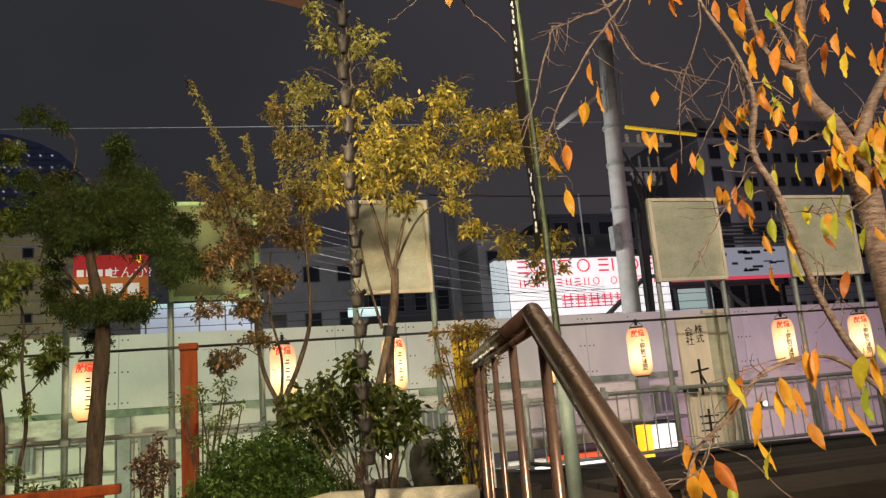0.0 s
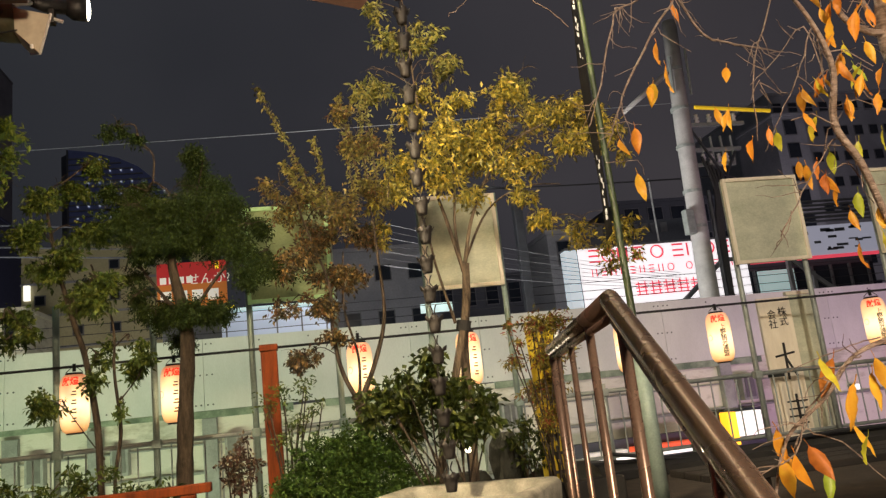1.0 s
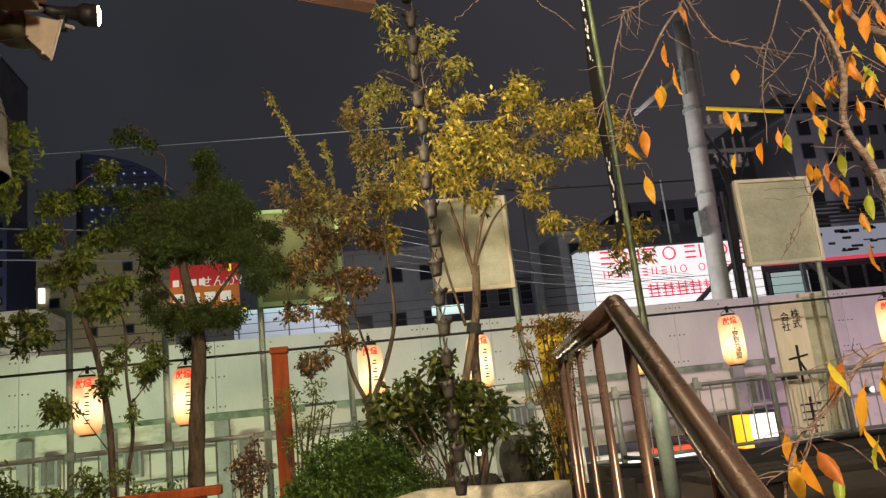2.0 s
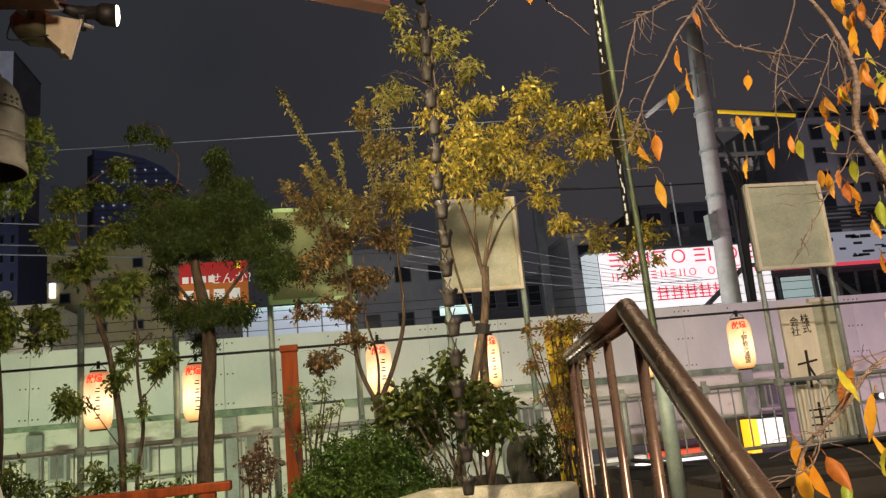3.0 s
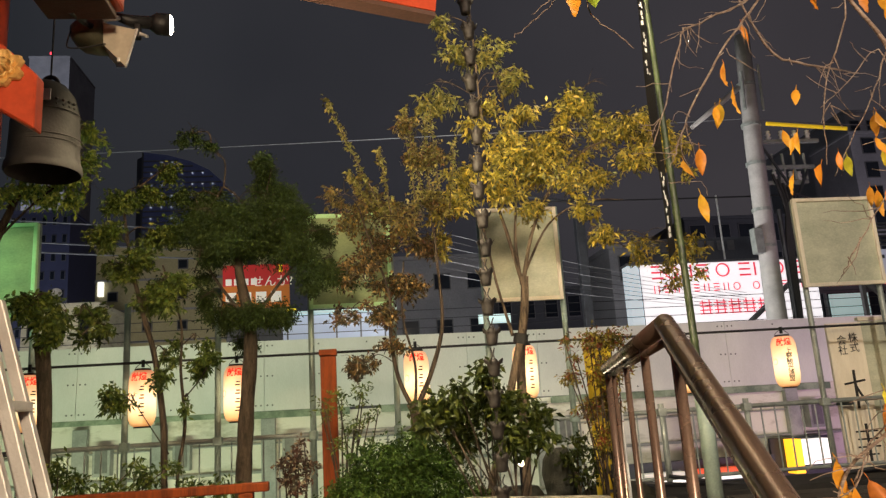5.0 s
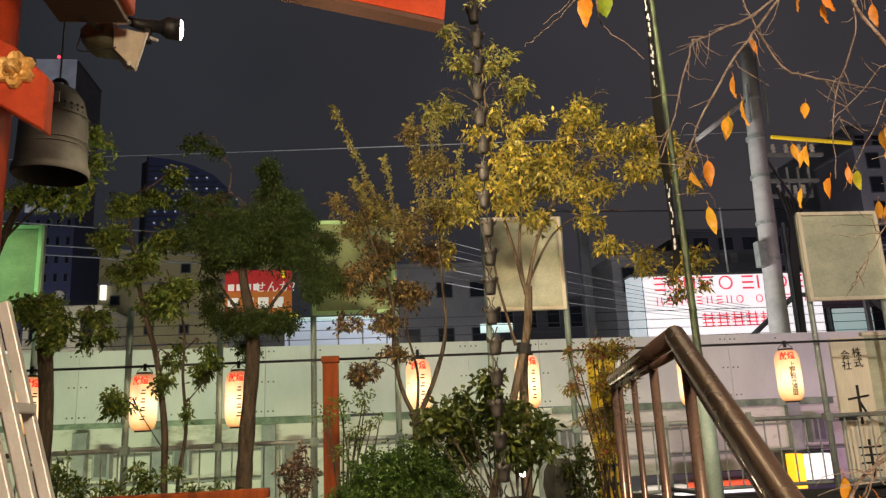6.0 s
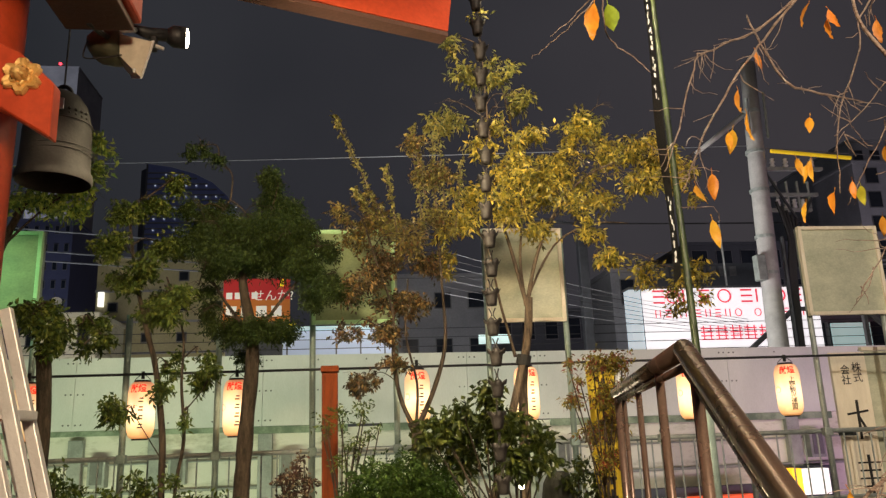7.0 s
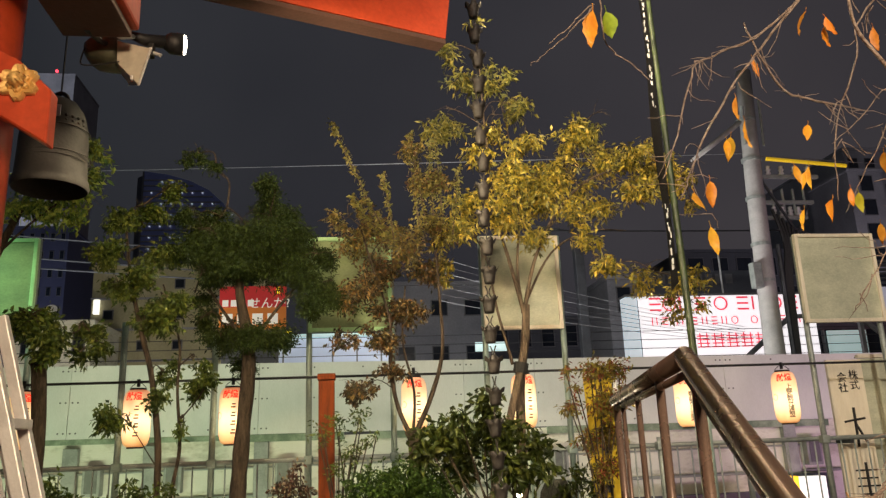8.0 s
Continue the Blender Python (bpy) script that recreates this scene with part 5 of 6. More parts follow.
e_clumps = [(-2.023, 3.738, 0.1200), (-1.948, 3.539, 0.1040), (-2.178, 3.256, 0.1361), (-2.367, 3.225, 0.1280), (-1.991, 3.343, 0.0960), (-2.307, 3.405, 0.1521), (-2.494, 3.170, 0.0880), (-2.124, 3.537, 0.1601), (-2.191, 3.847, 0.1361), (-1.878, 3.408, 0.0560), (-1.920, 3.694, 0.0560), (-2.077, 3.214, 0.0800)]
tree("evergreen_tree", (-2.5, 5.5, 0.76), "leafy fresh green tree behind the bell", e_stems, e_clumps, 3800, 0.055, 0.024, L_BRIGHT, M_BARK, 5.5, 0.25, 0.005, 0.35, 53, 1.0)


# ---- shrubs ----
def shrub(name, base, label, clumps, count, length, width, leaves, y, jitter, seed, canes, droop=0.2, bark=M_BARK, sprig=6):
    t = thing(name, base, label, "shrub")
    r = random.Random(seed)
    cl = world_clumps(clumps, y, jitter, 1.0, seed)
    for i in range(canes):
        c = cl[i % len(cl)]
        p0 = (base[0] + r.uniform(-0.08, 0.08), base[1] + r.uniform(-0.06, 0.06), base[2])
        p2 = (c[0] + r.uniform(-0.03, 0.03), c[1], c[2])
        p1 = (p0[0] * 0.6 + p2[0] * 0.4, p0[1], (p0[2] + p2[2]) / 2)
        line = smooth_line([p0, p1, p2], 5)
        own(part("cane", tube(line, [0.007 - 0.004 * j / len(line) for j in range(len(line))], 6), bark), t)
    own(leaf_cloud("foliage", cl, count, length, width, leaves, None, droop, 1, seed, 1.0, sprig), t)
    return t


shrub("round_bush", (0.2, 4.15, 0.76), "dense rounded clipped green bush", [(0.200, 1.290, 0.1650), (0.040, 1.265, 0.1600), (0.355, 1.255, 0.1600), (0.58, 1.03, 0.11), (-0.092, 1.130, 0.1359), (0.470, 1.110, 0.1208), (0.171, 1.107, 0.1812), (0.049, 1.033, 0.1812), (0.313, 1.009, 0.1812), (-0.099, 0.990, 0.1510), (0.489, 0.965, 0.1510), (-0.211, 1.056, 0.0906)], 26000, 0.026, 0.013, L_CLIPPED, 4.15, 0.18, 61, 9, 0.0)
shrub("broad_leaf_shrub", (0.72, 4.0, 0.76), "broad-leaved glossy green shrub round the rain chain", [(0.594, 1.688, 0.0698), (0.382, 1.551, 0.0989), (0.528, 1.518, 0.0989), (0.675, 1.513, 0.1048), (0.798, 1.566, 0.0873), (0.882, 1.478, 0.0757), (0.321, 1.469, 0.0757), (0.522, 1.378, 0.0989), (0.727, 1.371, 0.0989), (0.860, 1.366, 0.0640), (0.620, 1.600, 0.0815), (0.444, 1.634, 0.0524)], 2700, 0.056, 0.027, L_SHRUB, 4.05, 0.22, 67, 14, 0.25)
shrub("nandina", (1.45, 4.6, 0.76), "fine-leaved nandina with red and yellow autumn tips", [(1.410, 1.902, 0.0870), (1.556, 1.916, 0.0803), (1.429, 1.696, 0.1004), (1.502, 1.526, 0.0937), (1.376, 1.496, 0.0803), (1.287, 1.700, 0.0602), (1.578, 1.760, 0.0736), (1.414, 1.331, 0.0803), (1.259, 1.802, 0.0335), (1.231, 1.906, 0.0335)], 3600, 0.036, 0.013, L_NANDINA, 4.6, 0.12, 71, 12, 0.2)
shrub("bamboo_like_shrub", (-0.12, 4.6, 0.76), "thin upright shrub with sparse small leaves beside the post", [(-0.146, 1.641, 0.0803), (-0.014, 1.670, 0.0736), (-0.244, 1.580, 0.0669), (-0.081, 1.479, 0.0803), (0.018, 1.540, 0.0602), (-0.146, 1.387, 0.0669), (-0.277, 1.645, 0.0335), (0.051, 1.571, 0.0335)], 520, 0.036, 0.012, L_OLIVE, 4.6, 0.12, 73, 13, 0.2)
shrub("red_leaf_shrub", (-0.40, 4.55, 0.76), "small shrub with dark red leaves and pale edges", [(-0.413, 1.337, 0.0596), (-0.459, 1.278, 0.0662), (-0.350, 1.273, 0.0662), (-0.411, 1.200, 0.0794), (-0.383, 1.412, 0.0331)], 620, 0.032, 0.017, L_DARKRED, 4.55, 0.1, 79, 7, 0.1)
shrub("low_shrub", (1.30, 4.75, 0.76), "small dark shrub beside the timber edging", [(1.315, 1.281, 0.0829), (1.256, 1.200, 0.0829), (1.380, 1.195, 0.0691), (1.318, 1.099, 0.0829)], 500, 0.04, 0.02, L_SHRUB, 4.75, 0.1, 83, 6, 0.2)
shrub("bed_shrub", (-1.75, 4.7, 0.76), "low leafy bed planting behind the red rail", [(-1.740, 1.366, 0.0684), (-1.778, 1.291, 0.0821), (-1.372, 1.336, 0.0410), (-1.262, 1.301, 0.0684), (-1.154, 1.312, 0.0547), (-1.625, 1.255, 0.0889), (-1.471, 1.233, 0.0821), (-1.317, 1.212, 0.1026), (-1.008, 1.199, 0.0889), (-0.851, 1.177, 0.0821)], 1300, 0.045, 0.018, L_OLIVE, 4.7, 0.15, 89, 10, 0.1)

# ---- cherry tree ----
cherry = thing("cherry_tree", (1.95, 1.9, 0.76), "cherry tree with glossy bark and hanging orange leaves", "tree")
c_limbs = [
    ("trunk", 1.95, [(1.910, 0.686, 0.0511), (1.977, 1.070, 0.0511), (2.041, 1.542, 0.0482), (2.022, 1.834, 0.0454), (2.014, 2.042, 0.0411), (1.975, 2.227, 0.0340)]),
    ("limb", 1.95, [(1.992, 2.197, 0.0284), (1.919, 2.285, 0.0227), (1.878, 2.413, 0.0199), (1.882, 2.576, 0.0184), (1.923, 2.874, 0.0156), (1.938, 3.096, 0.0128)]),
    ("limb", 1.95, [(1.992, 2.197, 0.0227), (2.112, 2.361, 0.0184), (2.214, 2.532, 0.0170), (2.375, 2.871, 0.0142)]),
    ("limb", 1.75, [(1.816, 1.109, 0.0166), (1.729, 1.403, 0.0134), (1.637, 1.579, 0.0115), (1.571, 1.717, 0.0102), (1.504, 1.855, 0.0095), (1.460, 1.994, 0.0095), (1.434, 2.119, 0.0102), (1.442, 2.273, 0.0089), (1.413, 2.430, 0.0064), (1.354, 2.587, 0.0051), (1.343, 2.696, 0.0038)]),
    ("limb", 1.95, [(1.895, 2.494, 0.0113), (1.801, 2.504, 0.0113), (1.716, 2.564, 0.0099), (1.651, 2.724, 0.0085), (1.624, 2.846, 0.0071)]),
    ("limb", 2.0, [(1.926, 2.375, 0.0102), (1.874, 2.517, 0.0087), (1.827, 2.702, 0.0073)]),
    ("twig", 1.9, [(1.611, 2.855, 0.0055), (1.477, 2.702, 0.0041), (1.412, 2.561, 0.0036), (1.350, 2.369, 0.0033), (1.310, 2.134, 0.0022)]),
    ("twig", 2.0, [(1.430, 2.922, 0.0087), (1.253, 2.721, 0.0065), (1.132, 2.575, 0.0058), (0.991, 2.379, 0.0047), (0.908, 2.224, 0.0035), (0.874, 2.162, 0.0023)]),
    ("twig", 2.05, [(1.387, 2.865, 0.0075), (1.231, 2.737, 0.0060), (1.048, 2.654, 0.0051), (0.993, 2.607, 0.0045), (0.910, 2.379, 0.0036), (0.848, 2.240, 0.0024)]),
    ("twig", 2.4, [(1.392, 2.983, 0.0052), (1.503, 2.731, 0.0079), (1.643, 2.680, 0.0070), (1.812, 2.629, 0.0035)]),
    ("twig", 1.6, [(0.521, 2.641, 0.0035), (0.537, 2.539, 0.0030), (0.556, 2.439, 0.0028), (0.597, 2.372, 0.0023), (0.645, 2.333, 0.0016)]),
    ("twig", 1.6, [(0.535, 2.547, 0.0030), (0.494, 2.486, 0.0026), (0.426, 2.432, 0.0021), (0.356, 2.367, 0.0014)]),
    ("twig", 1.6, [(0.519, 2.530, 0.0026), (0.473, 2.485, 0.0021), (0.409, 2.425, 0.0014)]),
    ("limb", 1.5, [(1.571, 1.317, 0.0087), (1.480, 1.442, 0.0071), (1.383, 1.508, 0.0060), (1.258, 1.528, 0.0055), (1.143, 1.498, 0.0049), (1.039, 1.419, 0.0044), (0.962, 1.348, 0.0039), (0.913, 1.259, 0.0033), (0.877, 1.207, 0.0026)]),
    ("twig", 1.5, [(1.142, 1.494, 0.0033), (1.078, 1.471, 0.0033), (1.005, 1.391, 0.0033), (0.942, 1.314, 0.0026), (0.861, 1.276, 0.0017)]),
    ("twig", 1.5, [(0.999, 1.356, 0.0028), (1.064, 1.314, 0.0024), (1.149, 1.222, 0.0017)]),
    ("twig", 1.5, [(1.227, 1.530, 0.0028), (1.116, 1.513, 0.0024), (0.977, 1.479, 0.0015)]),
    ("twig", 1.8, [(1.503, 2.009, 0.0039), (1.455, 2.085, 0.0031), (1.360, 1.984, 0.0026), (1.234, 1.839, 0.0031), (1.208, 1.792, 0.0018)]),
    ("twig", 1.9, [(1.570, 2.340, 0.0041), (1.542, 2.472, 0.0033), (1.452, 2.318, 0.0028), (1.370, 2.188, 0.0021), (1.326, 2.099, 0.0017)]),
    ("twig", 1.85, [(1.531, 2.282, 0.0035), (1.469, 2.445, 0.0027), (1.386, 2.367, 0.0022), (1.275, 2.282, 0.0019)]),
    ("twig", 1.85, [(1.593, 1.876, 0.0040), (1.660, 1.806, 0.0035), (1.720, 1.753, 0.0027), (1.749, 1.650, 0.0019)]),
    ("twig", 1.9, [(1.960, 2.028, 0.0055), (1.822, 1.955, 0.0041), (1.719, 1.974, 0.0028), (1.647, 1.983, 0.0019)]),
    ("twig", 2.0, [(1.969, 2.305, 0.0058), (1.840, 2.242, 0.0044), (1.761, 2.300, 0.0029), (1.715, 2.408, 0.0020)]),
    ("twig", 2.0, [(1.020, 2.616, 0.0029), (1.008, 2.548, 0.0020), (1.008, 2.520, 0.0015)]),
    ("twig", 2.0, [(0.882, 2.232, 0.0023), (0.947, 2.240, 0.0019), (0.991, 2.220, 0.0015)]),
    ("twig", 2.0, [(0.879, 2.127, 0.0023), (0.959, 2.113, 0.0019), (0.989, 2.084, 0.0015)]),
]
for i, (nm, y, rows) in enumerate(c_limbs):
    stem(cherry, rows, y, M_CHERRYBARK, nm, 0.03 if nm != "trunk" else 0.0, 100 + i, "", 0.6 if nm == "twig" else 1.0)


def cherry_leaf(bend, fold, seed):
    """A toothed oval leaf with a drawn-out tip, hanging from its stalk at the origin; 1 long."""
    r = random.Random(seed)
    bm = bmesh.new()
    n = 9
    mid, left, right = [], [], []
    for i in range(n + 1):
        u = i / n
        w = 0.215 * math.sin(math.pi * u ** 0.85) * (1 - 0.35 * u) + (0.0 if i in (0, n) else 0.01)
        y = bend * math.sin(u * 2.2) * 0.35
        z = -u
        k = 1 + (0.045 if i % 2 else -0.02)
        mid.append(bm.verts.new((0.02 * math.sin(3 * u), y, z)))
        left.append(bm.verts.new((-w * k, y + fold * w + 0.02 * r.gauss(0, 1), z + 0.02)))
        right.append(bm.verts.new((w * k, y + fold * w + 0.02 * r.gauss(0, 1), z + 0.02)))
    for i in range(n):
        bm.faces.new((mid[i], left[i], left[i + 1], mid[i + 1]))
        bm.faces.new((right[i], mid[i], mid[i + 1], right[i + 1]))
    tube([(0, 0, 0.22), (0.01, 0, 0.1), (0, 0, 0)], 0.012, 4, bm, False)
    return bm


leaf_meshes = [[mesh_of("leaf", cherry_leaf(b, f, s), mt, True) for s, (b, f) in enumerate(((0.25, 0.35), (-0.5, 0.6), (0.7, 0.25), (-0.2, 0.9)))] for mt in (L_CHERRY, L_CHERRYGREEN)]
lr = random.Random(12)


def hang_leaves(rows, y, size, green=0.15):
    for x, z in rows:
        me = lr.choice(leaf_meshes[1 if lr.random() < green else 0])
        o = new("leaf", me)
        s = size * lr.uniform(0.82, 1.15)
        o.matrix_basis = pose(x, y + lr.uniform(-0.08, 0.08), z + s * 0.45, lr.uniform(-24, 24), lr.uniform(-24, 24), lr.uniform(-42, 42)) @ Matrix.Diagonal((s * lr.uniform(0.75, 1.1), s, s, 1))
        own(o, cherry)


hang_leaves([(1.048, 2.419), (1.077, 2.349), (1.086, 2.346), (1.214, 2.633), (1.007, 2.202), (0.914, 2.145), (0.989, 2.058), (1.072, 2.342)], 2.0, 0.078, 0.0)
for at, size, kind, turn in (((0.522, 1.6, 2.515), 0.094, leaf_meshes[0][0], (4, 3, 12)), ((0.556, 1.6, 2.515), 0.088, leaf_meshes[1][3], (-6, -8, -35))):
    o = new("leaf", kind)
    o.matrix_basis = pose(*at, *turn) @ Matrix.Diagonal((size * 1.15, size, size, 1))
    own(o, cherry)
hang_leaves([(1.325, 2.647), (1.334, 2.632), (1.247, 2.332), (1.211, 2.224), (1.190, 2.176), (1.208, 2.188), (1.235, 2.095), (1.280, 2.112), (1.285, 2.098), (1.546, 2.671), (1.525, 2.552), (1.504, 2.264), (1.423, 2.037), (1.464, 1.932)], 1.9, 0.068, 0.05)
hang_leaves([(1.439, 2.023), (1.601, 2.275), (1.650, 2.313), (1.768, 2.215), (1.646, 2.085), (1.677, 2.610)], 1.85, 0.075, 1.0)
hang_leaves([(1.595, 2.417), (1.629, 2.429), (1.570, 2.397), (1.679, 2.578), (1.903, 2.633), (1.943, 2.657), (1.876, 2.615), (1.932, 2.453), (1.984, 2.475), (2.027, 2.461), (2.123, 2.670), (2.140, 2.587), (1.996, 2.229), (1.925, 2.217), (1.946, 2.160), (2.097, 2.360), (1.864, 2.047), (1.765, 2.195), (1.782, 2.121), (1.735, 2.102), (1.837, 2.121), (1.710, 2.138), (1.704, 2.213), (1.716, 2.327)], 1.8, 0.082, 0.2)
hang_leaves([(1.507, 1.849), (1.506, 1.866), (1.551, 1.782), (1.525, 1.767), (1.668, 1.726), (1.576, 2.353), (1.515, 2.405), (1.593, 2.336), (1.989, 2.429), (2.060, 2.611), (1.959, 2.163), (1.914, 2.163), (1.875, 2.617), (1.974, 2.654), (1.699, 2.604)], 1.8, 0.075, 0.12)
hang_leaves([(1.031, 1.399), (1.080, 1.451), (1.142, 1.447), (1.154, 1.418), (1.178, 1.499), (1.191, 1.505), (1.224, 1.428), (1.292, 1.423), (1.375, 1.476), (1.410, 1.474), (1.383, 1.407), (1.328, 1.395), (1.024, 1.461), (1.250, 1.371)], 1.45, 0.084, 0.4)
hang_leaves([(1.060, 1.308), (1.101, 1.319), (0.941, 1.323), (0.897, 1.304), (0.946, 1.274), (0.914, 1.266), (0.973, 1.252), (1.400, 1.511), (1.190, 1.355)], 1.45, 0.076, 0.15)

# leaf sprays and bare twiglets along the limbs
def along(rows, y, t):
    k = t * (len(rows) - 1)
    i = min(int(k), len(rows) - 2)
    f = k - i
    return Vector((rows[i][0] * (1 - f) + rows[i + 1][0] * f, y, rows[i][1] * (1 - f) + rows[i + 1][1] * f))


def spray(limb, lo, hi, count, size, green, reach=0.10):
    _, y, rows = c_limbs[limb]
    for _ in range(count):
        p = along(rows, y, lr.uniform(lo, hi))
        e = p + Vector((lr.gauss(0, reach), lr.uniform(-0.12, 0.06), lr.uniform(-0.09, 0.07)))
        mid = p.lerp(e, 0.5) + Vector((0, 0, 0.03))
        own(part("twiglet", tube([p, mid, e], [0.0022, 0.0016, 0.0012], 4), M_CHERRYBARK), cherry)
        hang_leaves([(e.x + lr.uniform(-0.012, 0.012), e.z - size * 0.5) for _ in range(lr.choice((1, 2, 2, 3)))], e.y, size, green)


def bare(limb, lo, hi, count, reach=0.045):
    _, y, rows = c_limbs[limb]
    for _ in range(count):
        p = along(rows, y, lr.uniform(lo, hi))
        way = (along(rows, y, min(1, hi)) - along(rows, y, lo)).normalized()
        side = lr.choice((-1, 1))
        way = (way + Vector((way.z, 0, -way.x)) * side * lr.uniform(0.5, 1.1) + Vector((0, lr.uniform(-0.5, 0.5), 0))).normalized()
        line, n = [p], lr.choice((2, 2, 3, 4, 5))
        for j in range(n):
            way = (way + Vector((lr.gauss(0, 0.25), lr.gauss(0, 0.2), lr.gauss(0, 0.25)))).normalized()
            line.append(line[-1] + way * reach * lr.uniform(0.4, 0.8))
        own(part("twiglet", tube(line, [0.0017 - 0.0011 * j / n for j in range(n + 1)], 4), M_CHERRYBARK), cherry)


spray(0, 0.75, 1.0, 10, 0.085, 0.35)
spray(1, 0.0, 0.9, 7, 0.078, 0.15)
spray(2, 0.0, 1.0, 13, 0.085, 0.25)
spray(4, 0.0, 1.0, 7, 0.075, 0.1)
spray(3, 0.45, 0.8, 6, 0.072, 0.15)
spray(22, 0.1, 1.0, 5, 0.075, 0.1)
spray(21, 0.1, 0.8, 6, 0.08, 0.3)
for limb, n in ((7, 16), (8, 18), (3, 16), (4, 12), (6, 10), (13, 12), (14, 7), (1, 9), (2, 9), (9, 12), (5, 8), (17, 6), (18, 6), (19, 6), (20, 5)):
    bare(limb, 0.15, 0.95, n)

# ---- utility pole and wires ----
t = thing("utility_pole", (8.78, 15.0, 1.55), "grey concrete utility pole with fittings", "utility pole")
own(part("shaft", tube([(8.68, 15, 1.55), (8.72, 15, 4.0), (8.80, 15, 7.0), (8.92, 15, 9.55)], [0.22, 0.20, 0.185, 0.165], 20), M_POLE, None, "", True), t)
for z in (4.6, 5.4, 6.45, 7.35, 8.3):
    xx = 8.70 + 0.03 * (z - 4)
    own(part("band", tube([(xx, 15, z), (xx + 0.002, 15, z + 0.07)], 0.21, 16), M_GALV), t)
own(part("side_pipe", tube([(9.02, 14.85, 1.6), (9.04, 14.85, 5.4)], 0.055, 8), M_STEEL), t)
own(part("side_pipe", tube([(9.10, 14.9, 7.7), (9.14, 14.9, 8.8)], 0.03, 8), M_GALV), t)
own(part("side_pipe", tube([(8.62, 14.82, 7.7), (8.66, 14.82, 8.6)], 0.04, 8), M_GALV), t)
for z, x1 in ((6.95, 10.3), (6.35, 10.1), (6.0, 9.9)):
    own(part("cross_arm", box((8.85, 14.93, z), (x1, 15.03, z + 0.075), 0.01), M_GALV), t)
    for k in range(4):
        xx = 9.15 + k * (x1 - 9.25) / 3.4
        if z != 6.35:
            bm = lathe([(0.035, 0), (0.06, 0.04), (0.035, 0.08), (0.065, 0.12), (0.035, 0.16), (0.05, 0.2), (0.01, 0.22)], 12)
            bm.transform(Matrix.Translation((xx, 14.98, z + 0.077)))
            own(part("insulator", bm, M_PALEINK, None, "pale ceramic insulator", True), t)
        else:
            own(part("drop_bar", tube([(xx, 14.98, z - 0.25), (xx, 14.98, z + 0.35)], 0.03, 8), M_GALV), t)
own(part("stay_arm", tube([(8.82, 15, 8.42), (7.95, 15, 7.75), (7.42, 15, 7.36)], [0.06, 0.06, 0.045], 10), M_POLE, None, "", True), t)
own(part("switch_box", box((8.35, 14.75, 4.45), (8.55, 14.95, 5.0), 0.02), M_GALV), t)
for a, b in (((8.9, 14.9, 6.9), (9.5, 14.9, 5.8)), ((9.9, 14.9, 6.3), (9.3, 14.9, 5.2)), ((9.2, 14.9, 5.9), (9.9, 14.9, 5.6))):
    own(part("brace", tube([a, b], 0.03, 6), M_STEEL), t)
for k in range(5):
    own(part("drop_cable", tube(smooth_line([(9.05 + 0.1 * k, 14.88, 6.2 - 0.1 * k), (9.2 + 0.05 * k, 14.85, 5.4), (9.1 + 0.03 * k, 14.85, 4.4), (9.05 + 0.02 * k, 14.85, 1.6)], 6), 0.035, 6), M_CABLE), t)
t = thing("guard_tube", (10.1, 15.0, 7.4), "yellow guard tube on an overhead wire, brightened by added glow", "wire guard")
own(part("tube", tube([(9.05, 14.8, 7.345), (10.91, 14.8, 7.19)], 0.042, 10), M_GLOWTUBE), t)


# catenary mast and steel frame on the viaduct
mast = thing("catenary_mast", (6.1, 19.5, 1.55), "dark steel railway catenary mast", "mast")
own(part("mast", box((5.95, 19.4, 1.55), (6.2, 19.65, 8.6), 0.02), M_STEEL), mast)
own(part("bracket", tube([(6.1, 19.5, 7.0), (4.2, 19.5, 7.3)], 0.04, 8), M_STEEL), mast)


def wire(pts, rad, sag, pale=False):
    a, b = Vector(pts[0]), Vector(pts[1])
    line = [a.lerp(b, i / 14) - Vector((0, 0, sag * 4 * (i / 14) * (1 - i / 14))) for i in range(15)]
    return own(part("wire", tube(line, rad, 5), M_PALECABLE if pale else M_CABLE, None, "thin pale overhead wire" if pale else ""), mast)


wire(((-22, 18, 7.85), (8.8, 15, 7.55)), 0.009, 0.10, True)
wire(((8.8, 15, 7.5), (24, 15.5, 7.0)), 0.012, 0.05, True)
for z0, z1 in ((6.95, 6.2), (6.45, 5.7), (6.15, 5.5)):
    wire(((-16, 18, z0 + 0.5), (-3.6, 18, z1)), 0.018, 0.05, True)
for k in range(7):
    wire(((2.0, 17.2, 5.75 - 0.17 * k), (9.2, 17.0, 3.95 - 0.06 * k)), 0.0065, 0.12, k % 2 == 0)
for k in range(6):
    wire(((-22, 20.2, 3.2 + 0.24 * k), (30, 20.2, 3.2 + 0.24 * k)), 0.010, 0.05, False)
wire(((1, 19, 7.0), (12, 19, 6.9)), 0.022, 0.05)

t = thing("steel_gantry", (9.5, 16.5, 1.55), "grey steel angle frame standing on the viaduct", "steel frame")
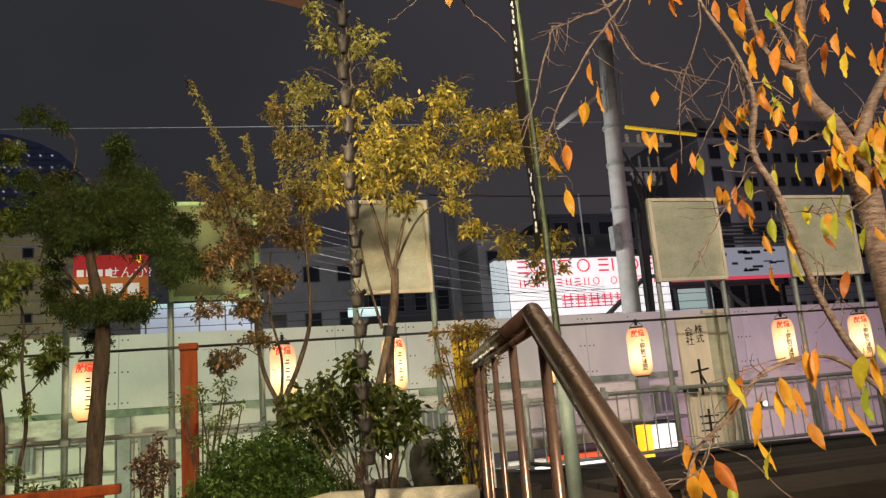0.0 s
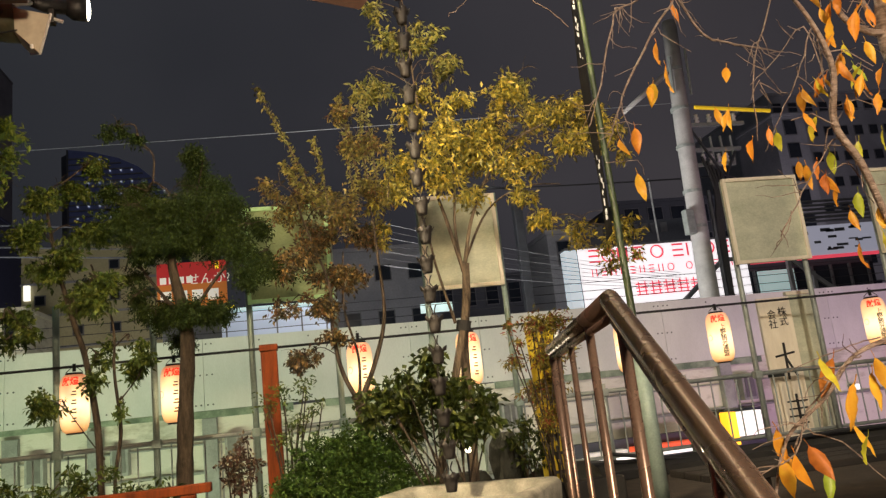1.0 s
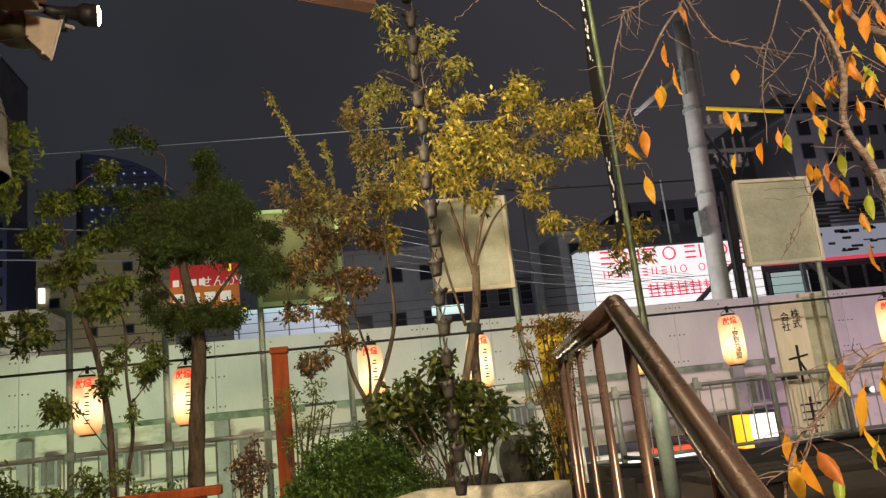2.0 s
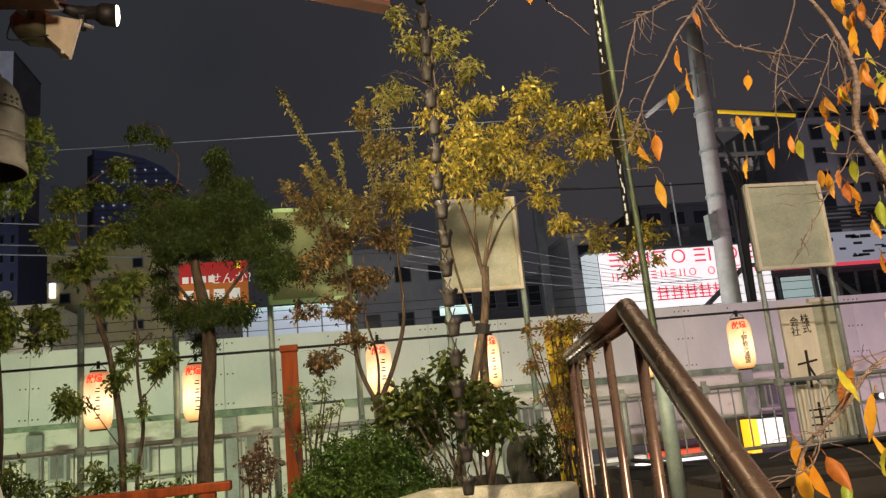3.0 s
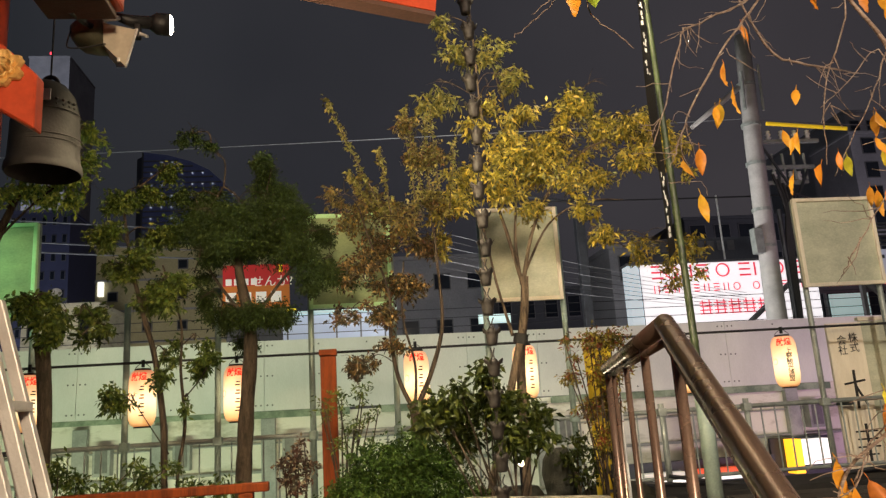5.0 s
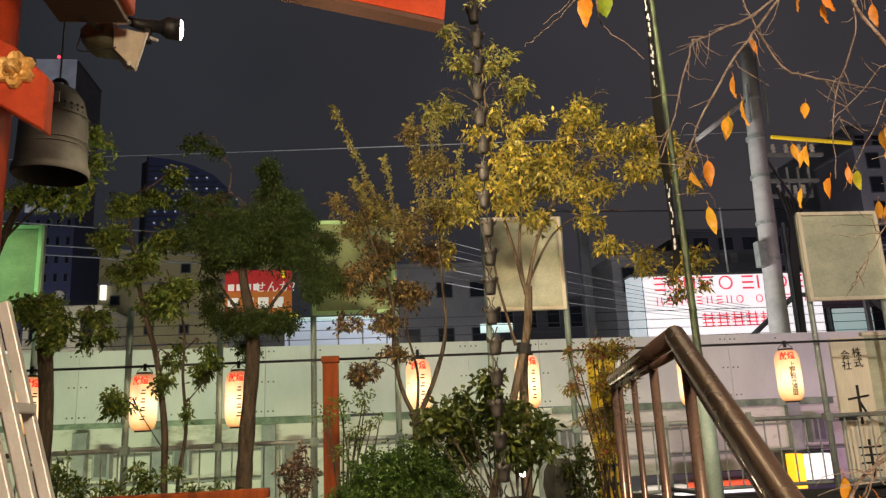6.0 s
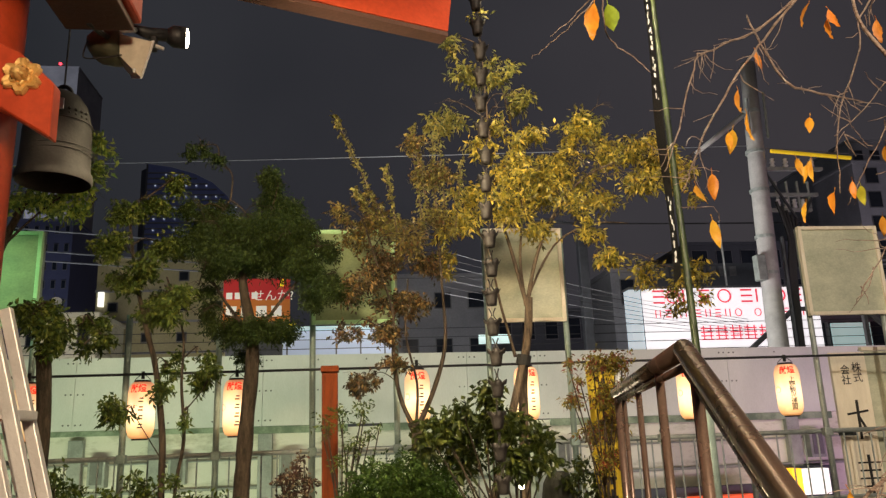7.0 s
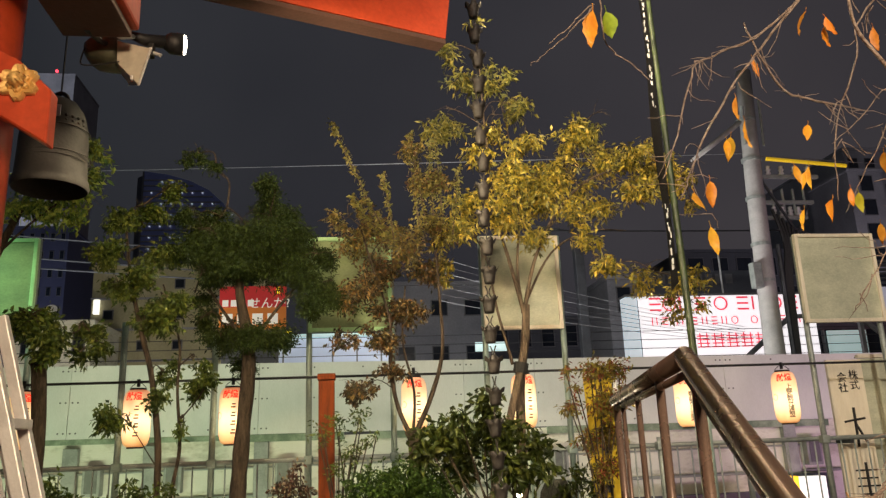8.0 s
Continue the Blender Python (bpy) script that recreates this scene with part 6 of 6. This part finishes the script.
for a, b in (((8.4, 16.2, 2.9), (9.9, 16.2, 4.05)), ((9.9, 16.2, 4.05), (9.9, 16.2, 1.6)), ((9.9, 16.2, 4.05), (11.6, 16.2, 4.05)), ((11.6, 16.2, 4.05), (11.6, 16.2, 1.6)),
             ((11.6, 16.2, 4.0), (12.9, 16.2, 2.95)), ((12.2, 16.2, 3.6), (12.2, 16.2, 1.6)), ((8.4, 16.2, 2.9), (8.4, 16.2, 1.6)), ((9.9, 16.2, 3.0), (12.9, 16.2, 3.0))):
    own(part("angle_bar", tube([a, b], 0.065, 4), M_FRAME), t)

# ---- signs beyond the railway ----
t = thing("lit_shop_sign", (11.2, 22, 3.0), "large lit white shop sign with red letters", "lit sign")
own(part("face", box((8.62, 22.0, 3.75), (14.3, 22.05, 5.66), 0.01), M_SIGNWHITE), t)
own(part("side", box((8.22, 22.06, 3.75), (8.60, 22.5, 5.66), 0.01), M_SIGNSIDE), t)
own(part("top_cap", box((8.2, 21.96, 5.67), (14.4, 22.6, 5.73), 0.01), M_FRAME), t)
own(part("support", box((8.3, 22.55, -3.5), (14.3, 23.2, 3.75)), M_BLD_DARK), t)


def glyph(bm, x, z, w, h, kind, st, y=21.985):
    """A plain letter-like sign shape built from bars."""
    if kind == "ring":
        q = [(x + w / 2 + w * 0.46 * math.cos(a), y, z + h / 2 + h * 0.46 * math.sin(a)) for a in np.linspace(0, 2 * math.pi, 21)]
        tube(q, st / 2, 4, bm, False)
    elif kind == "stem3":
        box((x, y, z), (x + st, y + 0.01, z + h), 0, bm)
        for k in range(3):
            zz = z + (h - st) * k / 2
            box((x + st, y, zz), (x + w, y + 0.01, zz + st), 0, bm)
    elif kind == "pair":
        for u in (0.0, 1.0):
            box((x + (w * 0.8 - st) * u, y, z), (x + (w * 0.8 - st) * u + st, y + 0.01, z + h), 0, bm)
    elif kind == "steps":
        for k in range(3):
            box((x, y, z + (h - st) * k / 2), (x + w * 0.85, y + 0.01, z + (h - st) * k / 2 + st), 0, bm)
    elif kind == "cross":
        box((x + w / 2 - st / 2, y, z), (x + w / 2 + st / 2, y + 0.01, z + h), 0, bm)
        box((x, y - 0.004, z + h - st), (x + w, y + 0.006, z + h), 0, bm)
    elif kind == "post":
        box((x, y, z), (x + st, y + 0.01, z + h), 0, bm)
        box((x + w - st, y, z), (x + w, y + 0.01, z + h), 0, bm)
        box((x + st, y, z + h / 2 - st / 2), (x + w - st, y + 0.01, z + h / 2 + st / 2), 0, bm)
    elif kind == "wave":
        q = [(x + w / 2 + w * 0.42 * math.sin(2 * math.pi * (0.12 + 0.76 * u)) * (1 if u < 1 else 1), y, z + h * (0.06 + 0.88 * u)) for u in np.linspace(0, 1, 15)]
        tube(q, st / 2, 4, bm, False)
    elif kind == "dense":
        for k in range(4):
            box((x, y, z + h * k / 4), (x + w, y + 0.01, z + h * k / 4 + st), 0, bm)
        for u in (0.2, 0.75):
            box((x + w * u, y - 0.004, z), (x + w * u + st, y + 0.006, z + h), 0, bm)


rows = [(5.20, 0.42, 0.44, 0.062, [(8.95, "steps"), (9.37, "ring"), (9.90, "pair"), (10.40, "steps"), (11.02, "ring"), (11.78, "steps"), (12.27, "pair"), (12.80, "ring"), (13.40, "steps")])]
rows.append((4.77, 0.24, 0.22, 0.036, [(8.98 + 0.318 * i, k) for i, k in enumerate(("pair", "steps", "pair", "pair", "steps", "pair", "steps", "pair", "ring", "", "ring", "steps", "pair", "steps", "steps", "pair")) if k]))
rows.append((4.06, 0.44, 0.40, 0.04, [(10.35 + 0.47 * i, "dense") for i in range(6)]))
for z, h, w, st, row in rows:
    for x, kd in row:
        bm = bmesh.new()
        glyph(bm, x, z, w, h, kd, st)
        own(tagged(part("red_shape", bm, M_SIGNRED), kind="stuff"), t)
t = thing("roof_sign", (10.4, 24, 5.8), "small dark roof sign frame with pale bars", "roof sign")
own(part("frame", box((9.6, 24, 5.9), (13.6, 24.1, 6.9), 0.01), M_BLD_DARK), t)
bm = bmesh.new()
for k in range(7):
    box((9.8 + 0.36 * k + (0.6 if k > 2 else 0), 23.97, 6.45), (10.05 + 0.36 * k + (0.6 if k > 2 else 0), 23.99, 6.78), 0, bm)
own(tagged(part("pale_print", bm, M_FRAME), kind="stuff"), t)
own(part("aerial", tube([(11.9, 23, 5.7), (11.9, 23, 8.1)], 0.03, 6), M_PALEINK), t)
t = thing("picture_sign", (17.8, 22, 3.0), "printed shop sign with a grey picture and red strip", "sign")
own(part("face", box((14.6, 22.2, 4.9), (19.4, 22.3, 5.9), 0.01), M_PICT), t)
own(part("red_strip", box((14.6, 22.18, 4.78), (19.4, 22.3, 4.88), 0.01), M_SIGNRED), t)
bm = bmesh.new()
rr = random.Random(3)
for k in range(26):
    a, b = rr.uniform(15, 19), rr.uniform(5.0, 5.75)
    box((a, 22.185, b), (a + rr.uniform(0.1, 0.5), 22.195, b + rr.uniform(0.03, 0.12)), 0, bm)
own(tagged(part("print_bars", bm, M_BLD_DARK), kind="stuff"), t)
for k in range(6):
    own(part("ledge", box((14.4, 22.05, 6.0 + 0.14 * k), (19.8, 22.2, 6.05 + 0.14 * k)), M_FRAME), t)
own(part("glass_front", box((14.8, 22.6, 3.0), (19.4, 22.7, 4.6)), M_GLASS), t)
own(part("support", box((14.7, 22.72, -3.5), (19.5, 23.4, 6.0)), M_BLD_DARK), t)
for k in range(7):
    own(part("mullion", box((14.8 + 0.72 * k, 22.5, 3.0), (14.86 + 0.72 * k, 22.6, 4.6)), M_FRAME), t)
own(part("lit_window", box((14.9, 22.4, 3.2), (16.2, 22.48, 4.55)), M_COOLWIN), t)


# ---- buildings beyond ----
def building(name, x0, x1, y, z1, depth, material, label, cols, rows, lit=0.1, z0=-3.5, wz0=4.0, win=0.55, litmat=M_WARMWIN, seed=1, parapet=0.4, high=0.30):
    r = random.Random(seed)
    t = thing(name, ((x0 + x1) / 2, y, z0), label, "building", "buildings beyond the railway")
    own(part("wall", box((x0, y, z0), (x1, y + depth, z1), 0.02), material), t)
    own(part("roof", box((x0 - 0.08, y - 0.08, z1 + 0.004), (x1 + 0.08, y + depth, z1 + parapet * 0.5), 0.03), material), t)
    if cols and rows:
        pw, ph = (x1 - x0) / cols, (z1 - wz0) / rows
        for i in range(cols):
            for j in range(rows):
                cx, cz = x0 + pw * (i + 0.5), wz0 + ph * (j + 0.5)
                w, h = pw * win * 0.5, ph * high
                wd = own(part("window", box((cx - w - 0.05, y - 0.05, cz - h - 0.05), (cx + w + 0.05, y - 0.006, cz + h + 0.05), 0.01), M_FRAME), t)
                o = part("pane", box((cx - w, y - 0.07, cz - h), (cx + w, y - 0.055, cz + h)), litmat if r.random() < lit else M_GLASS, wd)
    return t


bb = building("beige_block", -11.6, -4.0, 35, 9.75, 9, M_BLD_BEIGE, "beige low-rise block with small dark windows", 5, 4, 0.0, -3.5, 4.2, 0.24, M_WARMWIN, 4, 0.4, 0.13)
own(part("lit_window", box((-11.45, 34.8, 7.7), (-11.22, 34.99, 8.35), 0.01), M_WARMWIN), bb)
for z in (5.55, 6.95, 8.35):
    own(part("floor_band", box((-11.62, 34.93, z), (-4.0, 34.995, z + 0.10)), M_BLD_GREY), bb)
building("grey_block", 1.6, 6.2, 34, 8.6, 8, M_BLD_GREY, "grey low-rise block with shutters and windows", 3, 2, 0.0, -3.5, 4.4, 0.45, M_COOLWIN, 6, 0.4, 0.16)
building("dark_block", 6.3, 17.0, 42, 8.2, 8, M_BLD_DARK, "dark low-rise block behind the lit sign", 8, 2, 0.0, -3.5, 4.4, 0.5, M_WARMWIN, 8)
building("tall_dark_block", -26.5, -21.9, 60, 19.0, 10, M_BLD_NAVY, "tall dark office block with few lit windows", 6, 9, 0.13, -3.5, 6.0, 0.34, M_WARMWIN, 15, 0.4, 0.2)
gt = building("grey_tower", -34.2, -30.0, 80, 42.3, 8, M_BLD_GREY, "grey apartment tower with a red roof beacon", 0, 0, 0.0, -3.5, 22.0, 0.3, M_WARMWIN, 16)
bm = bmesh.new()
bmesh.ops.create_icosphere(bm, subdivisions=2, radius=0.17, matrix=Matrix.Translation((-31.9, 79.9, 42.75)))
own(part("beacon", bm, M_BEACON, None, "red beacon"), gt)
building("pale_block", 29.6, 31.8, 40, 16.5, 4, M_BLD_GREY, "narrow grey stair tower with small openings", 1, 7, 0.0, -3.5, 6.0, 0.35, M_WARMWIN, 18)
building("right_block", 32.5, 48.0, 44, 19.5, 10, M_BLD_GREY, "grey office block with rows of dark windows", 13, 8, 0.02, -3.5, 5.0, 0.5, M_COOLWIN, 21, 0.4, 0.17)
building("stepped_block", 20.0, 29.4, 43, 12.3, 9, M_BLD_DARK, "dark stepped block beside the stair tower", 6, 4, 0.12, -3.5, 5.0, 0.6, M_COOLWIN, 22)
building("shed_block", 10.5, 14.5, 30, 7.9, 4, M_BLD_GREY, "grey rooftop plant block behind the pole", 3, 1, 0.0, -3.5, 6.2, 0.4, M_WARMWIN, 25)

wh = building("white_house", -13.0, -10.15, 31, 6.6, 3.5, M_CONC, "small pale flat-roofed house with a dish aerial", 3, 1, 0.0, -3.5, 5.2, 0.4, M_WARMWIN, 27)
bm = lathe([(0.01, 0.0), (0.13, 0.03), (0.20, 0.08), (0.205, 0.08), (0.13, 0.02), (0.01, -0.012)], 20)
bm.transform(pose(-11.9, 31.4, 7.28, 70, 0, 25))
own(part("dish", bm, M_PALEINK, None, "white dish aerial", True), wh)
own(part("dish_mast", tube([(-11.9, 31.45, 6.7), (-11.9, 31.45, 7.28)], 0.03, 8), M_GALV), wh)

t = thing("platform_shed", (0.0, 20.6, 1.55), "pale railway platform shed with its light put in as glow", "platform shed")
# walls and roof edge both use glow materials instead of being lit
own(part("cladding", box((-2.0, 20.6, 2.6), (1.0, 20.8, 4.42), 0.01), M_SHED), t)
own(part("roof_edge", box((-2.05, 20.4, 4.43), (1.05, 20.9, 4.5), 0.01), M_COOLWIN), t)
for k in range(5):
    own(part("seam", box((-1.9 + 0.65 * k, 20.575, 2.6), (-1.86 + 0.65 * k, 20.595, 4.4)), M_FRAME), t)
own(part("base", box((-2.0, 20.6, -3.5), (1.0, 20.8, 2.595)), M_BLD_DARK), t)
t = thing("platform_lamp", (3.6, 20.6, 1.55), "pale green lit platform lamp panel", "lamp")
own(part("post", box((3.75, 20.7, -3.5), (3.85, 20.8, 3.94)), M_STEEL), t)
own(part("panel", box((3.3, 20.6, 3.95), (4.2, 20.68, 4.2), 0.01), M_COOLWIN), t)

t = thing("red_advertisement", (-3.4, 26, 1.5), "red and orange advertisement board with pale lettering", "advertisement")
own(part("red_face", box((-4.5, 26, 6.28), (-2.28, 26.1, 7.0), 0.01), M_ADRED), t)
own(part("orange_face", box((-4.5, 26, 5.52), (-2.28, 26.1, 6.275), 0.01), M_ADORANGE), t)
w = lettering("せんか?", 0.42, M_ADWHITE, "pale_lettering")
w.location = (-2.85, 25.98, 6.38)
own(w, t)
bm = bmesh.new()
for k in range(4):
    box((-4.4 + 0.28 * k, 25.97, 6.3), (-4.2 + 0.28 * k, 25.99, 6.52), 0, bm)
    box((-4.4 + 0.5 * k, 25.97, 5.68), (-4.05 + 0.5 * k, 25.99, 6.05), 0, bm)
own(tagged(part("pale_print", bm, M_ADWHITE), kind="stuff"), t)
bm = bmesh.new()
box((-2.62, 25.96, 6.72), (-2.50, 25.98, 6.95), 0, bm)
own(part("arrow", bm, M_ADYELLOW), t)
own(part("support", box((-4.4, 26.12, -3.5), (-2.4, 26.4, 6.9)), M_BLD_DARK), t)
t = thing("yellow_sign", (-2.2, 25.5, 1.5), "narrow vertical yellow lit sign with red marks", "sign")
own(part("face", box((-2.32, 25.5, 3.6), (-2.04, 25.6, 5.35), 0.01), M_ADYELLOW), t)
bm = bmesh.new()
for k in range(4):
    box((-2.26, 25.48, 3.8 + 0.36 * k), (-2.12, 25.495, 4.0 + 0.36 * k), 0, bm)
own(part("red_bars", bm, M_SIGNRED), t)
own(part("post", box((-2.25, 25.62, -3.5), (-2.1, 25.8, 5.3)), M_STEEL), t)

# glass tower with a curved sloping crown
t = thing("glass_tower", (-40, 200, -3.5), "tall dark glass tower with rows of small lights", "tower")
prof = [(-55.1, -3.5), (-55.1, 75.7), (-49, 74.8), (-43, 73.0), (-38, 70.4), (-34, 66.6), (-31.5, 62.5), (-30.5, 58), (-30.5, -3.5)]
bm = prism(prof, 22)
bm.transform(Matrix.Translation((0, 200, 0)))
own(part("shell", bm, M_TOWER), t)
bm = prism([(-57.2, -3.5), (-57.2, 74.5), (-55.36, 75.5), (-55.36, -3.5)], 20)
bm.transform(Matrix.Translation((0, 202, 0)))
own(part("side_wing", bm, M_BLD_DARK), t)
own(part("corner_strip", box((-55.35, 199.7, -3.5), (-54.95, 199.98, 75.6)), M_FRAME), t)
for j in range(11):
    z = 72.5 - 3.1 * j
    for i in range(9):
        x = -53.0 + 2.65 * i
        top = 75.0 - 0.030 * max(0, x + 53) ** 1.9
        if z < top - 1.2 and (i * 7 + j * 3) % 11:
            own(part("light", box((x, 199.6, z), (x + 0.34, 199.9, z + 0.24)), M_DOT), t)
    for dz in (0.0, 1.55):
        zz = z - 1.1 + dz
        edge = -53 + (max(0.0, (75.0 - zz - 0.8)) / 0.030) ** (1 / 1.9)
        own(part("floor_band", box((-54.9, 199.75, zz), (min(-31.0, edge), 199.98, zz + 0.35)), M_BLD_GREY), t)

# ---- street below ----
t = thing("street_shop", (7.2, 12.2, -3.5), "bright shop window under the viaduct", "shop front")
own(part("window", box((7.12, 12.15, 0.38), (7.60, 12.35, 0.78), 0.01), M_SHOP), t)
own(part("yellow_sign", box((6.90, 12.05, 0.26), (7.07, 12.3, 0.80), 0.01), M_SHOPYELLOW), t)
own(part("post", box((6.70, 12.36, -3.5), (7.8, 12.43, 0.82)), M_STEEL), t)
t = thing("shop_awning", (5.2, 12.0, -3.5), "white and red lit shop awning along the street", "awning")
own(part("white_band", box((4.2, 11.7, 0.30), (6.1, 11.9, 0.39), 0.01), M_SHOP), t)
own(part("red_band", box((5.0, 11.68, 0.394), (6.1, 11.9, 0.47), 0.01), M_SHOPRED), t)
own(part("sign_block", box((4.25, 11.68, 0.394), (4.9, 11.9, 0.46), 0.01), M_ADWHITE), t)
own(part("back", box((3.9, 11.92, -3.5), (6.5, 12.1, 0.6)), M_BLD_DARK), t)
t = thing("wall_lamp", (9.72, 12.5, 0.95), "small bright lamp on the viaduct wall", "lamp")
own(part("bracket", box((9.66, 12.42, 0.90), (9.78, 12.552, 1.00), 0.01), M_STEEL), t)
bm = bmesh.new()
bmesh.ops.create_uvsphere(bm, u_segments=14, v_segments=8, radius=0.055, matrix=Matrix.Translation((9.72, 12.37, 0.95)))
own(part("globe", bm, M_SHOP, None, "glowing round globe", True), t)
